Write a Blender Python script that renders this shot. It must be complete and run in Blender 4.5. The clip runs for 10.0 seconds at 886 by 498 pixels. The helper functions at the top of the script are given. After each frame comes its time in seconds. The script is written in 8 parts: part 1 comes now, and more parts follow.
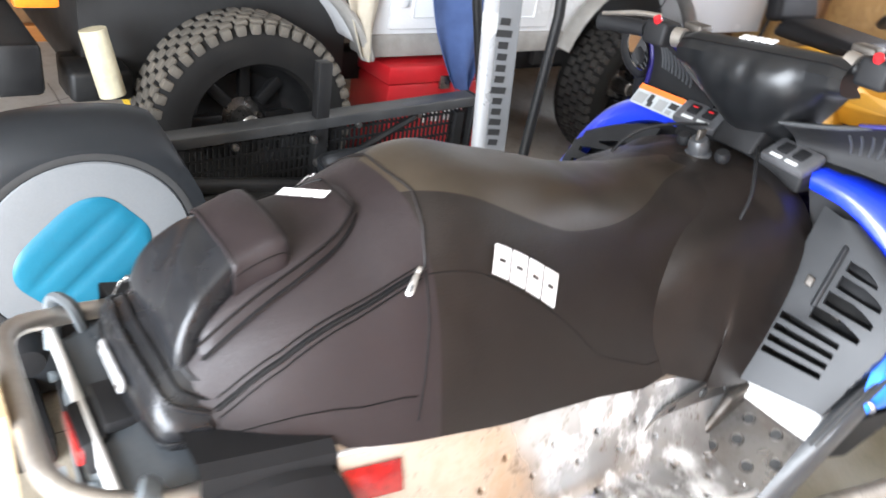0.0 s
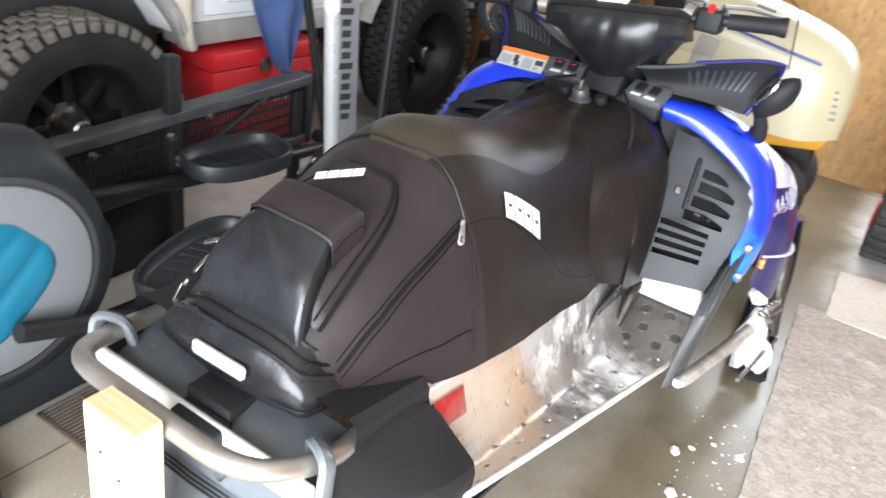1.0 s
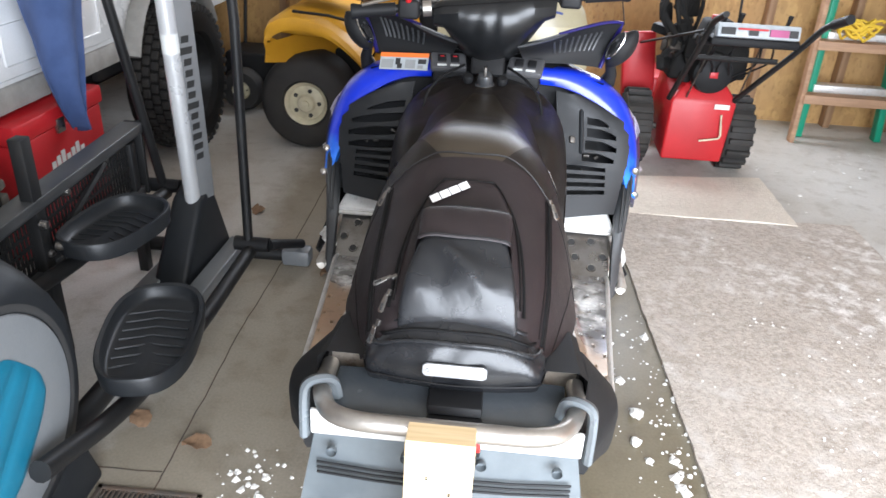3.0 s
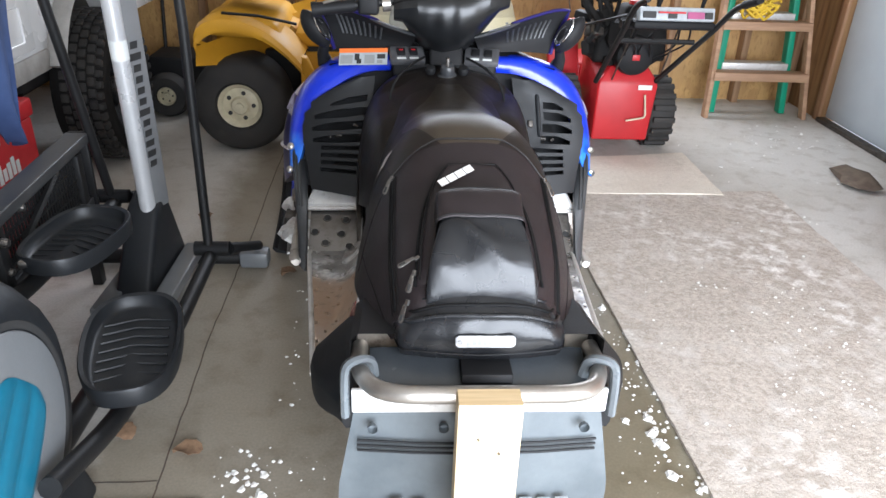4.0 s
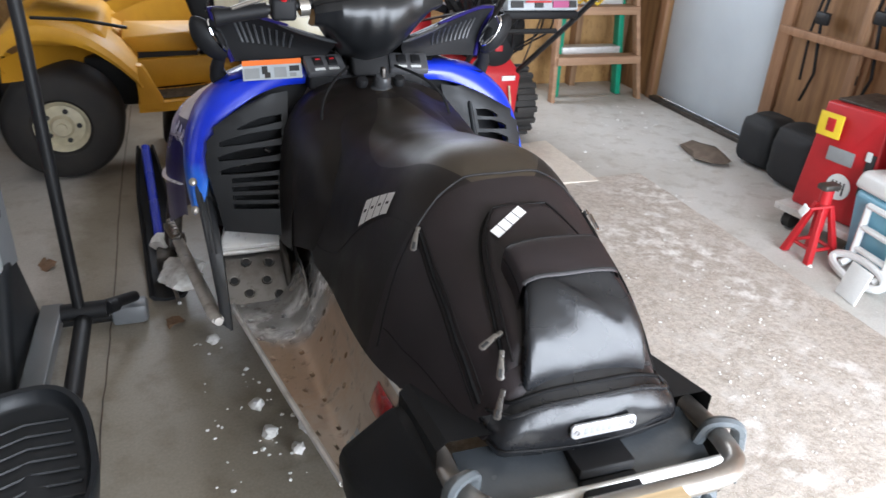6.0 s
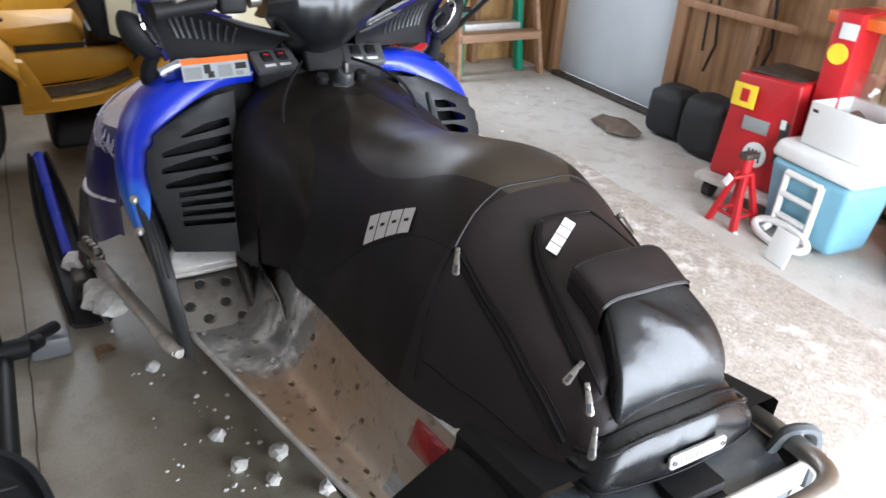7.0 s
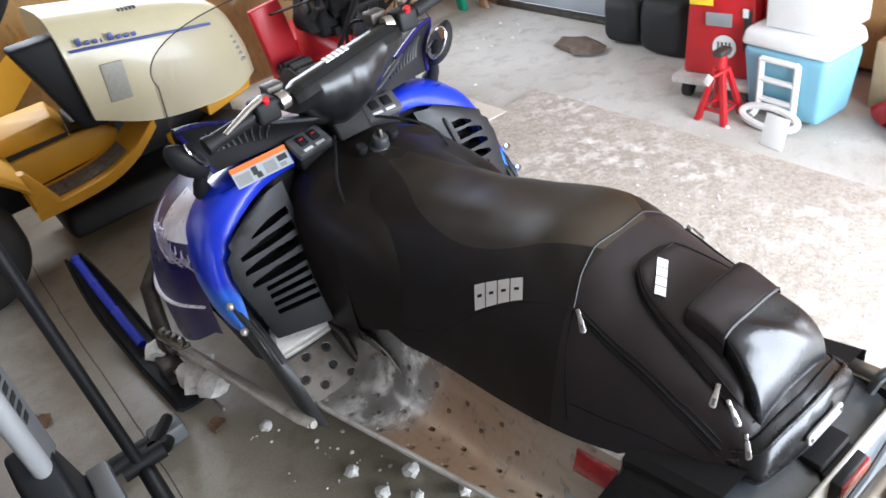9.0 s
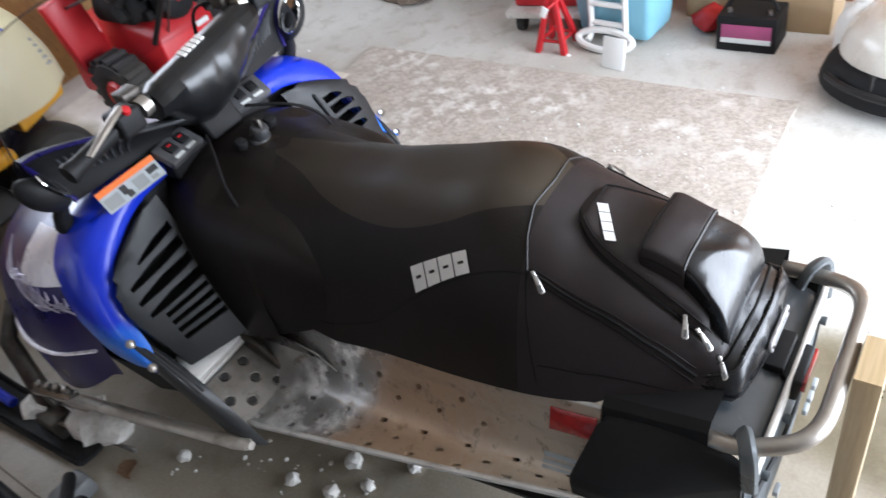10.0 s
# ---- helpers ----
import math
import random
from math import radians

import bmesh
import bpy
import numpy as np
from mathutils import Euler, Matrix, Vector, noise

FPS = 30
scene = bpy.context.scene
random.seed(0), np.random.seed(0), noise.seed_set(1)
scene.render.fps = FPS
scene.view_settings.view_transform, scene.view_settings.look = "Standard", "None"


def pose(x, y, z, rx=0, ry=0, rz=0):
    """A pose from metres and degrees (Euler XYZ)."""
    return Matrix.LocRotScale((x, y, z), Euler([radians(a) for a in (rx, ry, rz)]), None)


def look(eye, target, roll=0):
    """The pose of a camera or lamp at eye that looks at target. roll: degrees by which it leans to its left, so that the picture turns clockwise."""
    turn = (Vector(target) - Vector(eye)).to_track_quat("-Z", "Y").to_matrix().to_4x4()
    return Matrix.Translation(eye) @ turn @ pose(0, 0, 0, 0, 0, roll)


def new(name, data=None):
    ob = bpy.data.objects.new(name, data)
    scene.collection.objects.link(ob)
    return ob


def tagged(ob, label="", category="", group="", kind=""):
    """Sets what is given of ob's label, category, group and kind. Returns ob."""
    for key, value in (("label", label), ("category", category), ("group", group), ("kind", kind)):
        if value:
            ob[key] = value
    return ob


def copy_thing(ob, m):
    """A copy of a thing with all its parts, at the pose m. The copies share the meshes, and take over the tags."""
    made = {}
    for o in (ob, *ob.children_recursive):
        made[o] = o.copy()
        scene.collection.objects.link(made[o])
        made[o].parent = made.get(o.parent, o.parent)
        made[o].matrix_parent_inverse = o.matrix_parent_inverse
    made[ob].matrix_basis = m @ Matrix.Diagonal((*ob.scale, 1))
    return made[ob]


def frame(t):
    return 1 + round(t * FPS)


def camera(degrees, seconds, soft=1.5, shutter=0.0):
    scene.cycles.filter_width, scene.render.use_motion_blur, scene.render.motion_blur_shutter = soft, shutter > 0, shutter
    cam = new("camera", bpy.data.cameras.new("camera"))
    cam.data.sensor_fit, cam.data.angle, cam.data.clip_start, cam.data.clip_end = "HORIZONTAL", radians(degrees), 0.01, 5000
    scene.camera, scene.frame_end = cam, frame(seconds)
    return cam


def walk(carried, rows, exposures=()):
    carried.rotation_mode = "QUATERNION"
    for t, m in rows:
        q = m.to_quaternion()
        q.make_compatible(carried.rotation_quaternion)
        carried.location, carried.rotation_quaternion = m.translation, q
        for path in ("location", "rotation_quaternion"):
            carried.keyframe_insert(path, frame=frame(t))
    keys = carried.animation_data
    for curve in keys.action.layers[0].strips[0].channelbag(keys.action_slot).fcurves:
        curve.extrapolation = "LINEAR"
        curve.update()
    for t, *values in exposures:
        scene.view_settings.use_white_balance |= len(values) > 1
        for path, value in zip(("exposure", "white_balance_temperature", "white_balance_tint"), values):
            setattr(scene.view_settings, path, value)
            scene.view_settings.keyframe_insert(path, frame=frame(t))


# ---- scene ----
cam = camera(62.3, 10.0, shutter=0.45)
PATH = [
    (0, (0.736, -0.016, 1.353), (-0.592, 1.117, 0.377), 9.7),
    (0.5, (0.692, -0.287, 1.373), (-0.407, 1.042, 0.36), 8.6),
    (1, (0.57, -0.376, 1.351), (-0.27, 1.171, 0.403), 9.5),
    (1.5, (0.458, -0.451, 1.373), (-0.163, 1.207, 0.442), 8.1),
    (2, (0.305, -0.626, 1.387), (-0.112, 1.084, 0.437), 5.4),
    (3.5, (-0.064, -0.743, 1.39), (-0.044, 1.042, 0.489), 2.5),
    (4, (-0.126, -0.788, 1.391), (-0.007, 0.987, 0.477), 2.2),
    (4.5, (-0.166, -0.719, 1.38), (-0.016, 1.063, 0.483), 4.4),
    (5, (-0.217, -0.648, 1.372), (-0.031, 1.128, 0.47), 5.2),
    (5.5, (-0.325, -0.563, 1.371), (0.078, 1.173, 0.464), 3.2),
    (7, (-0.596, -0.263, 1.362), (0.304, 1.242, 0.401), 3.9),
    (7.5, (-0.616, -0.189, 1.418), (0.347, 1.237, 0.4), -2.1),
    (8, (-0.715, -0.17, 1.531), (0.115, 1.289, 0.444), -10.5),
    (8.5, (-0.746, -0.164, 1.613), (0.126, 1.254, 0.504), -10.8),
    (9, (-0.752, -0.166, 1.663), (0.12, 1.222, 0.517), -12.5),
    (9.5, (-0.778, -0.109, 1.693), (0.203, 1.156, 0.494), -18.9),
    (10, (-0.794, -0.005, 1.683), (0.286, 1.044, 0.367), -15.8),
]
walk(cam, [(t, look(eye, target, roll)) for t, eye, target, roll in PATH], [(0, 1.58, 6050, 10), (0.6, 1.36, 6050, 10), (2.0, 1.06, 6000, 10), (4.0, 0.77, 5880, 10), (5.5, 0.66, 5860, 10), (7.0, 0.84, 5840, 10), (8.0, 0.84, 5820, 10), (9.0, 1.00, 5810, 10), (10, 0.68, 5780, 10)])

# ---- light ----
world = bpy.data.worlds.new("sky")
scene.world = world
world.use_nodes = True
wn = world.node_tree.nodes
sky = wn.new("ShaderNodeTexSky")
sky.sky_type = "NISHITA"
sky.sun_disc = False
sky.sun_elevation, sky.sun_rotation = radians(48), radians(165)
sky.air_density, sky.dust_density = 1.2, 3.0
wn["Background"].inputs["Strength"].default_value = 0.15
world.node_tree.links.new(sky.outputs["Color"], wn["Background"].inputs["Color"])

sun = new("sun", bpy.data.lights.new("sun", "SUN"))
sun.data.energy, sun.data.angle, sun.data.color = 1.2, radians(14), (1.0, 0.96, 0.9)
sun.matrix_basis = look((0.6, -4, 8.6), (0, 0, 0))

door_light = new("door_daylight", bpy.data.lights.new("door_daylight", "AREA"))
door_light.data.shape, door_light.data.size, door_light.data.size_y = "RECTANGLE", 2.7, 2.0
door_light.data.energy, door_light.data.color = 175, (0.96, 0.98, 1.0)
door_light.matrix_basis = look((1.18, -1.74, 1.08), (1.18, 2.0, 0.8))

window_light = new("window_daylight", bpy.data.lights.new("window_daylight", "AREA"))
window_light.data.shape, window_light.data.size, window_light.data.size_y = "RECTANGLE", 2.3, 0.95
window_light.data.energy, window_light.data.color = 38, (0.97, 0.98, 1.0)
window_light.matrix_basis = look((0.45, 4.30, 1.62), (0.55, 0.0, 0.9))

# ---- materials ----
def material(name):
    m = bpy.data.materials.new(name)
    m.use_nodes = True
    t = m.node_tree
    return m, t.nodes, t.links, t.nodes["Principled BSDF"]


def noise_node(n, l, vec, scale, detail=4.0, rough=0.55):
    a = n.new("ShaderNodeTexNoise")
    a.inputs["Scale"].default_value, a.inputs["Detail"].default_value, a.inputs["Roughness"].default_value = scale, detail, rough
    l.new(vec, a.inputs["Vector"])
    return a.outputs["Fac"]


def ramp(n, l, fac, lo, hi, a=(0, 0, 0), b=(1, 1, 1)):
    r = n.new("ShaderNodeValToRGB")
    r.color_ramp.elements[0].position, r.color_ramp.elements[1].position = lo, hi
    r.color_ramp.elements[0].color, r.color_ramp.elements[1].color = (*a, 1), (*b, 1)
    l.new(fac, r.inputs["Fac"])
    return r.outputs["Color"]


def blend(n, l, fac, a, b, kind="MIX"):
    m = n.new("ShaderNodeMix")
    m.data_type, m.blend_type = "RGBA", kind
    for s, v in ((0, fac), (6, a), (7, b)):
        if isinstance(v, (int, float)):
            m.inputs[s].default_value = v
        elif isinstance(v, tuple):
            m.inputs[s].default_value = (*v, 1)
        else:
            l.new(v, m.inputs[s])
    return m.outputs[2]


def stretched(n, l, sx, sy, sz):
    c = n.new("ShaderNodeTexCoord")
    m = n.new("ShaderNodeMapping")
    m.inputs["Scale"].default_value = (sx, sy, sz)
    l.new(c.outputs["Object"], m.inputs["Vector"])
    return m.outputs["Vector"]


def bump_to(n, l, p, height, strength, distance=0.002):
    b = n.new("ShaderNodeBump")
    b.inputs["Strength"].default_value, b.inputs["Distance"].default_value = strength, distance
    l.new(height, b.inputs["Height"])
    l.new(b.outputs["Normal"], p.inputs["Normal"])


def surf(name, base, alt=None, rough=0.5, metal=0.0, scale=7.0, fine=150.0, bump=0.15, spread=(0.35, 0.7), rvar=0.12, coat=0.0, stretch=(1, 1, 1), spec=0.5):
    """A painted, plastic, rubber or metal surface: two tones over large stains, fine grain and uneven gloss."""
    m, n, l, p = material(name)
    v = stretched(n, l, *stretch)
    big, small = noise_node(n, l, v, scale, 5), noise_node(n, l, v, fine, 3)
    alt = alt or tuple(c * 0.72 for c in base)
    col = blend(n, l, ramp(n, l, big, *spread), base, alt)
    col = blend(n, l, 0.10, col, ramp(n, l, small, 0.3, 0.75, (0.35, 0.35, 0.35), (1, 1, 1)), "MULTIPLY")
    l.new(col, p.inputs["Base Color"])
    r = n.new("ShaderNodeMapRange")
    r.inputs["To Min"].default_value, r.inputs["To Max"].default_value = max(rough - rvar, 0.03), min(rough + rvar, 1)
    l.new(big, r.inputs["Value"])
    l.new(r.outputs["Result"], p.inputs["Roughness"])
    p.inputs["Metallic"].default_value, p.inputs["Coat Weight"].default_value = metal, coat
    p.inputs["Coat Roughness"].default_value = 0.08
    p.inputs["Specular IOR Level"].default_value = spec
    if bump:
        bump_to(n, l, p, small, bump)
    return m


def concrete(name):
    m, n, l, p = material(name)
    v = stretched(n, l, 1, 1, 1)
    a, b, c = noise_node(n, l, v, 1.1, 6), noise_node(n, l, v, 9, 8, 0.65), noise_node(n, l, v, 130, 3)
    col = blend(n, l, ramp(n, l, a, 0.38, 0.62), (0.71, 0.695, 0.66), (0.56, 0.535, 0.485))
    col = blend(n, l, ramp(n, l, b, 0.50, 0.76), col, (0.45, 0.415, 0.36))
    col = blend(n, l, 0.3, col, ramp(n, l, c, 0.3, 0.7, (0.4, 0.4, 0.4), (1, 1, 1)), "MULTIPLY")
    # meltwater and dirt soaked into ragged strips: a broad one under the machines, a wet one beside the carpet
    sep = n.new("ShaderNodeSeparateXYZ")
    l.new(v, sep.inputs[0])
    wob = noise_node(n, l, v, 2.6, 6, 0.65)

    def strip(centre, half, gain):
        last = sep.outputs["X"]
        for op, x, y in (("SUBTRACT", None, centre), ("ABSOLUTE", None, 0), ("SUBTRACT", half, None), ("MULTIPLY", None, gain), ("ADD", None, wob)):
            q = n.new("ShaderNodeMath")
            q.operation = op
            for slot, val in ((0, x), (1, y)):
                if val is None:
                    l.new(last, q.inputs[slot])
                elif isinstance(val, (int, float)):
                    q.inputs[slot].default_value = val
                else:
                    l.new(val, q.inputs[slot])
            last = q.outputs[0]
        return ramp(n, l, last, 0.55, 1.0)
    soaked, wet = strip(-0.12, 0.90, 3.0), strip(0.50, 0.26, 5.0)
    col = blend(n, l, soaked, col, blend(n, l, 1.0, col, (0.50, 0.455, 0.385), "MULTIPLY"))
    col = blend(n, l, wet, col, blend(n, l, 1.0, col, (0.58, 0.56, 0.47), "MULTIPLY"))
    l.new(col, p.inputs["Base Color"])
    l.new(blend(n, l, soaked, ramp(n, l, a, 0.3, 0.7, (0.42,) * 3, (0.8,) * 3), blend(n, l, wet, (0.4, 0.4, 0.4), (0.3, 0.3, 0.3))), p.inputs["Roughness"])
    bump_to(n, l, p, b, 0.12)
    return m


def carpet(name, base, dark, light, salt):
    """Flecked needle-felt with trodden-in salt where salt is over nought."""
    m, n, l, p = material(name)
    v = stretched(n, l, 1, 1, 1)
    a, b, c, d = noise_node(n, l, v, 2.4, 6), noise_node(n, l, v, 55, 5, 0.75), noise_node(n, l, v, 260, 2), noise_node(n, l, v, 14, 8, 0.7)
    col = blend(n, l, ramp(n, l, b, 0.4, 0.62), dark, base)
    col = blend(n, l, ramp(n, l, c, 0.55, 0.7), col, light)
    col = blend(n, l, ramp(n, l, a, 0.48, 0.68, (0, 0, 0), (0.55,) * 3), col, dark)
    col = blend(n, l, ramp(n, l, d, 0.52, 0.66, (0, 0, 0), (0.45,) * 3), col, tuple(x * 0.85 for x in dark))
    if salt:
        mask = n.new("ShaderNodeMath")
        mask.operation = "MULTIPLY"
        # trodden thickest in one lane
        sep = n.new("ShaderNodeSeparateXYZ")
        l.new(v, sep.inputs[0])
        lane = blend(n, l, 1.0, ramp(n, l, sep.outputs["X"], 0.95, 1.2), ramp(n, l, sep.outputs["X"], 1.35, 1.65, (1, 1, 1), (0, 0, 0)), "MULTIPLY")
        more = n.new("ShaderNodeMath")
        more.operation = "MULTIPLY_ADD"
        l.new(lane, more.inputs[0])
        more.inputs[1].default_value = 0.07
        l.new(a, more.inputs[2])
        l.new(ramp(n, l, more.outputs[0], 0.47, 0.68), mask.inputs[0])
        l.new(ramp(n, l, d, 0.46, 0.64), mask.inputs[1])
        s = n.new("ShaderNodeMath")
        s.operation = "MULTIPLY"
        s.inputs[1].default_value = salt
        l.new(mask.outputs[0], s.inputs[0])
        col = blend(n, l, s.outputs[0], col, (0.84, 0.81, 0.77))
    l.new(col, p.inputs["Base Color"])
    p.inputs["Roughness"].default_value = 0.95
    bump_to(n, l, p, b, 1.0, 0.006)
    return m


def timber(name, light, dark, axis, knots=0.5, rough=0.6, scale=1.0, coat=0.0):
    """Sawn wood or panel with grain along one axis."""
    m, n, l, p = material(name)
    st = [26 * scale] * 3
    st["xyz".index(axis)] = 1.6 * scale
    v = stretched(n, l, *st)
    plain = stretched(n, l, 1, 1, 1)
    g, f, k = noise_node(n, l, v, 1.0, 6, 0.6), noise_node(n, l, v, 7.0, 3), noise_node(n, l, plain, 2.2 * scale, 4)
    col = blend(n, l, ramp(n, l, g, 0.35, 0.68), light, dark)
    col = blend(n, l, ramp(n, l, k, 0.55, 0.72, (0, 0, 0), (knots,) * 3), col, tuple(c * 0.55 for c in dark))
    col = blend(n, l, 0.25, col, ramp(n, l, f, 0.35, 0.65, (0.45, 0.42, 0.4), (1, 1, 1)), "MULTIPLY")
    l.new(col, p.inputs["Base Color"])
    p.inputs["Roughness"].default_value, p.inputs["Coat Weight"].default_value = rough, coat
    bump_to(n, l, p, g, 0.2)
    return m


def strand_board(name):
    m, n, l, p = material(name)
    v = stretched(n, l, 1, 1, 1)
    w = n.new("ShaderNodeTexVoronoi")
    w.inputs["Scale"].default_value = 34
    sv = stretched(n, l, 1.0, 1.0, 0.4)
    l.new(sv, w.inputs["Vector"])
    a, b = noise_node(n, l, v, 1.6, 5), noise_node(n, l, sv, 60, 4)
    col = blend(n, l, w.outputs["Color"], (0.56, 0.35, 0.13), (0.42, 0.24, 0.085))
    col = blend(n, l, ramp(n, l, b, 0.55, 0.72), col, (0.28, 0.15, 0.05))
    col = blend(n, l, ramp(n, l, a, 0.45, 0.7, (0, 0, 0), (0.6,) * 3), col, (0.32, 0.19, 0.085))
    l.new(col, p.inputs["Base Color"])
    p.inputs["Roughness"].default_value = 0.6
    bump_to(n, l, p, w.outputs["Distance"], 0.25)
    return m


def aluminium(name, tone, stain, rough=0.28, metal=0.7, spots=(0.48, 0.64)):
    """Worn bare aluminium with scratches, dull patches and dried brown dirt."""
    m, n, l, p = material(name)
    v = stretched(n, l, 1, 1, 1)
    sc = stretched(n, l, 160, 7, 160)
    a, b, c = noise_node(n, l, v, 6, 7, 0.65), noise_node(n, l, v, 28, 6, 0.7), noise_node(n, l, sc, 1.0, 4)
    col = blend(n, l, ramp(n, l, a, *spots), tone, stain)
    col = blend(n, l, ramp(n, l, b, 0.58, 0.75, (0, 0, 0), (0.7,) * 3), col, tuple(x * 0.4 for x in stain))
    l.new(col, p.inputs["Base Color"])
    p.inputs["Metallic"].default_value = metal
    l.new(ramp(n, l, a, 0.35, 0.7, (rough,) * 3, (rough + 0.3,) * 3), p.inputs["Roughness"])
    bump_to(n, l, p, c, 0.1, 0.001)
    return m


def board_metal(name):
    """Bare aluminium scoured by boots in front, with salt bloom, and a film of dried tan mud over the tail half."""
    m, n, l, p = material(name)
    v = stretched(n, l, 1, 1, 1)
    big, mid = noise_node(n, l, v, 9, 3, 0.5), noise_node(n, l, v, 34, 5, 0.65)
    streak = noise_node(n, l, stretched(n, l, 26, 5, 26), 1.0, 5, 0.6)
    sep = n.new("ShaderNodeSeparateXYZ")
    l.new(v, sep.inputs[0])

    def line(at, slope, wobble):
        last = sep.outputs["Y"]
        for op, val in (("SUBTRACT", at), ("MULTIPLY", slope), ("ADD", wobble)):
            q = n.new("ShaderNodeMath")
            q.operation = op
            l.new(last, q.inputs[0])
            if isinstance(val, float):
                q.inputs[1].default_value = val
            else:
                l.new(val, q.inputs[1])
            last = q.outputs[0]
        return last
    # the mud reaches further forward on the left board than on the right
    side = n.new("ShaderNodeMath")
    side.operation = "MULTIPLY_ADD"
    l.new(sep.outputs["X"], side.inputs[0])
    side.inputs[1].default_value = -2.0
    l.new(big, side.inputs[2])
    film = ramp(n, l, line(0.765, -4.5, side.outputs[0]), 0.36, 0.80, (0, 0, 0), (0.9,) * 3)
    pale = ramp(n, l, line(0.58, -2.2, mid), 0.35, 0.75)
    metal = blend(n, l, ramp(n, l, big, 0.38, 0.64), (0.72, 0.71, 0.70), (0.46, 0.445, 0.43))
    # salt bloom: a few soft white blotches where the boots stand
    near = n.new("ShaderNodeMath")
    near.operation = "MULTIPLY"
    l.new(ramp(n, l, line(0.62, 6.0, 0.0), 0.0, 1.0), near.inputs[0])
    l.new(ramp(n, l, line(1.10, -9.0, 0.0), 0.0, 1.0), near.inputs[1])
    blots = n.new("ShaderNodeMath")
    blots.operation = "MULTIPLY"
    l.new(ramp(n, l, noise_node(n, l, v, 14, 5, 0.62), 0.48, 0.64), blots.inputs[0])
    l.new(near.outputs[0], blots.inputs[1])
    bloom = blots.outputs[0]
    clean = blend(n, l, bloom, metal, (0.96, 0.95, 0.94))
    mud = blend(n, l, pale, (0.54, 0.370, 0.235), (0.60, 0.505, 0.40))
    mud = blend(n, l, ramp(n, l, streak, 0.52, 0.70, (0, 0, 0), (0.6,) * 3), mud, (0.30, 0.205, 0.13))
    col = blend(n, l, film, clean, mud)
    col = blend(n, l, ramp(n, l, mid, 0.57, 0.68, (0, 0, 0), (0.7,) * 3), col, (0.21, 0.145, 0.09))
    l.new(col, p.inputs["Base Color"])
    l.new(blend(n, l, film, blend(n, l, bloom, (0.62,) * 3, (0.15,) * 3), (0.36,) * 3), p.inputs["Metallic"])
    l.new(blend(n, l, film, blend(n, l, bloom, (0.17,) * 3, (0.28,) * 3), (0.36,) * 3), p.inputs["Roughness"])
    bump_to(n, l, p, big, 0.07, 0.006)
    return m


def arch_paint(name):
    """Blue gloss, mixed to a paler blue towards the foot of the arch."""
    m, n, l, p = material(name)
    v = stretched(n, l, 1, 1, 1)
    cloud = noise_node(n, l, v, 16, 5)
    sep = n.new("ShaderNodeSeparateXYZ")
    l.new(v, sep.inputs[0])
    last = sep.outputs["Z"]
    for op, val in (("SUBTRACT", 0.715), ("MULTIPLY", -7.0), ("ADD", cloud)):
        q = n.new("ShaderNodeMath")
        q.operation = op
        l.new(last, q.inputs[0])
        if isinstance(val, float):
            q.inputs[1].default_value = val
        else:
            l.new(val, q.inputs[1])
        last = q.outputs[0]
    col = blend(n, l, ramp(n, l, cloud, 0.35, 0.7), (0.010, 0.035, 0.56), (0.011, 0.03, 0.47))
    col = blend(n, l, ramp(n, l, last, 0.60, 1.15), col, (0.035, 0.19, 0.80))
    l.new(col, p.inputs["Base Color"])
    p.inputs["Roughness"].default_value, p.inputs["Coat Weight"].default_value = 0.28, 0.3
    return m


def grip_vinyl(name):
    """Brown-black gripper vinyl, paler towards the seat's hump."""
    m, n, l, p = material(name)
    v = stretched(n, l, 1, 1, 1)
    big, small = noise_node(n, l, v, 7, 5), noise_node(n, l, v, 900, 3)
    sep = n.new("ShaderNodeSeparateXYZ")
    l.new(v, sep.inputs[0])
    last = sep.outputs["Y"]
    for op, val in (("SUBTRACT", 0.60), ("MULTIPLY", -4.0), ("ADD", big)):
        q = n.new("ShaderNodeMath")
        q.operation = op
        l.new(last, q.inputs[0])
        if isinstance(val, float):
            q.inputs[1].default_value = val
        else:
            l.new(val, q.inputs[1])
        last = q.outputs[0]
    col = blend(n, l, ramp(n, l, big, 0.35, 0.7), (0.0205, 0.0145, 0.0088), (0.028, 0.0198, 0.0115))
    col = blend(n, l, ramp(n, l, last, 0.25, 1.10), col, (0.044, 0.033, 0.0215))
    l.new(col, p.inputs["Base Color"])
    l.new(ramp(n, l, big, 0.3, 0.7, (0.30,) * 3, (0.44,) * 3), p.inputs["Roughness"])
    p.inputs["Metallic"].default_value, p.inputs["Specular IOR Level"].default_value = 0.2, 0.65
    bump_to(n, l, p, small, 0.2)
    return m


def pane(name, gloss=0.07, tint=(0.96, 0.97, 0.98)):
    """A thin clear sheet: mostly see-through, a little mirror gloss."""
    m, n, l, p = material(name)
    n.remove(p)
    t, g, x = n.new("ShaderNodeBsdfTransparent"), n.new("ShaderNodeBsdfGlossy"), n.new("ShaderNodeMixShader")
    t.inputs["Color"].default_value = (*tint, 1)
    g.inputs["Roughness"].default_value = 0.06
    x.inputs["Fac"].default_value = gloss
    l.new(t.outputs[0], x.inputs[1])
    l.new(g.outputs[0], x.inputs[2])
    l.new(x.outputs[0], n["Material Output"].inputs["Surface"])
    return m


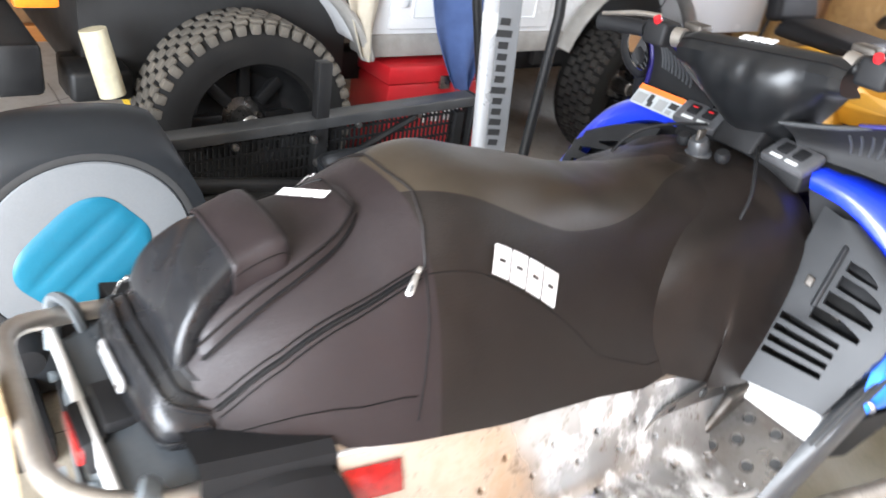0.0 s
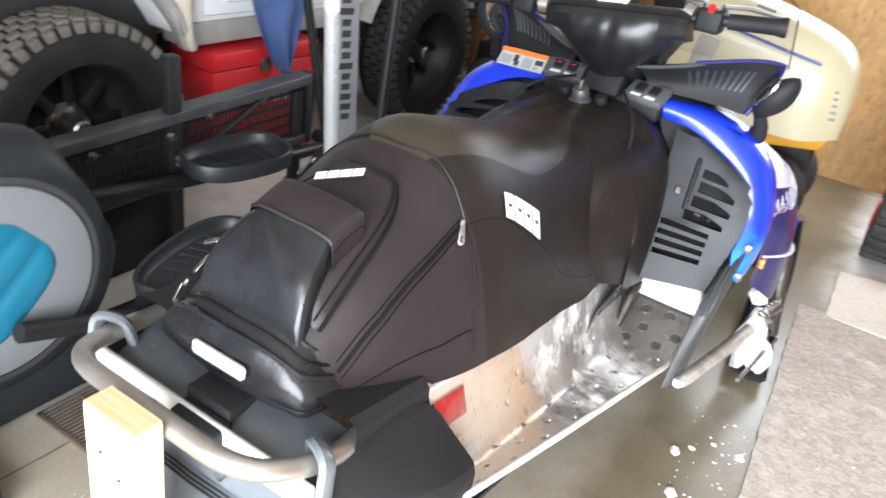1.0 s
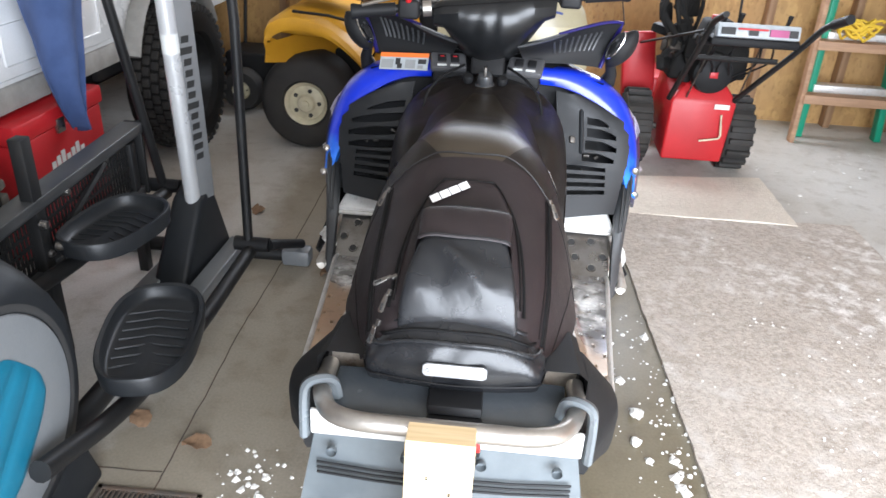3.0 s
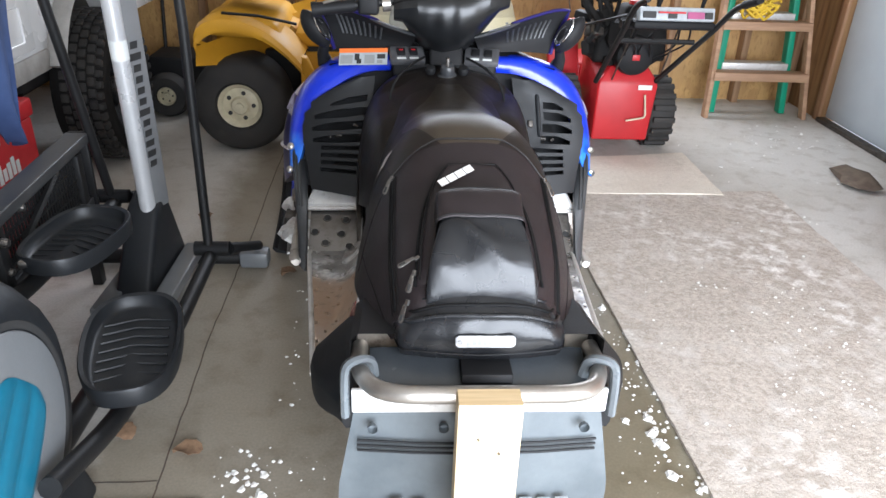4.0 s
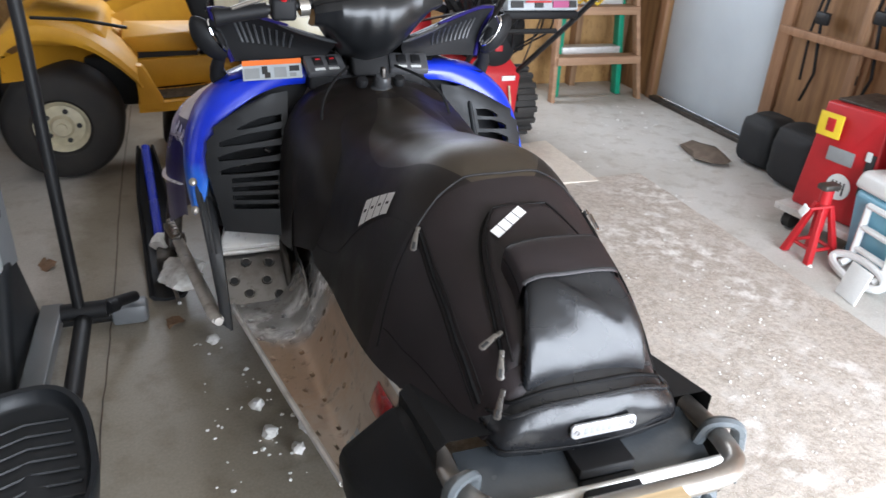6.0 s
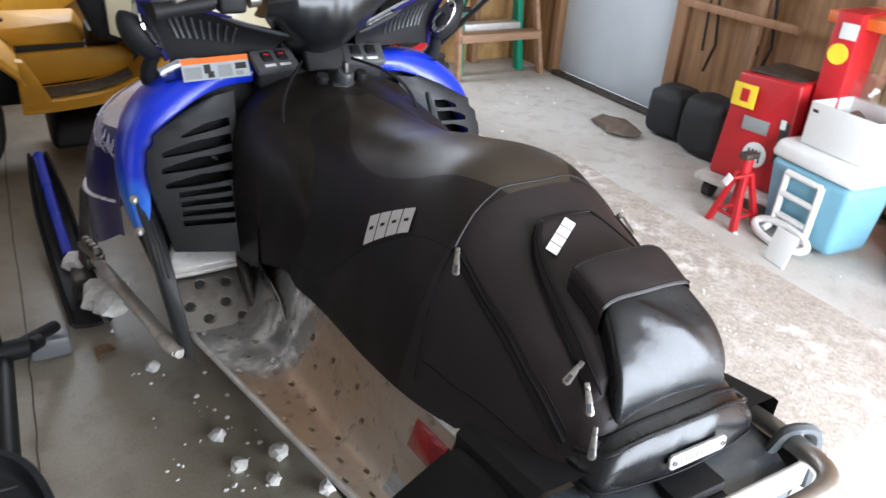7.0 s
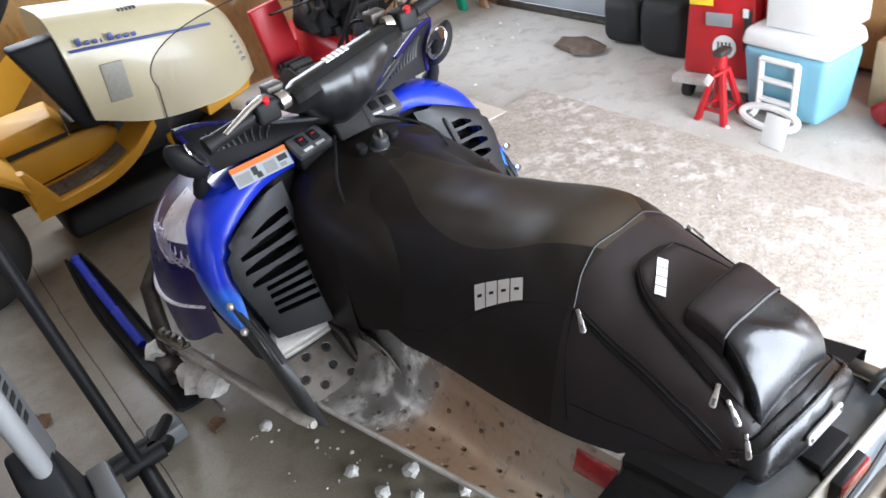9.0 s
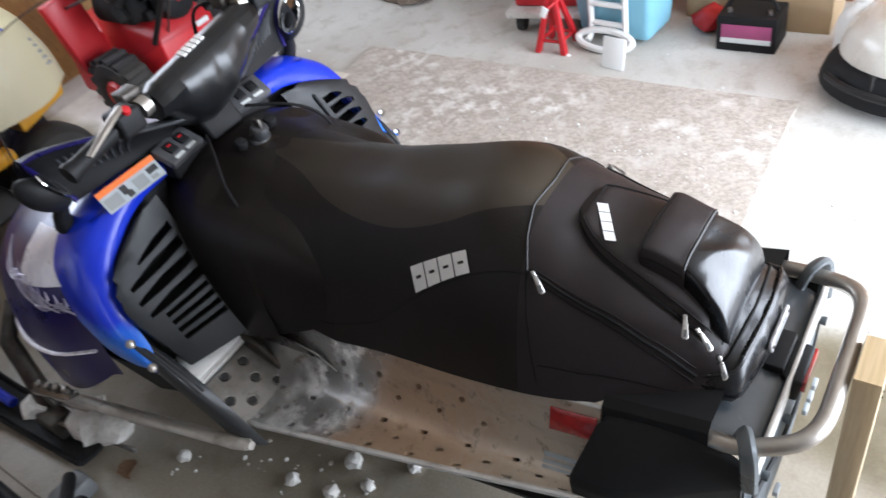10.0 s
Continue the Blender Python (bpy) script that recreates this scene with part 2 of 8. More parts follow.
M_CONC = concrete("concrete")
M_RUG = carpet("brown_flecked_carpet", (0.57, 0.51, 0.445), (0.37, 0.32, 0.27), (0.70, 0.645, 0.58), 1.0)
M_MAT = carpet("cream_mat", (0.80, 0.74, 0.645), (0.70, 0.635, 0.54), (0.86, 0.81, 0.73), 0)
M_OSB = strand_board("strand_board")
M_STUD = timber("weathered_stud", (0.36, 0.22, 0.12), (0.22, 0.12, 0.06), "z")
M_PLY = timber("brown_plywood", (0.34, 0.19, 0.08), (0.20, 0.10, 0.04), "z", 0.6)
M_PLANK = timber("orange_brown_plank", (0.62, 0.26, 0.07), (0.48, 0.18, 0.05), "y", 0.3)
M_PINE = timber("pale_pine", (0.64, 0.51, 0.33), (0.50, 0.37, 0.21), "z", 0.3, 0.6)
M_LADDERWOOD = timber("old_step_wood", (0.48, 0.30, 0.18), (0.33, 0.19, 0.11), "x", 0.3)
M_ENDGRAIN = timber("end_grain", (0.70, 0.55, 0.34), (0.55, 0.39, 0.20), "x", 0.1)
M_WHITEWALL = surf("white_wall_paint", (0.72, 0.70, 0.66), (0.62, 0.6, 0.55), 0.7)
M_CEIL = surf("ceiling_board", (0.46, 0.43, 0.38), (0.38, 0.35, 0.30), 0.85)
M_DOORPAINT = surf("grey_blue_door_paint", (0.56, 0.62, 0.66), (0.5, 0.555, 0.6), 0.45, scale=2.5, bump=0.05)
M_CASING = timber("brown_casing", (0.36, 0.2, 0.105), (0.24, 0.125, 0.06), "z")
M_SALT = surf("salt_and_ice", (0.82, 0.81, 0.78), (0.6, 0.58, 0.54), 0.7, scale=60)
M_LEAF = surf("dry_leaf", (0.23, 0.14, 0.08), (0.15, 0.09, 0.05), 0.8, scale=80)
M_IRON = surf("cast_iron", (0.09, 0.08, 0.07), (0.15, 0.10, 0.07), 0.7, 0.3, scale=30)
M_VINYL = surf("black_vinyl", (0.0108, 0.0083, 0.0071), (0.0150, 0.0114, 0.0096), 0.45, spec=0.28, scale=11, fine=420, bump=0.35, rvar=0.14)
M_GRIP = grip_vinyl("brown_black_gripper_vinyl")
M_BAG = surf("dark_cordura", (0.0176, 0.0123, 0.0132), (0.0138, 0.0096, 0.0104), 0.45, spec=0.40, scale=13, fine=700, bump=0.4, rvar=0.13)
M_GLOSSVINYL = surf("shiny_black_vinyl", (0.0095, 0.010, 0.0113), (0.0135, 0.014, 0.0158), 0.27, scale=14, fine=60, bump=0.25, rvar=0.07, spec=0.42)
M_PADVINYL = surf("glossy_bar_vinyl", (0.0065, 0.007, 0.0078), (0.009, 0.0095, 0.0105), 0.32, scale=12, fine=260, bump=0.06, rvar=0.07, spec=0.45)
M_SWITCH = surf("grey_switch_plastic", (0.13, 0.13, 0.135), (0.09, 0.09, 0.095), 0.35, 0.3, scale=25)
M_MOWER = surf("grubby_white_cover", (0.74, 0.71, 0.65), (0.42, 0.31, 0.20), 0.3, scale=2.6, bump=0.02, spread=(0.46, 0.66), coat=0.3)
M_PIPING = surf("dark_piping", (0.007, 0.0062, 0.0062), None, 0.5, spec=0.2)
M_ARCHZIP = surf("worn_zip_edge", (0.013, 0.011, 0.0108), None, 0.42, spec=0.3)
M_TAPE = surf("black_zip_tape", (0.0045, 0.0045, 0.0048), (0.007, 0.0065, 0.0065), 0.6, scale=30, fine=500, bump=0.4, spec=0.14)
M_PEDAL = surf("charcoal_pedal_plastic", (0.016, 0.0175, 0.0195), (0.0125, 0.0138, 0.0155), 0.42, scale=6, fine=300, bump=0.1, spec=0.35)
M_LABEL = surf("grey_white_label", (0.42, 0.45, 0.47), (0.34, 0.37, 0.39), 0.45, scale=40, bump=0)
M_RAIL = surf("worn_black_rail", (0.035, 0.036, 0.037), (0.06, 0.06, 0.06), 0.42, scale=9, bump=0.1)
M_LOGO = surf("white_print", (0.86, 0.85, 0.84), (0.8, 0.79, 0.78), 0.5, bump=0.05)
M_ZIP = surf("zip_metal", (0.36, 0.345, 0.33), (0.20, 0.19, 0.18), 0.3, 0.95, scale=90)
M_BOARD = board_metal("running_board_aluminium")
M_TUNNEL = aluminium("dirty_tunnel_aluminium", (0.72, 0.65, 0.56), (0.40, 0.30, 0.21), 0.26)
M_SILL = aluminium("scuffed_sill_aluminium", (0.27, 0.262, 0.255), (0.165, 0.14, 0.12), 0.22, 0.92, (0.50, 0.70))
M_TOE = aluminium("bright_toe_aluminium", (0.92, 0.91, 0.89), (0.72, 0.67, 0.61), 0.25, 0.3, (0.54, 0.74))
M_TREADPAD = surf("worn_tread_rubber", (0.15, 0.125, 0.10), (0.08, 0.07, 0.06), 0.8, scale=30)
M_MASTGREY = surf("grey_mast_panel", (0.20, 0.205, 0.21), (0.165, 0.17, 0.175), 0.4, scale=4, bump=0.06)
M_ALU = aluminium("clean_aluminium", (0.76, 0.75, 0.73), (0.56, 0.53, 0.49), 0.3, 0.4)
M_ROD = aluminium("weathered_rod_aluminium", (0.62, 0.59, 0.54), (0.42, 0.38, 0.33), 0.35, 0.4)
M_PLATE = surf("pale_plate_metal", (0.56, 0.56, 0.57), (0.40, 0.40, 0.41), 0.35, 0.3, scale=70)
M_TUBE = surf("satin_steel_tube", (0.46, 0.43, 0.39), (0.36, 0.33, 0.30), 0.36, 0.85, scale=14)
M_BLACKPL = surf("black_plastic", (0.010, 0.0102, 0.011), (0.014, 0.014, 0.015), 0.58, scale=6, fine=500, bump=0.2, spec=0.22)
M_GREYPL = surf("dark_grey_plastic", (0.036, 0.038, 0.041), (0.048, 0.050, 0.053), 0.37, scale=6, fine=450, bump=0.2, spec=0.65)
M_VENT = surf("satin_black_moulding", (0.013, 0.014, 0.0155), (0.018, 0.019, 0.021), 0.42, scale=6, fine=450, bump=0.15, spec=0.32)
M_PANEL = surf("dark_grey_rear_panel", (0.050, 0.056, 0.062), (0.038, 0.043, 0.048), 0.24, scale=8, spec=0.6)
M_REARGREY = surf("grey_blue_rear_plastic", (0.13, 0.145, 0.155), (0.10, 0.112, 0.12), 0.3, scale=8)
M_FLAP = surf("grey_rubber_flap", (0.072, 0.084, 0.092), (0.115, 0.13, 0.138), 0.5, scale=9, fine=90)
M_BLUE = surf("blue_gloss_paint", (0.010, 0.035, 0.56), (0.011, 0.03, 0.47), 0.30, scale=4, bump=0.02, coat=0.25, spec=0.4)
M_ARCH = arch_paint("blue_arch_paler_foot")
M_NAVY = surf("dark_violet_metallic_paint", (0.012, 0.010, 0.11), (0.018, 0.012, 0.095), 0.30, 0.1, scale=5, fine=900, bump=0.06, coat=0.1, spec=0.35)
M_SILVERGFX = surf("silver_decal", (0.80, 0.78, 0.84), (0.60, 0.58, 0.68), 0.3, 0.2, scale=25, bump=0)
M_SCRIPT = surf("silver_violet_script", (0.46, 0.44, 0.54), (0.26, 0.23, 0.36), 0.35, 0.3, scale=25, bump=0)
M_ENGINE = surf("sooty_engine_black", (0.010, 0.010, 0.010), (0.016, 0.015, 0.014), 0.75, scale=20, spec=0.2)
M_STICKER = surf("white_sticker", (0.72, 0.74, 0.72), (0.62, 0.64, 0.63), 0.5, bump=0)
M_INK = surf("black_ink", (0.03, 0.03, 0.03), None, 0.6, bump=0)
M_GREYINK = surf("grey_ink", (0.30, 0.31, 0.31), None, 0.6, bump=0)
M_ORANGE = surf("orange_print", (0.85, 0.20, 0.03), (0.75, 0.16, 0.03), 0.5, bump=0)
M_REDLENS = surf("red_reflector", (0.42, 0.012, 0.012), (0.26, 0.008, 0.008), 0.2, scale=90, fine=260, bump=0.6, coat=0.8)
M_RED = surf("red_enamel", (0.50, 0.012, 0.018), (0.40, 0.011, 0.015), 0.45, scale=5, bump=0.05, coat=0.05)
M_YELLOW = surf("yellow_tractor_paint", (0.68, 0.35, 0.02), (0.56, 0.28, 0.02), 0.5, scale=4, bump=0.04, coat=0.0, spec=0.35)
M_CREAM = surf("cream_hood_paint", (0.64, 0.59, 0.39), (0.56, 0.51, 0.33), 0.38, scale=3, bump=0.04, coat=0.3)
M_VENTGREY = surf("hood_vent_grey", (0.42, 0.42, 0.36), (0.36, 0.36, 0.31), 0.5, scale=60)
M_RIM = surf("cream_wheel_paint", (0.62, 0.57, 0.40), (0.48, 0.43, 0.30), 0.5, scale=20)
M_TYRE = surf("tyre_rubber", (0.019, 0.018, 0.0175), (0.036, 0.033, 0.029), 0.75, scale=8, fine=200, bump=0.3)
M_TYREWALL = surf("black_tyre_wall", (0.0085, 0.0082, 0.008), (0.015, 0.014, 0.013), 0.75, scale=8, fine=200, bump=0.3, spec=0.2)
M_MUDTYRE = surf("muddy_tyre_rubber", (0.080, 0.072, 0.060), (0.15, 0.132, 0.108), 0.9, scale=7, fine=150, bump=0.4)
M_STRIPEBLUE = surf("blue_stripe", (0.06, 0.10, 0.38), None, 0.45, bump=0)
M_BLACKMET = surf("black_powder_coat", (0.008, 0.008, 0.0085), (0.013, 0.013, 0.013), 0.5, scale=8, spec=0.35)
M_DARKSTEEL = surf("greasy_steel", (0.12, 0.11, 0.10), (0.07, 0.06, 0.05), 0.5, 0.7, scale=30)
M_SHROUD = surf("charcoal_shroud_plastic", (0.013, 0.0145, 0.0165), (0.010, 0.0115, 0.0135), 0.5, scale=4, fine=350, bump=0.15, spec=0.3)
M_LIGHTGREY = surf("light_grey_plastic", (0.155, 0.163, 0.170), (0.135, 0.142, 0.147), 0.38, scale=4, bump=0.08)
M_TEAL = surf("teal_plastic", (0.012, 0.125, 0.195), (0.011, 0.105, 0.17), 0.34, scale=4, bump=0.08)
M_SILVERPAINT = surf("silver_paint_tube", (0.62, 0.63, 0.64), (0.56, 0.57, 0.58), 0.3, 0.35, scale=5, bump=0.04)
M_WHITEPAINT = surf("white_car_paint", (0.78, 0.79, 0.80), (0.70, 0.71, 0.71), 0.25, scale=3, bump=0, coat=0.7)
M_DUST = surf("dusty_rocker_grey", (0.34, 0.33, 0.31), (0.25, 0.24, 0.22), 0.7, scale=12)
M_DENIM = surf("navy_towel_cloth", (0.060, 0.10, 0.24), (0.04, 0.07, 0.18), 0.95, scale=10, fine=320, bump=0.7)
M_BEIGECLOTH = surf("beige_cloth", (0.50, 0.45, 0.36), (0.40, 0.36, 0.29), 0.95, scale=8, fine=250, bump=0.6)
M_GREEN = surf("green_fibreglass", (0.01, 0.30, 0.17), (0.012, 0.24, 0.14), 0.45, scale=6)
M_ROPE = surf("yellow_rope", (0.80, 0.55, 0.04), (0.66, 0.42, 0.03), 0.7, scale=70, fine=300, bump=0.6)
M_ICEBLUE = surf("pale_blue_cooler_plastic", (0.22, 0.46, 0.58), (0.19, 0.41, 0.53), 0.4, scale=4, bump=0.05)
M_WHITEPL = surf("white_plastic", (0.80, 0.80, 0.78), (0.72, 0.72, 0.70), 0.4, scale=5, bump=0.06)
M_BAGCLOTH = surf("charcoal_bag_cloth", (0.014, 0.017, 0.019), (0.02, 0.023, 0.026), 0.7, scale=12, fine=300, bump=0.3)
M_PAPER = surf("white_paper", (0.82, 0.82, 0.80), (0.78, 0.78, 0.76), 0.8, bump=0.03)
M_CARD = surf("brown_cardboard", (0.50, 0.37, 0.22), (0.44, 0.32, 0.19), 0.85, scale=6, bump=0.1)
M_LABELYEL = surf("yellow_label", (0.85, 0.62, 0.03), None, 0.5, bump=0)
M_BROWNCLOTH = surf("dark_brown_cloth", (0.12, 0.09, 0.07), (0.2, 0.16, 0.12), 0.95, scale=20, fine=200, bump=0.5)
M_PINK = surf("magenta_label", (0.38, 0.07, 0.19), (0.30, 0.06, 0.15), 0.5, bump=0)
M_AMBER = surf("amber_lens", (0.85, 0.25, 0.02), (0.7, 0.2, 0.02), 0.2, scale=60, coat=0.6)
M_GLASS = pane("smoky_screen", 0.05, (0.84, 0.83, 0.85))
M_SMOKE = pane("clear_acrylic_lid", 0.16, (0.9, 0.92, 0.93))
M_MIRROR = surf("mirror_glass", (0.8, 0.8, 0.82), (0.78, 0.78, 0.8), 0.05, 1.0, bump=0, rvar=0.02)
M_SNOWGROUND = surf("snowy_driveway", (0.62, 0.62, 0.63), (0.42, 0.42, 0.43), 0.85, scale=1.5)


# ---- mesh tools ----
def mesh_object(name, bm, mat):
    bmesh.ops.recalc_face_normals(bm, faces=bm.faces)
    me = bpy.data.meshes.new(name)
    bm.to_mesh(me)
    bm.free()
    for m in mat if isinstance(mat, (list, tuple)) else [mat]:
        me.materials.append(m)
    return new(name, me)


def smooth(ob, angle=40):
    ob.data.polygons.foreach_set("use_smooth", [True] * len(ob.data.polygons))
    ob.data.set_sharp_from_angle(angle=radians(angle))
    return ob


BASES = {}


def thing(name, base, label, category, group=""):
    """An empty at the base of a thing; its parts are laid out in world metres."""
    ob = new(name)
    ob.empty_display_size = 0.1
    ob.matrix_basis = Matrix.Translation(base)
    BASES[ob.name] = Vector(base)
    return tagged(ob, label, category, group)


def shift(ob, dx, dy):
    """Slides a finished thing over the floor."""
    ob.matrix_basis = Matrix.Translation((dx, dy, 0)) @ ob.matrix_basis


def part(name, bm, mat, parent, label="", flat=False, angle=40):
    ob = mesh_object(name, bm, mat)
    if not flat:
        smooth(ob, angle)
    ob.parent = parent
    if parent.name in BASES:
        ob.matrix_parent_inverse = Matrix.Translation(-BASES[parent.name])
    return tagged(ob, label) if label else ob


def solo(name, bm, mat, label="", category="", group="", kind="", flat=False):
    ob = mesh_object(name, bm, mat)
    if not flat:
        smooth(ob)
    return tagged(ob, label, category, group, kind)


def box(bm, lo, hi, bevel=0.0, turn=None, seg=2):
    b = bmesh.new()
    bmesh.ops.create_cube(b, size=1)
    s = Vector(hi) - Vector(lo)
    c = (Vector(hi) + Vector(lo)) / 2
    for v in b.verts:
        v.co = Vector((v.co.x * s.x, v.co.y * s.y, v.co.z * s.z))
    if bevel:
        bmesh.ops.bevel(b, geom=b.edges[:], offset=bevel, segments=seg, profile=0.5, affect="EDGES")
    m = Matrix.Translation(c) @ (turn if turn is not None else Matrix())
    b.transform(m)
    return join(bm, b)


def join(bm, other):
    me = bpy.data.meshes.new("tmp")
    other.to_mesh(me)
    other.free()
    bm.from_mesh(me)
    bpy.data.meshes.remove(me)
    return bm


def B():
    return bmesh.new()


def boxed(lo, hi, bevel=0.0, turn=None):
    return box(B(), lo, hi, bevel, turn)


def rounded_path(pts, r=0.03, n=4):
    """Points of a line whose corners are rounded off."""
    pts = [Vector(p) for p in pts]
    out = [pts[0]]
    for a, b, c in zip(pts, pts[1:], pts[2:]):
        d1, d2 = (a - b), (c - b)
        k1, k2 = min(r, d1.length * 0.45), min(r, d2.length * 0.45)
        p, q = b + d1.normalized() * k1, b + d2.normalized() * k2
        for i in range(n + 1):
            t = i / n
            out.append(p * (1 - t) ** 2 + b * 2 * t * (1 - t) + q * t * t)
    return out + [pts[-1]]


def tube(bm, pts, r, seg=10, caps=True, flat=1.0):
    """A round bar along points; r one radius or one for each point; flat squeezes it."""
    pts = [Vector(p) for p in pts]
    rs = r if isinstance(r, (list, tuple)) else [r] * len(pts)
    rings, side = [], None
    for i, p in enumerate(pts):
        d = (pts[min(i + 1, len(pts) - 1)] - pts[max(i - 1, 0)]).normalized()
        if side is None:
            side = d.cross(Vector((0, 0, 1)) if abs(d.z) < 0.9 else Vector((0, 1, 0))).normalized()
        side = (side - d * side.dot(d)).normalized()
        up = side.cross(d)
        rings.append([bm.verts.new(p + rs[i] * (math.cos(a) * side + flat * math.sin(a) * up)) for a in [2 * math.pi * k / seg for k in range(seg)]])
    for a, b in zip(rings, rings[1:]):
        for k in range(seg):
            bm.faces.new((a[k], a[(k + 1) % seg], b[(k + 1) % seg], b[k]))
    if caps:
        bm.faces.new(rings[0][::-1])
        bm.faces.new(rings[-1])
    return bm


def loft(rings, closed=False, caps=False):
    """A skin over rows of points of equal length."""
    bm = B()
    vs = [[bm.verts.new(p) for p in ring] for ring in rings]
    n = len(vs[0])
    for a, b in zip(vs, vs[1:]):
        for k in range(n if closed else n - 1):
            bm.faces.new((a[k], a[(k + 1) % n], b[(k + 1) % n], b[k]))
    if caps:
        bm.faces.new(vs[0][::-1])
        bm.faces.new(vs[-1])
    return bm


def thick(bm, t):
    """Gives a skin thickness."""
    bmesh.ops.recalc_face_normals(bm, faces=bm.faces)
    bmesh.ops.solidify(bm, geom=bm.faces[:], thickness=t)
    return bm


def lathe(profile, seg=32, m=None):
    """Turns (radius, height) points about z, then moves the result by m."""
    bm = B()
    rings = [[bm.verts.new((r * math.cos(2 * math.pi * k / seg), r * math.sin(2 * math.pi * k / seg), z)) for k in range(seg)] for r, z in profile]
    for a, b in zip(rings, rings[1:]):
        for k in range(seg):
            bm.faces.new((a[k], a[(k + 1) % seg], b[(k + 1) % seg], b[k]))
    bmesh.ops.remove_doubles(bm, verts=bm.verts, dist=1e-5)
    if m is not None:
        bm.transform(m)
    return bm


def prism(poly, depth, m=None, bevel=0.0):
    """A flat outline (x, y) given depth along z, from 0 up."""
    bm = B()
    f = bm.faces.new([bm.verts.new((x, y, 0)) for x, y in poly])
    r = bmesh.ops.extrude_face_region(bm, geom=[f])
    for v in [g for g in r["geom"] if isinstance(g, bmesh.types.BMVert)]:
        v.co.z += depth
    bmesh.ops.recalc_face_normals(bm, faces=bm.faces)
    if bevel:
        bmesh.ops.bevel(bm, geom=bm.edges[:], offset=bevel, segments=2, profile=0.5, affect="EDGES")
    if m is not None:
        bm.transform(m)
    return bm


def hull(pts, bevel=0.0):
    bm = B()
    for p in pts:
        bm.verts.new(p)
    r = bmesh.ops.convex_hull(bm, input=bm.verts)
    bmesh.ops.delete(bm, geom=[g for g in r["geom_interior"] + r["geom_unused"] if isinstance(g, bmesh.types.BMVert)], context="VERTS")
    bmesh.ops.dissolve_limit(bm, angle_limit=radians(3), verts=bm.verts, edges=bm.edges)
    if bevel:
        bmesh.ops.bevel(bm, geom=bm.edges[:], offset=bevel, segments=3, profile=0.5, affect="EDGES")
    return bm


def axes(o, x, y):
    """A pose at o with its x towards x and its y about towards y."""
    x = Vector(x).normalized()
    z = x.cross(Vector(y)).normalized()
    y = z.cross(x)
    m = Matrix((x, y, z)).transposed().to_4x4()
    return Matrix.Translation(o) @ m


def spline(xs, ys, x):
    """A smooth curve through points (monotone in x)."""
    if x <= xs[0]:
        return ys[0]
    if x >= xs[-1]:
        return ys[-1]
    i = max(k for k in range(len(xs) - 1) if xs[k] <= x)
    def slope(k):
        if k == 0 or k == len(xs) - 1:
            a, b = (0, 1) if k == 0 else (k - 1, k)
            return (ys[b] - ys[a]) / (xs[b] - xs[a])
        return (ys[k + 1] - ys[k - 1]) / (xs[k + 1] - xs[k - 1])
    h = xs[i + 1] - xs[i]
    t = (x - xs[i]) / h
    return ((2 * t ** 3 - 3 * t ** 2 + 1) * ys[i] + (t ** 3 - 2 * t ** 2 + t) * h * slope(i)
            + (-2 * t ** 3 + 3 * t ** 2) * ys[i + 1] + (t ** 3 - t ** 2) * h * slope(i + 1))


# ---- the setting ----
X0, X1, Y0, Y1, ZC = -4.0, 2.67, -1.8, 4.32, 2.5

bm = boxed((X0 - 0.2, Y0 - 0.1, -0.15), (X1 + 0.2, Y1 + 0.2, 0))
solo("floor", bm, M_CONC, "stained grey concrete garage floor", "floor", kind="structure", flat=True)
bm = boxed((-300, -300, -0.40), (300, 300, -0.03))
solo("ground", bm, M_SNOWGROUND, "snow-dusted ground outside the open garage", "ground", kind="structure", flat=True)
bm = boxed((X0 - 0.15, Y0, ZC), (X1 + 0.15, Y1 + 0.15, ZC + 0.12))
solo("ceiling", bm, M_CEIL, "plain pale garage ceiling boards", "ceiling", kind="structure", flat=True)

# walls: the far one of strand board on studs, the right one with the door's opening
WX0, WX1, WZ0, WZ1 = -0.75, 1.65, 1.12, 2.12
bm = B()
box(bm, (X0 - 0.15, Y1, 0), (WX0, Y1 + 0.15, ZC))
box(bm, (WX1, Y1, 0), (X1 + 0.15, Y1 + 0.15, ZC))
box(bm, (WX0, Y1, 0), (WX1, Y1 + 0.15, WZ0))
box(bm, (WX0, Y1, WZ1), (WX1, Y1 + 0.15, ZC))
solo("wall_north", bm, M_OSB, "yellow strand-board wall of the garage", "wall", kind="structure", flat=True)
bm = boxed((X0 - 0.15, Y0, 0), (X0, Y1, ZC))
solo("wall_west", bm, M_PLY, "brown plywood side wall", "wall", kind="structure", flat=True)
DY0, DY1, DZ = 2.80, 3.83, 2.06
bm = B()
box(bm, (X1, Y0, 0), (X1 + 0.15, DY0, ZC))
box(bm, (X1, DY1, 0), (X1 + 0.15, Y1, ZC))
box(bm, (X1, DY0, DZ), (X1 + 0.15, DY1, ZC))
solo("wall_east", bm, M_PLY, "brown plywood side wall round a door", "wall", kind="structure", flat=True)
bm = B()
box(bm, (X0 - 0.15, Y0 - 0.15, 0), (-0.20, Y0, ZC))
box(bm, (2.55, Y0 - 0.15, 0), (X1 + 0.15, Y0, ZC))
box(bm, (-0.20, Y0 - 0.15, 2.15), (2.55, Y0, ZC))
solo("wall_south", bm, M_WHITEWALL, "garage front wall round the open doorway", "wall", kind="structure", flat=True)

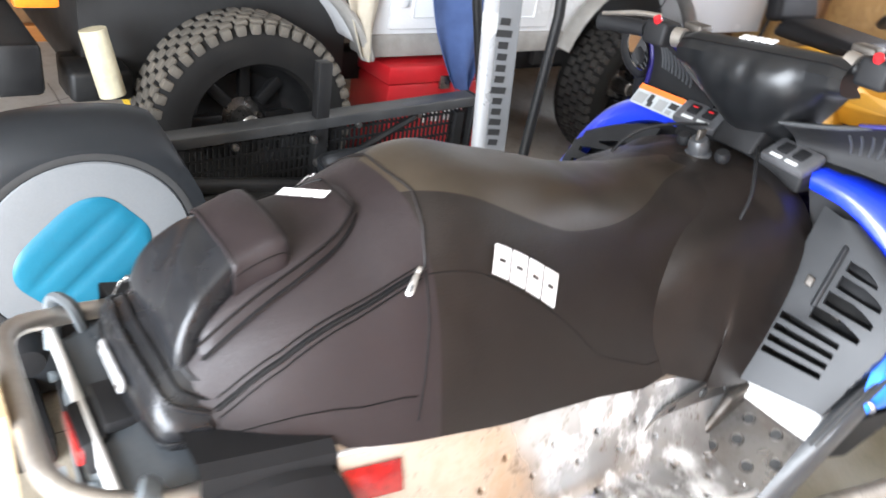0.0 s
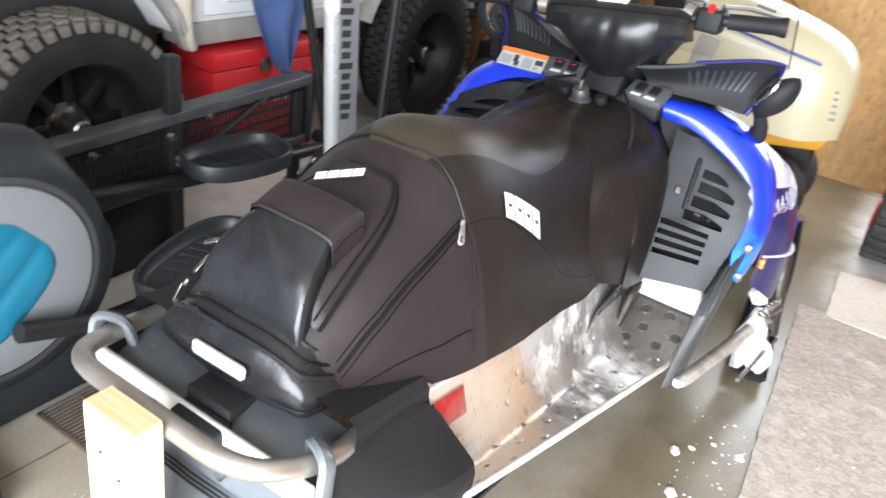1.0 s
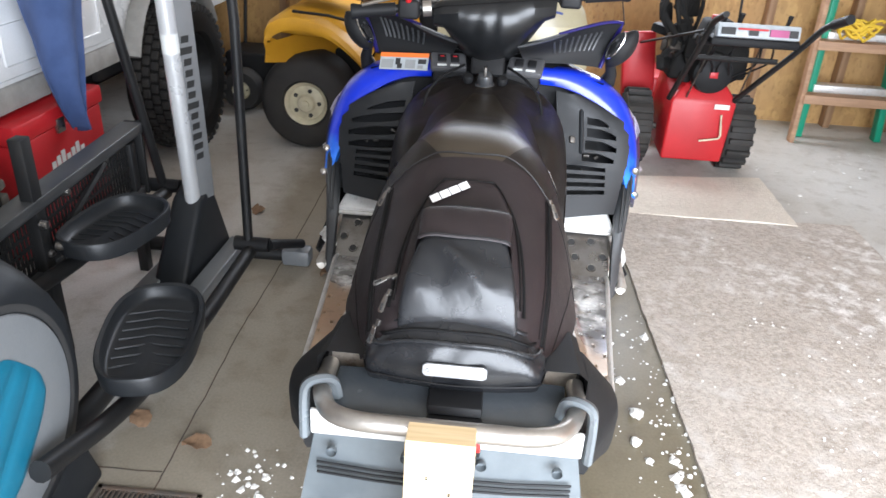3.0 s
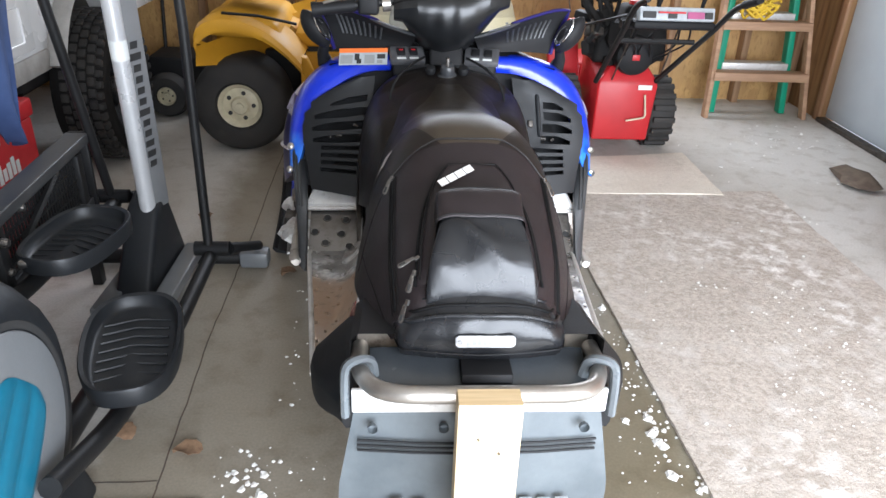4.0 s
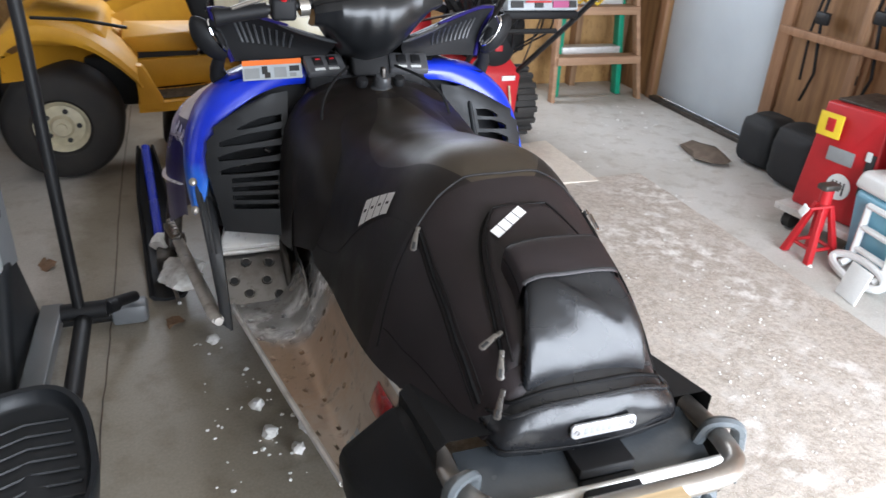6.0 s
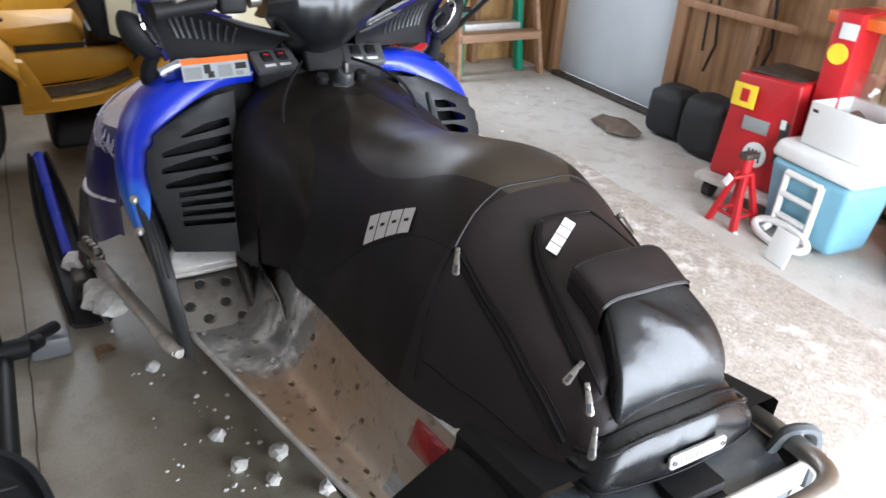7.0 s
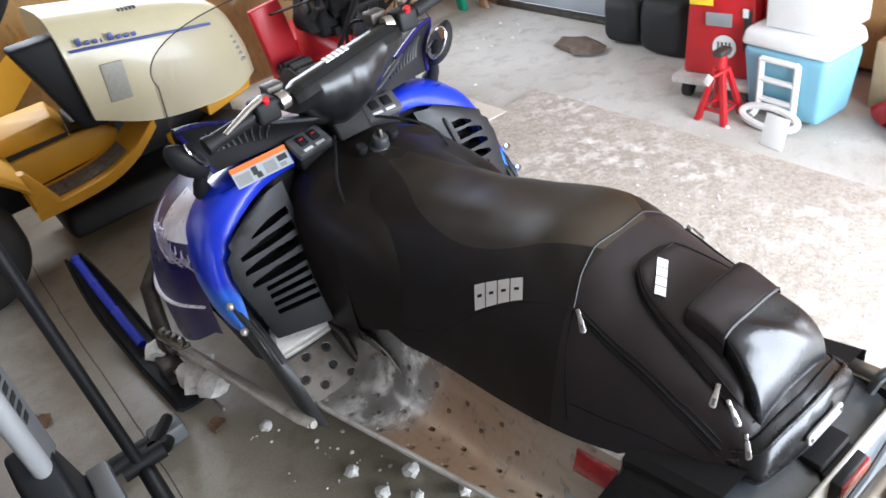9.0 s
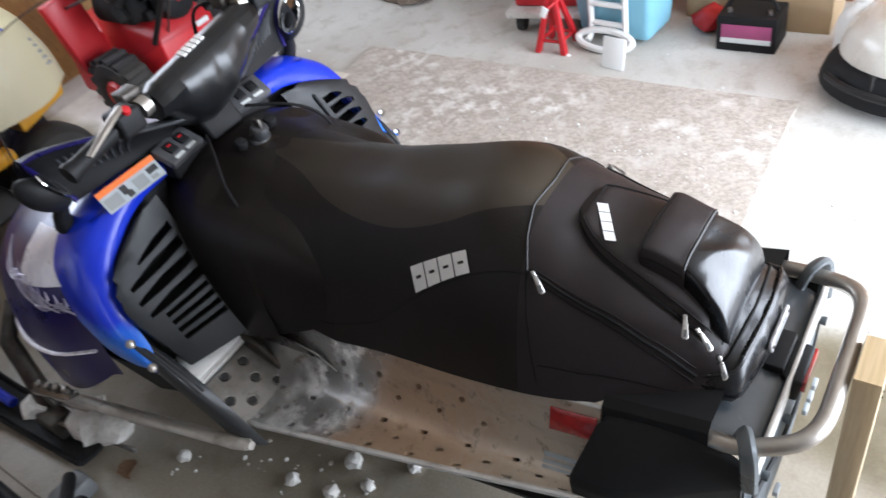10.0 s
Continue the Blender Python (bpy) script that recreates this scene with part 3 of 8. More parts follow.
# window high in the far wall
win = thing("window_1", (0.45, Y1 + 0.07, WZ0), "wide plain window high in the far wall", "window")
tagged(win, kind="structure")
for lo, hi in (((WX0, WZ0), (WX1, WZ0 + 0.05)), ((WX0, WZ1 - 0.05), (WX1, WZ1)), ((WX0, WZ0 + 0.05), (WX0 + 0.05, WZ1 - 0.05)), ((WX1 - 0.05, WZ0 + 0.05), (WX1, WZ1 - 0.05)), ((0.42, WZ0 + 0.05), (0.48, WZ1 - 0.05))):
    part("window_frame", boxed((lo[0], Y1 + 0.05, lo[1]), (hi[0], Y1 + 0.10, hi[1]), 0.004), M_WHITEPL, win)
for x0, x1 in ((WX0 + 0.05, 0.42), (0.48, WX1 - 0.05)):
    g = part("pane", boxed((x0, Y1 + 0.072, WZ0 + 0.05), (x1, Y1 + 0.076, WZ1 - 0.05)), M_GLASS, win)
    g.visible_shadow = False

# side door, its casing and threshold
door = solo("door_1", boxed((X1 + 0.03, DY0 + 0.004, 0.03), (X1 + 0.07, DY1 - 0.004, DZ - 0.004), 0.003), M_DOORPAINT, "closed pale grey-blue flush door", "door", kind="structure")
bm = B()
box(bm, (X1 - 0.02, DY1, 0), (X1 + 0.06, DY1 + 0.07, DZ + 0.07), 0.004)
box(bm, (X1 - 0.02, DY0 - 0.09, 0), (X1 + 0.06, DY0, DZ + 0.07), 0.004)
box(bm, (X1 - 0.02, DY0, DZ), (X1 + 0.06, DY1, DZ + 0.07), 0.004)
solo("trim", bm, M_CASING, "rough brown wooden door casing", "door casing", kind="structure")
solo("door_sill", boxed((X1 - 0.03, DY0, 0), (X1 + 0.03, DY1, 0.028), 0.004), M_DARKSTEEL, "dirty dark threshold under the side door", "threshold", kind="structure")

# studs standing against the far and right walls
bm = boxed((0, 0, 0), (0.045, 0.085, ZC), 0.003)
for v in bm.verts:
    v.co -= Vector((0.0225, 0.0425, 0))
stud = solo("wall_stud", bm, M_STUD, "rough brown upright wall stud", "stud", "garage studs", "structure")
stud.matrix_basis = pose(2.62, Y1 - 0.045, 0)
for x in (-3.0, -2.45, -1.95, -1.42, -0.85, 1.72, 2.25):
    copy_thing(stud, pose(x, Y1 - 0.045, 0))
for y in (2.2, 1.62, 1.05, 0.5, -0.1, -0.7):
    copy_thing(stud, pose(X1 - 0.045, y, 0, 0, 0, 90))

# carpet, mat, drain
def sheet(x0, y0, x1, y1, h, seed, ragged=0.012, lift=0.0):
    """A floor covering with a slightly uneven edge and surface."""
    rnd = random.Random(seed)
    n, k = max(int((x1 - x0) / 0.05), 8), max(int((y1 - y0) / 0.05), 8)
    rows = []
    for j in range(k + 1):
        row = []
        for i in range(n + 1):
            ex = ragged * rnd.uniform(-1, 1) if i in (0, n) else 0
            ey = ragged * rnd.uniform(-1, 1) if j in (0, k) else 0
            x, y = x0 + (x1 - x0) * i / n + ex, y0 + (y1 - y0) * j / k + ey
            row.append((x, y, h + lift * (0.5 + 0.5 * math.sin(5 * x + 3 * y + seed)) * (0.5 + noise.noise(Vector((x * 3, y * 3, seed))))))
        rows.append(row)
    bm = loft(rows)
    edges = [e for e in bm.edges if e.is_boundary]
    r = bmesh.ops.extrude_edge_only(bm, edges=edges)
    for v in [g for g in r["geom"] if isinstance(g, bmesh.types.BMVert)]:
        v.co.z = 0.0005
    return bm


bm = sheet(0.0, 0.0, 1.08, 2.07, 0.011, 3, 0.003, lift=0.004)
for v in bm.verts:
    x, y = v.co.x, v.co.y
    v.co.x, v.co.y = 0.672 - 0.035 * y + x * (1.0 + 0.03 * y), 0.45 + y + 0.03 * x
solo("carpet", bm, M_RUG, "brown flecked carpet strewn with trodden white salt", "carpet")
bm = sheet(0.0, 0.0, 0.76, 0.62, 0.006, 5, 0.003, lift=0.012)
for v in bm.verts:
    x, y = v.co.x, v.co.y
    v.co.x, v.co.y = 0.70 + x * 1.03 + 0.0 * y, 2.50 + y - 0.20 * (0.76 - x) * y / 0.62
    v.co.z += 0.006
solo("mat", bm, M_MAT, "thin cream mat beside the brown carpet", "mat")

drain = thing("floor_drain", (-0.73, 0.45, 0), "rusty iron drain grate set in the concrete", "drain")
bm = B()
for lo, hi in (((-0.86, 0.34), (-0.60, 0.352)), ((-0.86, 0.543), (-0.60, 0.555)), ((-0.86, 0.34), (-0.848, 0.555)), ((-0.612, 0.34), (-0.60, 0.555))):
    box(bm, (*lo, 0.001), (*hi, 0.008), 0.001)
part("frame", bm, M_IRON, drain)
part("pit", boxed((-0.846, 0.354, 0.0008), (-0.614, 0.541, 0.002)), M_INK, drain, "dark drain pit")
for i in range(19):
    x = -0.842 + i * 0.0122
    part("bar", boxed((x, 0.352, 0.002), (x + 0.006, 0.543, 0.007), 0.001), M_IRON, drain)
part("rib", boxed((-0.848, 0.444, 0.0015), (-0.612, 0.451, 0.0075)), M_IRON, drain)


# ---- snowmobile ----
def board_z(y):
    return 0.40 + 0.214 * (1.1 - y)


def board_w(y):
    return 0.385 - 0.1307 * max(1.1 - y, 0)


def seat_z(y):
    return 0.585 + 0.206 * (0.94 - y)


sled = thing("snowmobile", (0, 1.3, 0), "black and blue snowmobile with its tail propped on a wooden post", "snowmobile")


def both(name, make, mat, label="", parent=None, flat=False, angle=40):
    """A part for each side; make(s) builds it for s = -1 or 1."""
    return [part(name, make(s), mat, parent or sled, label, flat, angle) for s in (-1, 1)]


# tunnel, boards
rings = []
for y in (0.235, 0.28, 0.4, 0.8, 1.2, 1.4):
    zl, zh = board_z(y) - 0.03, seat_z(y) + 0.012
    rings.append([(-0.197, y, zl), (-0.197, y, zh - 0.012), (-0.185, y, zh), (0.185, y, zh), (0.197, y, zh - 0.012), (0.197, y, zl)])
tunnel = part("tunnel", loft(rings, True, True), M_TUNNEL, sled, "bare aluminium tunnel under the seat")


for q in (-1, 1):
    part("tunnel_edge", tube(B(), [(q * 0.199, y, seat_z(y) - 0.002) for y in (0.334, 0.5, 0.7, 0.95)], 0.004, 6), M_ALU, tunnel, "bright folded edge")


def board_point(s, u, y, lift=0.0):
    """The bent sheet of tunnel side and board: u from 0 (folded upper edge) to 1 (outer rail)."""
    h = max(0.02, seat_z(y) - board_z(y) - 0.008)

    def raw(k, yy):
        fold = 0.36
        if k < fold:
            return Vector((0.199 + 0.045 * k / fold, yy, h * (1 - k / fold)))
        return Vector((0.244 + (board_w(yy) - 0.244) * (k - fold) / (1 - fold), yy, 0.0))

    def at(k, yy):
        p = sum((raw(k + d, yy) for d in (-0.24, -0.18, -0.12, -0.06, 0.0, 0.06, 0.12, 0.18, 0.24)), Vector()) / 9
        return Vector((s * p.x, yy, board_z(yy) + p.z))
    p = at(u, y)
    if lift:
        n = (at(u + 0.02, y) - at(u - 0.02, y)).cross(at(u, y + 0.01) - at(u, y - 0.01)).normalized()
        p = p + (n if n.z * 2 + n.x * s > 0 else -n) * lift
    return p


def board_mesh(s):
    """A tapered, curved sheet with small dimpled drain holes."""
    bm = B()
    nu, nv = 16, 38
    y0, y1 = 0.335, 1.345

    def at(u, v):
        return board_point(s, u, y0 + (y1 - y0) * v)
    rnd = random.Random(11)
    for i in range(nu):
        for j in range(nv):
            u0, u1, v0, v1 = i / nu, (i + 1) / nu, j / nv, (j + 1) / nv
            holed = (i in (8, 11, 14) and (j + 2 * (i // 3)) % 4 == 1) or (i in (2, 4) and 6 < j < 27 and (j + i) % 4 == 0)
            if holed:
                cu, cv = (u0 + u1) / 2, (v0 + v1) / 2
                c = at(cu, cv)
                tu, tv = (at(cu + 0.02, cv) - c).normalized(), (at(cu, cv + 0.01) - c).normalized()
                n = tu.cross(tv)
                n = n if n.z > 0 else -n
                big = (0.0076 if c.y < 0.8 else 0.0088) * rnd.uniform(0.85, 1.05)
                ring = [at(u0, v0), at(cu, v0), at(u1, v0), at(u1, cv), at(u1, v1), at(cu, v1), at(u0, v1), at(u0, cv)]
                rim, low = [], []
                for p in ring:
                    a, b = (p - c).dot(tu), (p - c).dot(tv)
                    d = (tu * a + tv * b) / math.hypot(a, b)
                    rim.append(c + d * big - n * 0.0006)
                    low.append(c + d * big * 0.9 - n * 0.012)
                a, b, e = [[bm.verts.new(p) for p in q] for q in (ring, rim, low)]
                for k in range(8):
                    bm.faces.new((a[k], a[(k + 1) % 8], b[(k + 1) % 8], b[k]))
                    bm.faces.new((b[k], b[(k + 1) % 8], e[(k + 1) % 8], e[k]))
            else:
                bm.faces.new([bm.verts.new(at(u, v)) for u, v in ((u0, v0), (u1, v0), (u1, v1), (u0, v1))])
    bmesh.ops.remove_doubles(bm, verts=bm.verts, dist=1e-4)
    return bm


boards = both("running_board", board_mesh, M_BOARD, "worn aluminium running board punched with drain holes", angle=60)
for s, b in zip((-1, 1), boards):
    part("edge_rail", tube(B(), [(s * board_w(y), y, board_z(y) - 0.002) for y in (0.33, 0.6, 0.85, 1.1, 1.16)], 0.0065, 8), M_ALU, b, "bright rolled edge")
    # black sheet below the board: the shade seen through its drain holes, as colour
    part("board_underside", loft([[(s * 0.2, y, board_z(y) - 0.024), (s * (board_w(y) - 0.004), y, board_z(y) - 0.02)] for y in (0.34, 1.1, 1.34)]), M_INK, b, "black sheet for the shade under the board")
    # toe strip under the vent panel
    bm = hull([(s * 0.205, 1.290, 0.548), (s * 0.370, 1.290, 0.548), (s * 0.246, 1.232, 0.500), (s * 0.404, 1.232, 0.500), (s * 0.246, 1.236, 0.488), (s * 0.404, 1.236, 0.488), (s * 0.205, 1.305, 0.53), (s * 0.385, 1.305, 0.53)], 0.003)
    toe = part("toe_plate", bm, M_TOE, b, "bright folded toe plate")
    part("rolled_lip", tube(B(), [(s * 0.25, 1.236, 0.485), (s * 0.33, 1.234, 0.484), (s * 0.402, 1.236, 0.483)], 0.007, 10), M_ALU, toe)

    def sill(x, y):
        return Vector((s * x, y, 0.395 + 0.68 * (y - 1.14)))
    stop = part("toe_sill", thick(loft([[sill(x, y) for x in (0.215, 0.27, 0.33, 0.392)] for y in (1.125, 1.17, 1.21, 1.262)]), 0.004), M_SILL, b, "sloping aluminium sill with large holes")
    for x, y in ((0.286, 1.221), (0.342, 1.226), (0.297, 1.181), (0.271, 1.146), (0.343, 1.155), (0.376, 1.186)):
        hm = axes(sill(x, y) + Vector((0, -0.0036, 0.0052)), (1, 0, 0), (0, 0.827, 0.562))
        part("hole_rim", lathe([(0.0135, -0.002), (0.0118, 0.0009), (0.0098, 0.0004), (0.0090, -0.002)], 18, hm), M_ZIP, stop)
        part("hole", lathe([(0, 0.0002), (0.0098, 0.0002)], 14, hm), M_INK, stop)
    part("strut", hull([(s * 0.238, 1.24, 0.51), (s * 0.256, 1.24, 0.51), (s * 0.236, 1.13, 0.40), (s * 0.25, 1.13, 0.40), (s * 0.238, 1.24, 0.455), (s * 0.256, 1.24, 0.455), (s * 0.238, 1.195, 0.485), (s * 0.252, 1.195, 0.485)], 0.004), M_DARKSTEEL, b, "steel corner strut")
    part("riser", loft([[(s * 0.2, 1.315, 0.52), (s * 0.385, 1.315, 0.50)], [(s * 0.2, 1.335, 0.345), (s * 0.385, 1.335, 0.345)]]), M_ALU, b)
    inner = part("footwell_plate", thick(loft([[Vector((s * (0.206 + 0.024 * q), y, board_z(y) + (z - board_z(y)) * q)) for q in (0, 0.5, 1)] for y, z in ((0.93, 0.47), (1.0, 0.525), (1.10, 0.54), (1.20, 0.545), (1.25, 0.545))]), 0.003), M_SILL, b, "bright inner footwell plate with holes")
    for y, z in ((1.025, 0.512), (1.005, 0.462), (1.115, 0.515), (1.20, 0.50)):
        part("hole", lathe([(0, 0.001), (0.010, 0.001), (0.011, -0.003)], 14, axes((s * (0.2085 + 0.024 * (z - board_z(y)) / 0.13), y, z), (0, 1, 0), (0, 0, 1) if s > 0 else (0, 0, -1))), M_INK, inner)
    # red reflector low on the tunnel side
    part("reflector", thick(loft([[board_point(s, u, y, 0.007 if 0.05 < u < 0.16 and 0.34 < y < 0.42 else 0.004) for u in (0.045, 0.06, 0.10, 0.15, 0.165)] for y in (0.338, 0.345, 0.38, 0.415, 0.424)]), 0.004), M_REDLENS, sled, "red side reflector")
    for k in range(3):
        part("print_bar", loft([[board_point(s, u, y, 0.0012) for u in (0.335 + 0.07 * k, 0.36 + 0.07 * k, 0.385 + 0.07 * k)] for y in (0.36, 0.39, 0.43)]), M_LABEL, b)

# black deck round the foot of the bag
rr = []
for y in (0.168, 0.20, 0.24, 0.29, 0.332):
    z = seat_z(y) + 0.0165
    rr.append([(-0.2015, y, z - 0.05), (-0.2015, y, z - 0.012), (-0.188, y, z), (0.188, y, z), (0.2015, y, z - 0.012), (0.2015, y, z - 0.05)])
part("tail_deck", loft(rr), M_BLACKPL, sled, "black textured tail deck")

# seat: a saddle of grip vinyl that swells into the bag at its tail
SY = [0.150, 0.165, 0.21, 0.27, 0.33, 0.40, 0.447, 0.52, 0.58, 0.68, 0.80, 0.90, 1.00, 1.10, 1.20]
SZ = [0.790, 0.806, 0.845, 0.882, 0.905, 0.926, 0.950, 0.982, 0.988, 0.965, 0.930, 0.905, 0.890, 0.893, 0.900]
SW = [0.128, 0.134, 0.149, 0.173, 0.192, 0.206, 0.212, 0.215, 0.215, 0.213, 0.210, 0.212, 0.216, 0.222, 0.226]
U = [0, 0.14, 0.27, 0.40, 0.50, 0.60, 0.68, 0.76, 0.84, 0.91, 0.97, 1.0]
V = [0, 0.004, 0.018, 0.055, 0.105, 0.18, 0.265, 0.375, 0.52, 0.70, 0.88, 1.0]


def seat_point(y, a, off=0.0):
    """The seat's skin at y; a from -1 (left base) through 0 (ridge) to 1."""
    k = abs(a)
    zc, w = spline(SY, SZ, y), spline(SY, SW, y)
    zb = seat_z(y) + 0.002 + 0.05 * max(0.0, min(1.0, (y - 0.93) / 0.12))
    f = spline([0, 0.15, 0.45, 0.9, 1.2], [0, 0.9, 1.0, 1.0, 0.9], y)
    u = spline([i / 11 for i in range(12)], U, k)
    v = spline([i / 11 for i in range(12)], V, k)
    tail = max(0.0, min(1.0, (0.52 - y) / 0.20))
    u = u * (1 - tail) + tail * min(1.0, 1.25 * k ** 0.9 if k < 0.5 else 0.67 + 0.33 * (k - 0.5) * 2 * 1.0)
    p = Vector(((1 if a >= 0 else -1) * w * u, y, zc - (zc - zb) * v))
    if off:
        q = seat_point(y + 0.004, a)
        r = seat_point(y, a + (0.01 if a < 0.99 else -0.01))
        n = (q - p).cross(r - p).normalized()
        if n.z < 0 or (abs(n.z) < 0.05 and n.x * p.x < 0):
            n = -n
        if n.x * p.x < -0.02 and k > 0.6:
            n = -n
        p = p + n * off
    return p


def seat_find(x, y):
    """The seat's place a at which its skin has this x."""
    lo, hi = 0.0, 1.0
    for _ in range(24):
        mid = (lo + hi) / 2
        if seat_point(y, mid).x < abs(x):
            lo = mid
        else:
            hi = mid
    return lo if x >= 0 else -lo


def crumple(p, size, amount):
    return p + Vector((0, 0, 1)) * amount * noise.noise(Vector(p) * size)


A = [i / 26 for i in range(-26, 27)]
ys = [0.176 + i * (1.22 - 0.176) / 72 for i in range(73)]
NB = 12


def column(k, y):
    """The seat's columns, squeezed so that one of them follows the gripper's border."""
    thr = spline([0.45, 0.52, 0.62, 0.75, 0.90, 1.05, 1.22], [0.10, 0.24, 0.38, 0.44, 0.36, 0.15, 0.03], y)
    a = abs(k)
    v = thr * a / NB if a <= NB else thr + (1 - thr) * (a - NB) / (26 - NB)
    return v if k >= 0 else -v


rows = [[crumple(seat_point(y, column(k, y)), 9, 0.004) for k in range(-26, 27)] for y in ys]
tail_row = [Vector((p.x * 0.96, p.y + 0.0, seat_z(0.15) + (p.z - seat_z(0.15)) * 0.0)) for p in rows[0]]
bm = loft([tail_row] + rows)
bm.faces.ensure_lookup_table()
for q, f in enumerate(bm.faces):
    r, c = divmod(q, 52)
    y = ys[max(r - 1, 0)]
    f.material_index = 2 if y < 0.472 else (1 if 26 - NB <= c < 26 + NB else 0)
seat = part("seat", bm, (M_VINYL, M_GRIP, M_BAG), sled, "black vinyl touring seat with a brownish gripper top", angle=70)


def line_on_seat(pts, r, off, mat, name, parent, label=""):
    """A cord laid on the seat through (x, y) points."""
    out = []
    for (xa, ya), (xb, yb) in zip(pts, pts[1:]):
        n = max(int(math.hypot(xb - xa, yb - ya) / 0.015), 2)
        for i in range(n):
            t = i / n
            x, y = xa + (xb - xa) * t, ya + (yb - ya) * t
            out.append(crumple(seat_point(y, seat_find(x, y), off), 9, 0.004))
    x, y = pts[-1]
    out.append(crumple(seat_point(y, seat_find(x, y), off), 9, 0.004))
    return part(name, tube(B(), out, r, 6), mat, parent, label)


# seams and the long arched zip
for s in (-1, 1):
    line_on_seat([(s * 0.0, 0.488), (s * 0.03, 0.490), (s * 0.06, 0.493), (s * 0.105, 0.484), (s * 0.138, 0.472)], 0.0020, 0.0006, M_ARCHZIP, "arched_zip", seat, "dark zip across the bag")
    line_on_seat([(s * 0.138, 0.466), (s * 0.139, 0.376), (s * 0.138, 0.285), (s * 0.131, 0.212)], 0.0036, 0.0, M_TAPE, "side_zip", seat)
    for d in (-0.0048, 0.0048):
        line_on_seat([(s * (0.138 + d), 0.464), (s * (0.139 + d), 0.376), (s * (0.138 + d), 0.285), (s * (0.131 + d), 0.214)], 0.0013, 0.0004, M_PIPING, "zip_lip", seat)
    line_on_seat([(s * 0.139, 0.472), (s * 0.168, 0.467), (s * 0.19, 0.457), (s * 0.204, 0.446)], 0.0013, 0.0, M_TAPE, "side_seam", seat)
    line_on_seat([(s * 0.142, 0.474), (s * 0.165, 0.60), (s * 0.195, 0.80), (s * 0.207, 0.957)], 0.0012, -0.0005, M_PIPING, "lower_crease", seat)
    line_on_seat([(s * 0.149, 0.228), (s * 0.161, 0.274), (s * 0.171, 0.318), (s * 0.183, 0.373), (s * 0.195, 0.445)], 0.0013, 0.0, M_PIPING, "skirt_seam", seat)


def raised(points_uv, top, mat, name, label, wrinkle=0.0, rows_n=14, size=14):
    """A padded panel on the bag: points_uv(t, u) gives (x, y) over the panel; top(t, u) its height off the skin."""
    rr = []
    for i in range(rows_n + 1):
        row = []
        for j in range(rows_n + 1):
            t, u = i / rows_n, j / rows_n
            x, y = points_uv(t, u)
            h = top(t, u)
            p = seat_point(y, seat_find(x, y), 0.0001)
            n = Vector((x * 1.6, -0.55, 0.85)).normalized()
            q = p + n * h
            row.append(crumple(q, size, wrinkle * min(1, h * 60)))
        rr.append(row)
    return part(name, loft(rr), mat, seat, label, angle=50)


def pad(t, u, e=0.12):
    a = min(1, t / e, (1 - t) / e)
    b = min(1, u / e, (1 - u) / e)
    a, b = max(a, 0), max(b, 0)
    return math.sqrt(max(0, 1 - (1 - a) ** 2)) * math.sqrt(max(0, 1 - (1 - b) ** 2))


# label pocket: an arched panel
def arch(t, u):
    y = 0.206 + 0.232 * t
    w = spline([0.2, 0.274, 0.34, 0.39, 0.42, 0.432, 0.44], [0.102, 0.096, 0.086, 0.071, 0.052, 0.036, 0.012], y)
    return ((u - 0.5) * 2 * w, y)


raised(arch, lambda t, u: -0.002 + 0.017 * pad(t, u, 0.10), M_BAG, "pocket_panel", "arched dark cloth pocket", 0.002, 20)
edge = [(arch(t, 0.045)[0], arch(t, 0.0)[1]) for t in [0.02 + 0.049 * k for k in range(20)]]
edge += [(-x, y) for x, y in edge[::-1]]


def bag_line(pts, lift, r, mat, name, flat=1.0):
    """A cord over the bag at a set height off its skin."""
    out = []
    for x, y in pts:
        p = seat_point(y, seat_find(x, y), 0.0001)
        out.append(p + Vector((x * 1.6, -0.55, 0.85)).normalized() * lift)
    return part(name, tube(B(), out, r, 6, flat=flat), mat, seat)


bag_line(edge, 0.013, 0.0017, M_PIPING, "pocket_piping")
bag_line([(x * 1.09, y - 0.002) for x, y in edge], 0.003, 0.0028, M_TAPE, "pocket_zip", 0.6)


# boxy pouch with its flap, both set on the arched pocket
PY = [0.325, 0.318, 0.305, 0.280, 0.258, 0.235, 0.211, 0.192, 0.182, 0.180]
PZ = [0.922, 0.934, 0.936, 0.928, 0.918, 0.905, 0.886, 0.859, 0.830, 0.800]
PW = [0.060, 0.066, 0.067, 0.066, 0.067, 0.073, 0.081, 0.086, 0.086, 0.084]


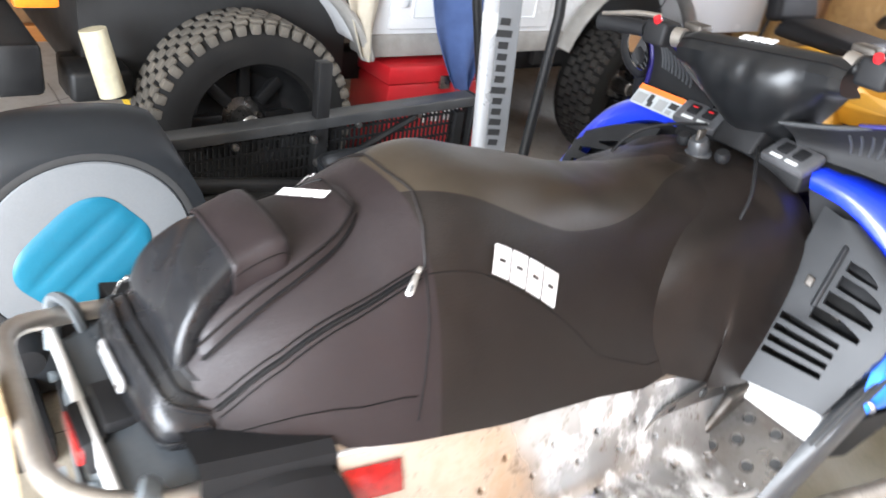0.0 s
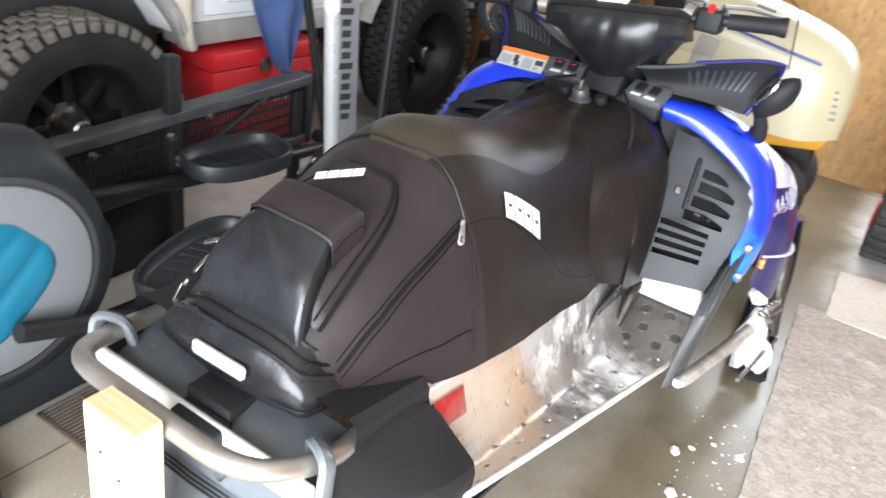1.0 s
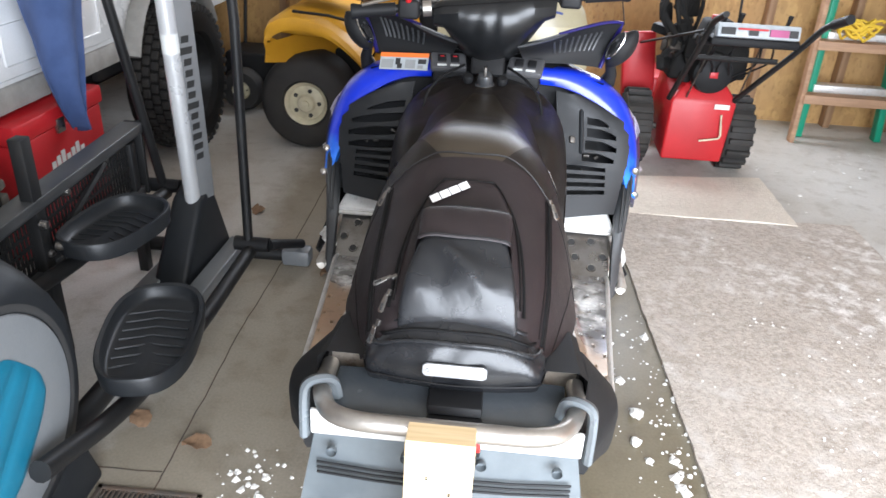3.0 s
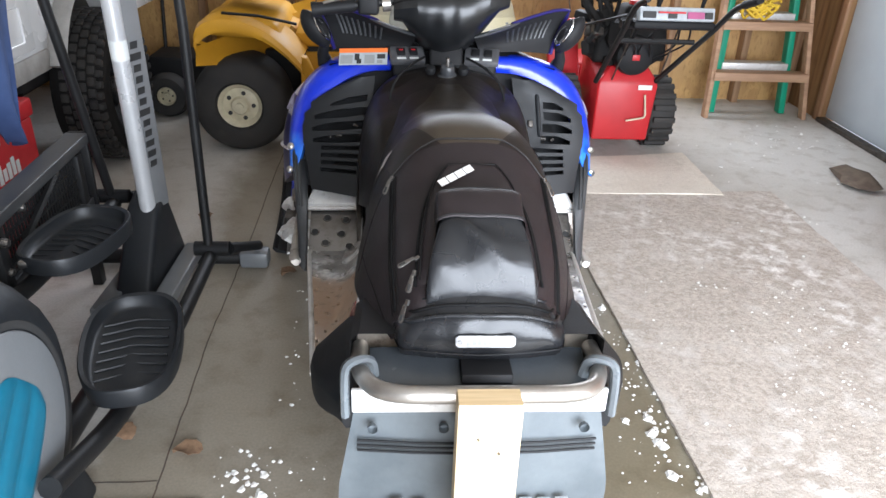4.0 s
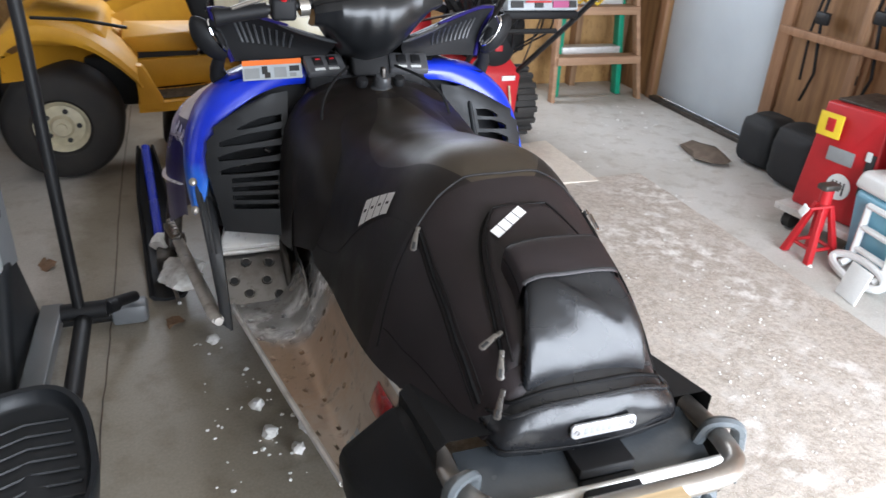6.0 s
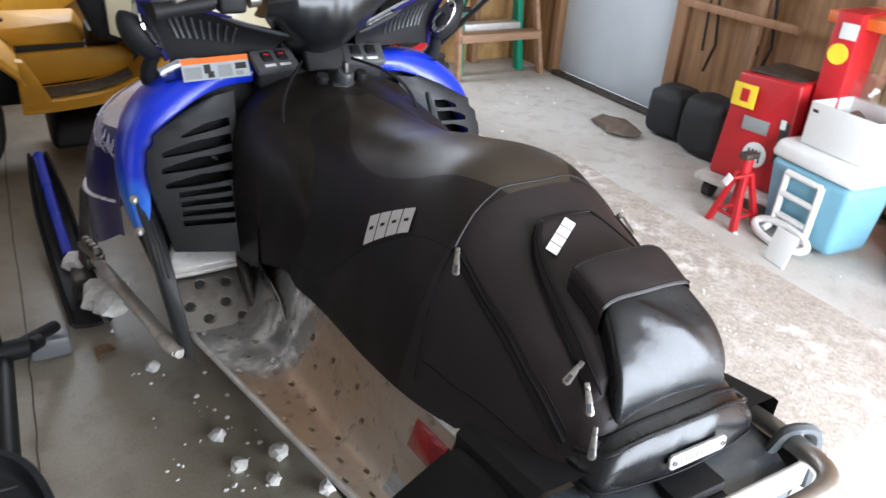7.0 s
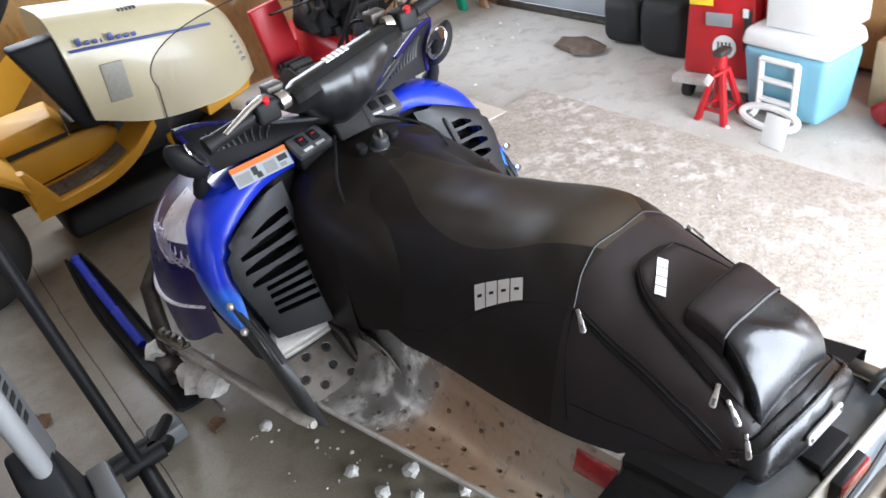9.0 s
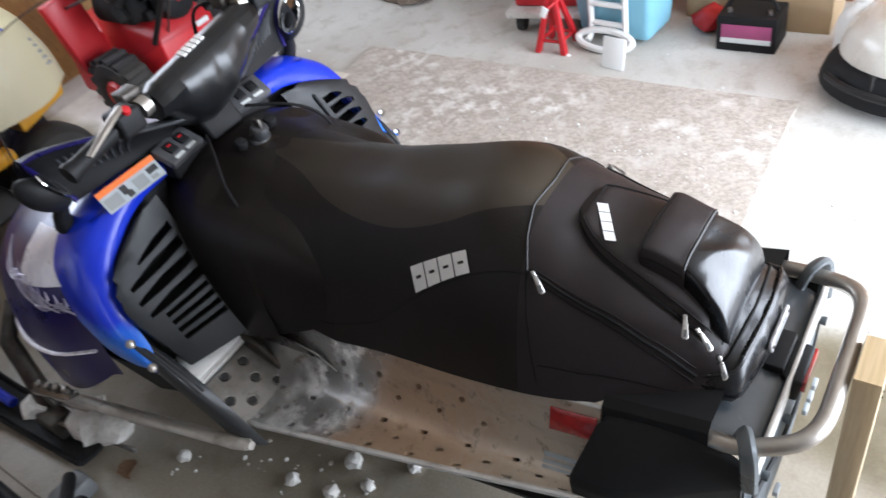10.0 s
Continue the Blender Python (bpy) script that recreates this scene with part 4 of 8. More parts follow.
def pouch_skin(k0, k1, n, grow, wrinkle, seed):
    """Rows of a box-like cushion between two stations of its profile."""
    rows = []
    for i in range(n + 1):
        k = k0 + (k1 - k0) * i / n
        ks = list(range(len(PY)))
        y, z, w = spline(ks, PY, k), spline(ks, PZ, k) + grow, spline(ks, PW, k) + grow
        row = []
        for q in (-1.10, -1.04, -1.0, -0.97, -0.92, -0.84, -0.7, -0.55, -0.4, -0.25, -0.1, 0.05, 0.2, 0.35, 0.5, 0.65, 0.8, 0.9, 0.96, 1.0, 1.04, 1.10):
            a = abs(q)
            x = w * max(-1.02, min(1.02, q)) + 0.003
            drop = 0.0 if a < 0.84 else (0.004 * ((a - 0.84) / 0.13) ** 2 if a < 0.97 else 0.004 + (a - 0.97) / 0.13 * 0.062)
            p = Vector((x, y, z + 0.006 * (1 - min(a, 1) ** 2) - drop))
            crease = noise.noise(Vector((x * 13 + seed, (y + x * 0.5) * 26, 0))) * 0.6 + (0.5 - abs(noise.noise(Vector((x * 22 + y * 14, y * 26 - x * 12, seed))))) * 0.45
            p.z += wrinkle * min(1.0, max(0.22, (k - 3.4) / 1.3)) * crease * (1 - min(1, a) ** 6)
            if k > 3.6:
                f = min(1.0, (k - 3.6) / 2.0)
                d = x * 0.72 + (y - 0.21) * 1.0
                p.z += 0.0055 * f * (math.exp(-((d - 0.012) / 0.009) ** 2) - 0.8 * math.exp(-((d + 0.012) / 0.010) ** 2)) * (1 - min(1, a) ** 4)
            row.append(p)
        rows.append(row)
    return rows


part("pouch", loft(pouch_skin(0.0, 9.0, 56, 0.0, 0.014, 3)), M_GLOSSVINYL, seat, "creased shiny black vinyl pouch", angle=75)
fl = pouch_skin(0.0, 4.15, 20, 0.0045, 0.009, 3)
fl.append([p + Vector((0, -0.0015, -0.004)) for p in fl[-1]])
flap = part("flap", loft(fl), M_BAG, seat, "dark cloth pocket flap", angle=60)
part("flap_seam", tube(B(), [p + Vector((0, 0, 0.0004)) for p in fl[-2][3:19]], 0.0011, 6), M_PIPING, flap)
part("flap_seam", tube(B(), [p + Vector((0, 0, 0.0006)) for p in fl[5][3:19]], 0.0010, 6), M_PIPING, flap)
for c in (2, 19):
    part("flap_seam", tube(B(), [r[c] + Vector((0, 0, 0.0006)) for r in fl[4:-1]], 0.0010, 6), M_PIPING, flap)
pr = pouch_skin(4.6, 7.2, 12, 0.0008, 0.014, 3)
part("pouch_crease", tube(B(), [pr[max(0, 11 - k // 2 - 1)][min(19, 5 + int(k * 0.7))] for k in range(20)], 0.0009, 6), M_PIPING, seat)


# tail pocket: a rounded box that stands out at the back, two piped rims round its zipped top
def pocket_ring(w, yc, ye, z, n=29, bow=0.0):
    row = []
    for j in range(n):
        u = j / (n - 1) * 2 - 1
        a = abs(u)
        x = w * (1 if u > 0 else -1) * min(1.0, 1.12 * a if a < 0.8 else 0.896 + 0.104 * math.sin((a - 0.8) / 0.2 * math.pi / 2))
        y = yc + (ye - yc) * (0.25 * a * a if a < 0.8 else 0.16 + 0.84 * (1 - math.cos((a - 0.8) / 0.2 * math.pi / 2)))
        f = max(0.0, min(1.0, (z - 0.745) / 0.05)) * a ** 4
        row.append(Vector((x * (1 + 0.16 * f) + 0.003, y, z + bow * (1 - a * a) - 0.030 * f)))
    return row


shape = [(0.122, 0.158, 0.215, 0.722, 0), (0.134, 0.143, 0.215, 0.730, 0), (0.136, 0.138, 0.212, 0.745, 0), (0.132, 0.137, 0.208, 0.762, 0), (0.124, 0.140, 0.205, 0.780, 0.002), (0.115, 0.147, 0.203, 0.793, 0.003), (0.110, 0.152, 0.204, 0.799, 0.004), (0.106, 0.160, 0.210, 0.803, 0.005), (0.103, 0.170, 0.216, 0.809, 0.006), (0.100, 0.180, 0.222, 0.815, 0.007), (0.097, 0.186, 0.228, 0.8175, 0.008), (0.090, 0.200, 0.235, 0.819, 0.008)]
rings = [[p + Vector((0, 1, 0)) * 0.0035 * noise.noise(p * 30) for p in pocket_ring(*q[:4], bow=q[4])] for q in shape]
part("tail_pocket", loft(rings), M_GLOSSVINYL, seat, "shiny black tail pocket", angle=75)
for q, r, mt in (((0.1105, 0.1505, 0.204, 0.8005), 0.0034, M_GLOSSVINYL), ((0.0975, 0.184, 0.226, 0.8185), 0.0032, M_GLOSSVINYL), ((0.104, 0.168, 0.214, 0.809), 0.0026, M_TAPE)):
    part("tail_piping", tube(B(), pocket_ring(*q, bow=0.005), r, 8), mt, seat)
line = pocket_ring(0.1365, 0.1372, 0.212, 0.748)
part("pocket_seam", tube(B(), [p + Vector((0, 0, -0.006 * (1 - abs(k - 14) / 14) ** 0.5)) for k, p in enumerate(line)], 0.0013, 6), M_PIPING, seat)
PLATE = Matrix.Translation((0.006, 0.1355, 0.770)) @ Matrix.Rotation(radians(-8), 4, "X")
bm = prism([(-0.046, -0.006), (-0.041, -0.0098), (0.041, -0.0098), (0.046, -0.006), (0.046, 0.006), (0.041, 0.0098), (-0.041, 0.0098), (-0.046, 0.006)], 0.005, PLATE @ Matrix.Rotation(radians(90), 4, "X"), 0.0012)
plate = part("maker_plate", bm, M_PLATE, seat, "pale metal maker's plate")
for k in range(7):
    b = boxed((-0.0285 + k * 0.0082, -0.0056, -0.0045), (-0.0225 + k * 0.0082, -0.0050, 0.0045))
    b.transform(PLATE)
    part("plate_bar", b, M_GREYINK, plate)
for x in (-0.039, 0.039):
    part("rivet", lathe([(0, 0.0022), (0.003, 0.001), (0.003, -0.002)], 10, PLATE @ axes((x, -0.005, 0), (1, 0, 0), (0, 0, -1))), M_ZIP, plate)


def puller(p, d, parent):
    """A zip slider with its long pull tab, hanging along d."""
    p, d = Vector(p), Vector(d).normalized()
    n = Vector((0.25 * (1 if p.x > 0 else -1), -0.3, 0.9)).normalized()
    m = axes(p, d, n.cross(d))
    bm = B()
    box(bm, (-0.006, -0.004, -0.001), (0.005, 0.004, 0.005), 0.0015)
    pl = [(0.004, -0.0035), (0.014, -0.0045), (0.034, -0.006), (0.038, -0.003), (0.038, 0.003), (0.034, 0.006), (0.014, 0.0045), (0.004, 0.0035)]
    join(bm, prism(pl, 0.002, Matrix.Translation((0, 0, 0.006)), 0.0006))
    bm.transform(m @ Matrix.Scale(0.88, 4))
    tab = part("zip_pull", bm, M_ZIP, parent, "silver zip pull")
    eye = boxed((0.022, -0.0024, 0.0079), (0.034, 0.0024, 0.0086))
    eye.transform(m @ Matrix.Scale(0.88, 4))
    part("pull_eye", eye, M_INK, tab)
    return tab


for s in (-1, 1):
    puller(seat_point(0.462, seat_find(s * 0.137, 0.462), 0.004), (s * 0.35, -0.55, -0.75), seat)
puller(seat_point(0.245, seat_find(-0.094, 0.245), 0.008), (-0.75, -0.25, -0.35), seat)
puller(seat_point(0.225, seat_find(-0.098, 0.225), 0.008), (-0.25, -0.6, -0.7), seat)
puller((-0.112, 0.186, 0.806), (-0.25, -0.3, -0.85), seat)


# white maker's marks: four blocks in a row on each flank and one row on the pocket
def mark(at, parent, notched=True):
    """Four blocks side by side; at(u, v, lift) gives the place on the skin, u along the row and v up it."""
    def patch(u0, u1, v0, v1, lift, mat, name):
        rows = [[at(u0 + (u1 - u0) * i / 5, v0 + (v1 - v0) * j / 5, lift) for j in range(6)] for i in range(6)]
        part(name, loft(rows), mat, parent, "", True)
    for k in range(4):
        u = k / 4
        patch(u, u + 0.228, 0, 1, 0.0012, M_LOGO, "mark_block")
        if notched:
            cuts = ((0.28, 0.66, 0.44, 0.56),)
            for a, b, c, d in cuts:
                patch(u + 0.25 * a, u + 0.25 * b, c, d, 0.0017, M_VINYL, "mark_notch")


def flank_at(s):
    rear, front, top = (0.157, 0.566), (0.176, 0.686), (0.139, 0.578)

    def at(u, v, lift):
        k = u if s > 0 else 1 - u
        x = rear[0] + (front[0] - rear[0]) * k + (top[0] - rear[0]) * v
        y = rear[1] + (front[1] - rear[1]) * k + (top[1] - rear[1]) * v
        return crumple(seat_point(y, seat_find(s * x, y), lift + 0.001), 9, 0.004)
    return at


for s in (-1, 1):
    mark(flank_at(s), seat)
LABEL_A = seat_point(0.366, seat_find(-0.052, 0.366), 0.0165)
LABEL_B = seat_point(0.408, seat_find(0.004, 0.408), 0.0165)
LABEL_UP = Vector((-0.4, 0.75, 0.25)).normalized() * 0.017
mark(lambda u, v, lift: LABEL_A.lerp(LABEL_B, u) + LABEL_UP * v + Vector((0, -0.3, 0.9)) * lift, seat, False)

# tail: bumper tube, brackets, grey panel, caps, lamp, flap
bm = tube(B(), rounded_path([(-0.188, 0.20, 0.715), (-0.188, 0.125, 0.720), (-0.150, 0.036, 0.746), (0.150, 0.036, 0.746), (0.188, 0.125, 0.720), (0.188, 0.20, 0.715)], 0.06, 6), 0.0135, 14)
part("bumper_tube", bm, M_TUBE, sled, "satin steel rear bumper tube")


def bracket(s):
    pts = rounded_path([(s * 0.207, 0.105, 0.655), (s * 0.207, 0.108, 0.712), (s * 0.205, 0.113, 0.745), (s * 0.172, 0.128, 0.745), (s * 0.168, 0.135, 0.715), (s * 0.168, 0.145, 0.68)], 0.022, 5)
    return tube(B(), pts, 0.0078, 8, flat=1.7)


both("bumper_bracket", bracket, M_REARGREY, "grey hooked plastic bracket")
rr = []
for i in range(9):
    t = i / 8
    y, z = 0.192 - 0.088 * t, 0.722 - 0.012 * t - 0.018 * t * t
    rr.append([(-0.172 + 0.0 * t, y, z - 0.004), (-0.15, y - 0.004, z), (0.15, y - 0.004, z), (0.172, y, z - 0.004)])
part("rear_panel", thick(loft(rr), 0.006), M_PANEL, sled, "grey curved rear panel")
bm = boxed((-0.197, 0.098, 0.662), (0.197, 0.106, 0.706), 0.003)
part("rear_strip", bm, M_ALU, sled, "bright aluminium strip under the bumper")
part("panel_recess", boxed((-0.03, 0.112, 0.706), (0.05, 0.185, 0.7235), 0.004), M_BLACKPL, sled, "dark recess in the rear panel")
lamp = part("tail_lamp", hull([(-0.03, 0.083, 0.70), (0.052, 0.083, 0.70), (-0.03, 0.115, 0.708), (0.052, 0.115, 0.708), (-0.03, 0.088, 0.652), (0.052, 0.088, 0.652), (-0.03, 0.108, 0.652), (0.052, 0.108, 0.652)], 0.005), M_BLACKPL, sled, "black tail lamp")
part("lens", boxed((-0.024, 0.0785, 0.672), (0.052, 0.0865, 0.697), 0.003), M_REDLENS, lamp, "red tail lens")


CAP = [(0.356, ((0.194, 0.700), (0.214, 0.690), (0.280, 0.606), (0.285, 0.590), (0.284, 0.552), (0.272, 0.537), (0.194, 0.536))),
       (0.300, ((0.194, 0.716), (0.214, 0.705), (0.280, 0.620), (0.285, 0.600), (0.284, 0.556), (0.270, 0.541), (0.194, 0.541))),
       (0.240, ((0.194, 0.722), (0.212, 0.711), (0.266, 0.634), (0.270, 0.615), (0.268, 0.568), (0.255, 0.556), (0.194, 0.556))),
       (0.170, ((0.194, 0.722), (0.207, 0.711), (0.232, 0.660), (0.238, 0.645), (0.236, 0.606), (0.225, 0.596), (0.194, 0.596))),
       (0.120, ((0.194, 0.699), (0.202, 0.692), (0.212, 0.668), (0.215, 0.655), (0.213, 0.626), (0.208, 0.616), (0.194, 0.616)))]


def cap(s):
    """A soft-edged plastic shell that wraps the tail corner."""
    rings = []
    ys = [c[0] for c in CAP[::-1]]
    for k in range(15):
        y = 0.356 - 0.236 * k / 14
        sec = [Vector((s * spline(ys, [c[1][q][0] for c in CAP[::-1]], y), y, spline(ys, [c[1][q][1] for c in CAP[::-1]], y))) for q in range(7)]
        for p in sec:
            p.y -= 0.036 * max(0.0, 1 - (abs(p.x) - 0.194) / 0.08) * max(0.0, (y - 0.12) / 0.236)
        ring = []
        for a, b in zip(sec, sec[1:] + sec[:1]):
            ring += [a.lerp(b, 0.06), a.lerp(b, 0.5), a.lerp(b, 0.94)]
        if k in (0, 14):
            c = sum(ring, Vector()) / len(ring)
            rings.append([p.lerp(c, 0.10) + Vector((0, 0.006 if k == 0 else -0.006, 0)) for p in ring])
            if k == 0:
                rings.append(ring)
            else:
                rings.insert(-1, ring)
        else:
            rings.append(ring)
    return loft(rings, True, True)


both("tail_cap", cap, M_BLACKPL, "black plastic tail cap", angle=20)
rr = []
for i in range(15):
    t = i / 14
    z = 0.665 - 0.36 * t
    y = 0.108 - 0.025 * math.sin(t * 2.2) + 0.03 * t
    w = 0.192 + 0.03 * min(1, t * 2.2)
    rr.append([(w * (j / 12 * 2 - 1), y + 0.012 * (j / 12 * 2 - 1) ** 2, z) for j in range(13)])
flap = part("snow_flap", thick(loft(rr), 0.006), M_FLAP, sled, "grey rubber snow flap")
for zz in (0.606, 0.596, 0.586):
    part("rib", tube(B(), [(x, 0.0905 + 0.012 * (x / 0.2) ** 2, zz) for x in (-0.19, -0.1, 0, 0.1, 0.19)], 0.0022, 6), M_BLACKPL, flap)
for x in (-0.165, -0.055, 0.055, 0.165):
    part("washer", lathe([(0, 0.005), (0.006, 0.004), (0.008, 0.0), (0.008, -0.006)], 16, axes((x, 0.094, 0.638), (1, 0, 0), (0, 0, -1))), M_FLAP, flap)
for x, z in ((-0.125, 0.488), (-0.09, 0.486), (0.085, 0.488), (0.115, 0.487), (0.145, 0.488)):
    part("print_bar", boxed((x - 0.012, 0.0800, z - 0.007), (x + 0.009, 0.0880, z + 0.007), 0.001), M_LABEL, flap)

# drive track and slide rails under the tunnel
bm = tube(B(), rounded_path([(0, 0.42, 0.46), (0, 0.30, 0.40), (0, 0.40, 0.27), (0, 1.15, 0.06), (0, 1.55, 0.10), (0, 1.72, 0.30), (0, 1.5, 0.40), (0, 1.2, 0.36), (0, 0.42, 0.46)], 0.09, 5), 0.012, 4)
for v in bm.verts:
    v.co.x = 0.185 if v.co.x > 0 else -0.185
track = part("track", bm, M_TYRE, sled, "black rubber drive track")
for k in range(16):
    y = 0.42 + k * 0.072
    z = 0.265 - (y - 0.40) * 0.28
    part("lug", boxed((-0.17, y - 0.008, z - 0.025), (0.17, y + 0.008, z), 0.003), M_TYRE, track)
both("slide_rail", lambda s: tube(B(), [(s * 0.09, 0.45, 0.36), (s * 0.09, 1.2, 0.15), (s * 0.09, 1.5, 0.17)], 0.018, 6), M_DARKSTEEL)

# tank cover between the vent panels
TY = [0.93, 1.00, 1.08, 1.16, 1.24, 1.31, 1.37]
TZ = [0.80, 0.868, 0.888, 0.896, 0.900, 0.895, 0.880]
TW = [0.200, 0.222, 0.240, 0.250, 0.255, 0.250, 0.24]
rr = []
for i in range(23):
    y = TY[0] + (TY[-1] - TY[0]) * i / 22
    zc, w = spline(TY, TZ, y), spline(TY, TW, y)
    zb = spline([0.93, 1.05, 1.2, 1.37], [0.62, 0.575, 0.53, 0.50], y)
    row = []
    for j in range(41):
        a = j / 20 - 1
        k = abs(a)
        u = spline([0, 0.25, 0.5, 0.7, 0.85, 1], [0, 0.34, 0.66, 0.87, 0.96, 1.0], k)
        v = spline([0, 0.25, 0.5, 0.7, 0.85, 1], [0, 0.02, 0.11, 0.30, 0.62, 1.0], k)
        dip = 0.02 * math.exp(-((k - 0.42) / 0.14) ** 2) * (y < 1.25)
        row.append(crumple(Vector(((1 if a > 0 else -1) * w * u, y - 0.03 * v * (y > 1.1), zc - (zc - zb) * v - dip)), 7, 0.006))
    rr.append(row)
tank = part("tank_cover", loft(rr), M_VINYL, sled, "black padded tank cover", angle=75)
for s in (-1, 1):
    part("cable", tube(B(), rounded_path([(s * 0.06, 1.30, 0.925), (s * 0.11, 1.22, 0.915), (s * 0.15, 1.17, 0.88), (s * 0.16, 1.12, 0.80)], 0.04), 0.0035, 6), M_BLACKPL, tank)

# vent panels
IB, OB, IT, OT = Vector((0.248, 1.205, 0.552)), Vector((0.378, 1.243, 0.556)), Vector((0.222, 1.338, 0.806)), Vector((0.372, 1.338, 0.782))


def vent(s, u, v, off=0.0):
    p = (IB * (1 - u) + OB * u) * (1 - v) + (IT * (1 - u) + OT * u) * v
    n = (OB - IB).cross(IT - IB).normalized()
    if n.y > 0:
        n = -n
    p = p + n * off
    return Vector((p.x * s, p.y, p.z))


def slab(s, u0, u1, v0, v1, lo, hi, bevel=0.0, skew=0.0):
    c = [vent(s, u, v + (skew if u == u0 else 0), o) for o in (lo, hi) for u, v in ((u0, v0), (u1, v0), (u1, v1), (u0, v1))]
    return hull(c, bevel)


def vent_edge(v):
    """How far out the moulding reaches at height v: it follows the blue arch."""
    return spline([-0.06, 0.10, 0.35, 0.60, 0.80, 0.95, 1.05, 1.12, 1.17], [1.06, 1.12, 1.22, 1.27, 1.22, 1.08, 0.88, 0.62, 0.30], v)


LOW_SLOTS = [(0.165 + 0.083 * k, 0.0, 0.046, 0.05, 0.84, False) for k in range(4)]
SLOTS = {-1: LOW_SLOTS + [(0.505, 0.046, 0.078, 0.0, 1.02, True), (0.640, 0.050, 0.080, 0.0, 1.04, True), (0.778, 0.050, 0.080, -0.02, 1.0, True), (0.918, 0.020, 0.066, -0.02, 0.70, True)],
         1: LOW_SLOTS + [(0.520, 0.046, 0.080, 0.36, 1.0, True), (0.650, 0.050, 0.082, 0.42, 1.04, True), (0.785, 0.050, 0.080, 0.46, 1.02, True), (0.915, 0.030, 0.070, 0.46, 0.86, True)]}


def vent_moulding(s):
    """A smooth plastic panel with slots left open, the wide ones tapering outwards: rows follow the slots' lips."""
    def bow(u, v):
        return v - 0.012 * math.sin(3.1 * max(0.0, min(1.0, u))) * (v > 0.5)
    rows, is_open = [], []
    plain = [(-0.06, False), (0.04, False)]
    for v, _ in plain:
        e = vent_edge(v)
        rows.append([(u, v) for u in [-0.12, -0.03] + [0.06 + 0.79 * k / 6 for k in range(7)] + [0.85 + (e - 0.85) * q for q in (0.35, 0.7, 0.92, 1.0)]])
        is_open.append(False)
    for v, rise, h, ul, ur, tapered in SLOTS[s]:
        e = vent_edge(v)
        ur = min(ur, e - 0.10)
        us = [-0.12, (ul - 0.12) / 2] + [ul + (ur - ul) * k / 6 for k in range(7)] + [ur + (e - ur) * q for q in (0.35, 0.7, 0.92)]
        low = [(u, bow(u, v)) for u in us] + [(e, v)]
        e2 = vent_edge(min(v + h, 1.17))
        high = []
        for k, u in enumerate(us):
            q = max(0.0, min(1.0, (u - ul) / (ur - ul)))
            f = max(0.12, min(1.0, (1.04 - q) * 1.9) ** 0.7) if tapered and k <= 8 else 1.0
            high.append((u, bow(u, v) + h * f + rise * max(0.0, min(1.0, u)) * (0.6 if tapered and k <= 8 else 0.0)))
        rows += [low, high + [(e2, v + h)]]
        is_open += [True, False]
    for v in (1.06, 1.115, 1.17):
        e = vent_edge(v)
        ur = min(0.85, e - 0.10)
        rows.append([(u, v) for u in [-0.12, -0.03] + [0.06 + (ur - 0.06) * k / 6 for k in range(7)] + [ur + (e - ur) * q for q in (0.35, 0.7, 0.92, 1.0)]])
        is_open.append(False)
    bm = B()
    vs = []
    for row in rows:
        n = len(row)
        vs.append([bm.verts.new(vent(s, u, v, 0.007 + 0.006 * math.sin(math.pi * min(1, k / (n - 1))) - (0.014 if k == n - 1 else 0.0))) for k, (u, v) in enumerate(row)])
    for i in range(len(rows) - 1):
        for k in range(len(rows[0]) - 1):
            if is_open[i] and 2 <= k < 8:
                continue
            bm.faces.new((vs[i][k], vs[i][k + 1], vs[i + 1][k + 1], vs[i + 1][k]))
    return thick(bm, -0.009 * s)


for s in (-1, 1):
    panel = part("vent_panel", vent_moulding(s), M_VENT, sled, "black moulded vent panel with slots", angle=35)
    part("dark_backing", slab(s, -0.02, 1.05, -0.02, 1.04, -0.085, -0.072), M_ENGINE, panel)
    for v, rise, h, ul, ur, tapered in SLOTS[s]:
        deep = 0.05 if tapered else 0.03
        part("louvre", thick(loft([[vent(s, u, v - 0.012 * math.sin(3.1 * u) * tapered + q * deep * 0.8, -0.004 - 0.030 * q) for q in (0, 0.5, 1)] for u in [ul + (ur - ul) * k / 6 for k in range(7)]]), 0.003), M_BLACKPL, panel)
    rnd = random.Random(31)
    for k in range(5):
        u, v = rnd.uniform(0.1, 0.8), rnd.uniform(0.56, 1.0)
        part("engine_bit", tube(B(), [vent(s, u, v, -0.050), vent(s, u + rnd.uniform(0.05, 0.16), v + rnd.uniform(-0.03, 0.03), -0.046)], rnd.uniform(0.004, 0.008), 8), M_DARKSTEEL, panel, "greasy metal behind the slots")
part("latch_recess", slab(1, 0.00, 0.30, 0.66, 1.0, 0.004, 0.0155, 0.003), M_ENGINE, sled, "dark latch recess")
part("latch_hook", slab(1, 0.10, 0.20, 0.68, 0.75, 0.013, 0.026, 0.003), M_DARKSTEEL, sled, "steel latch hook")
latch = part("pull_bar", slab(1, 0.29, 0.37, 0.58, 1.04, 0.008, 0.028, 0.006), M_VENT, sled, "black latch bar")

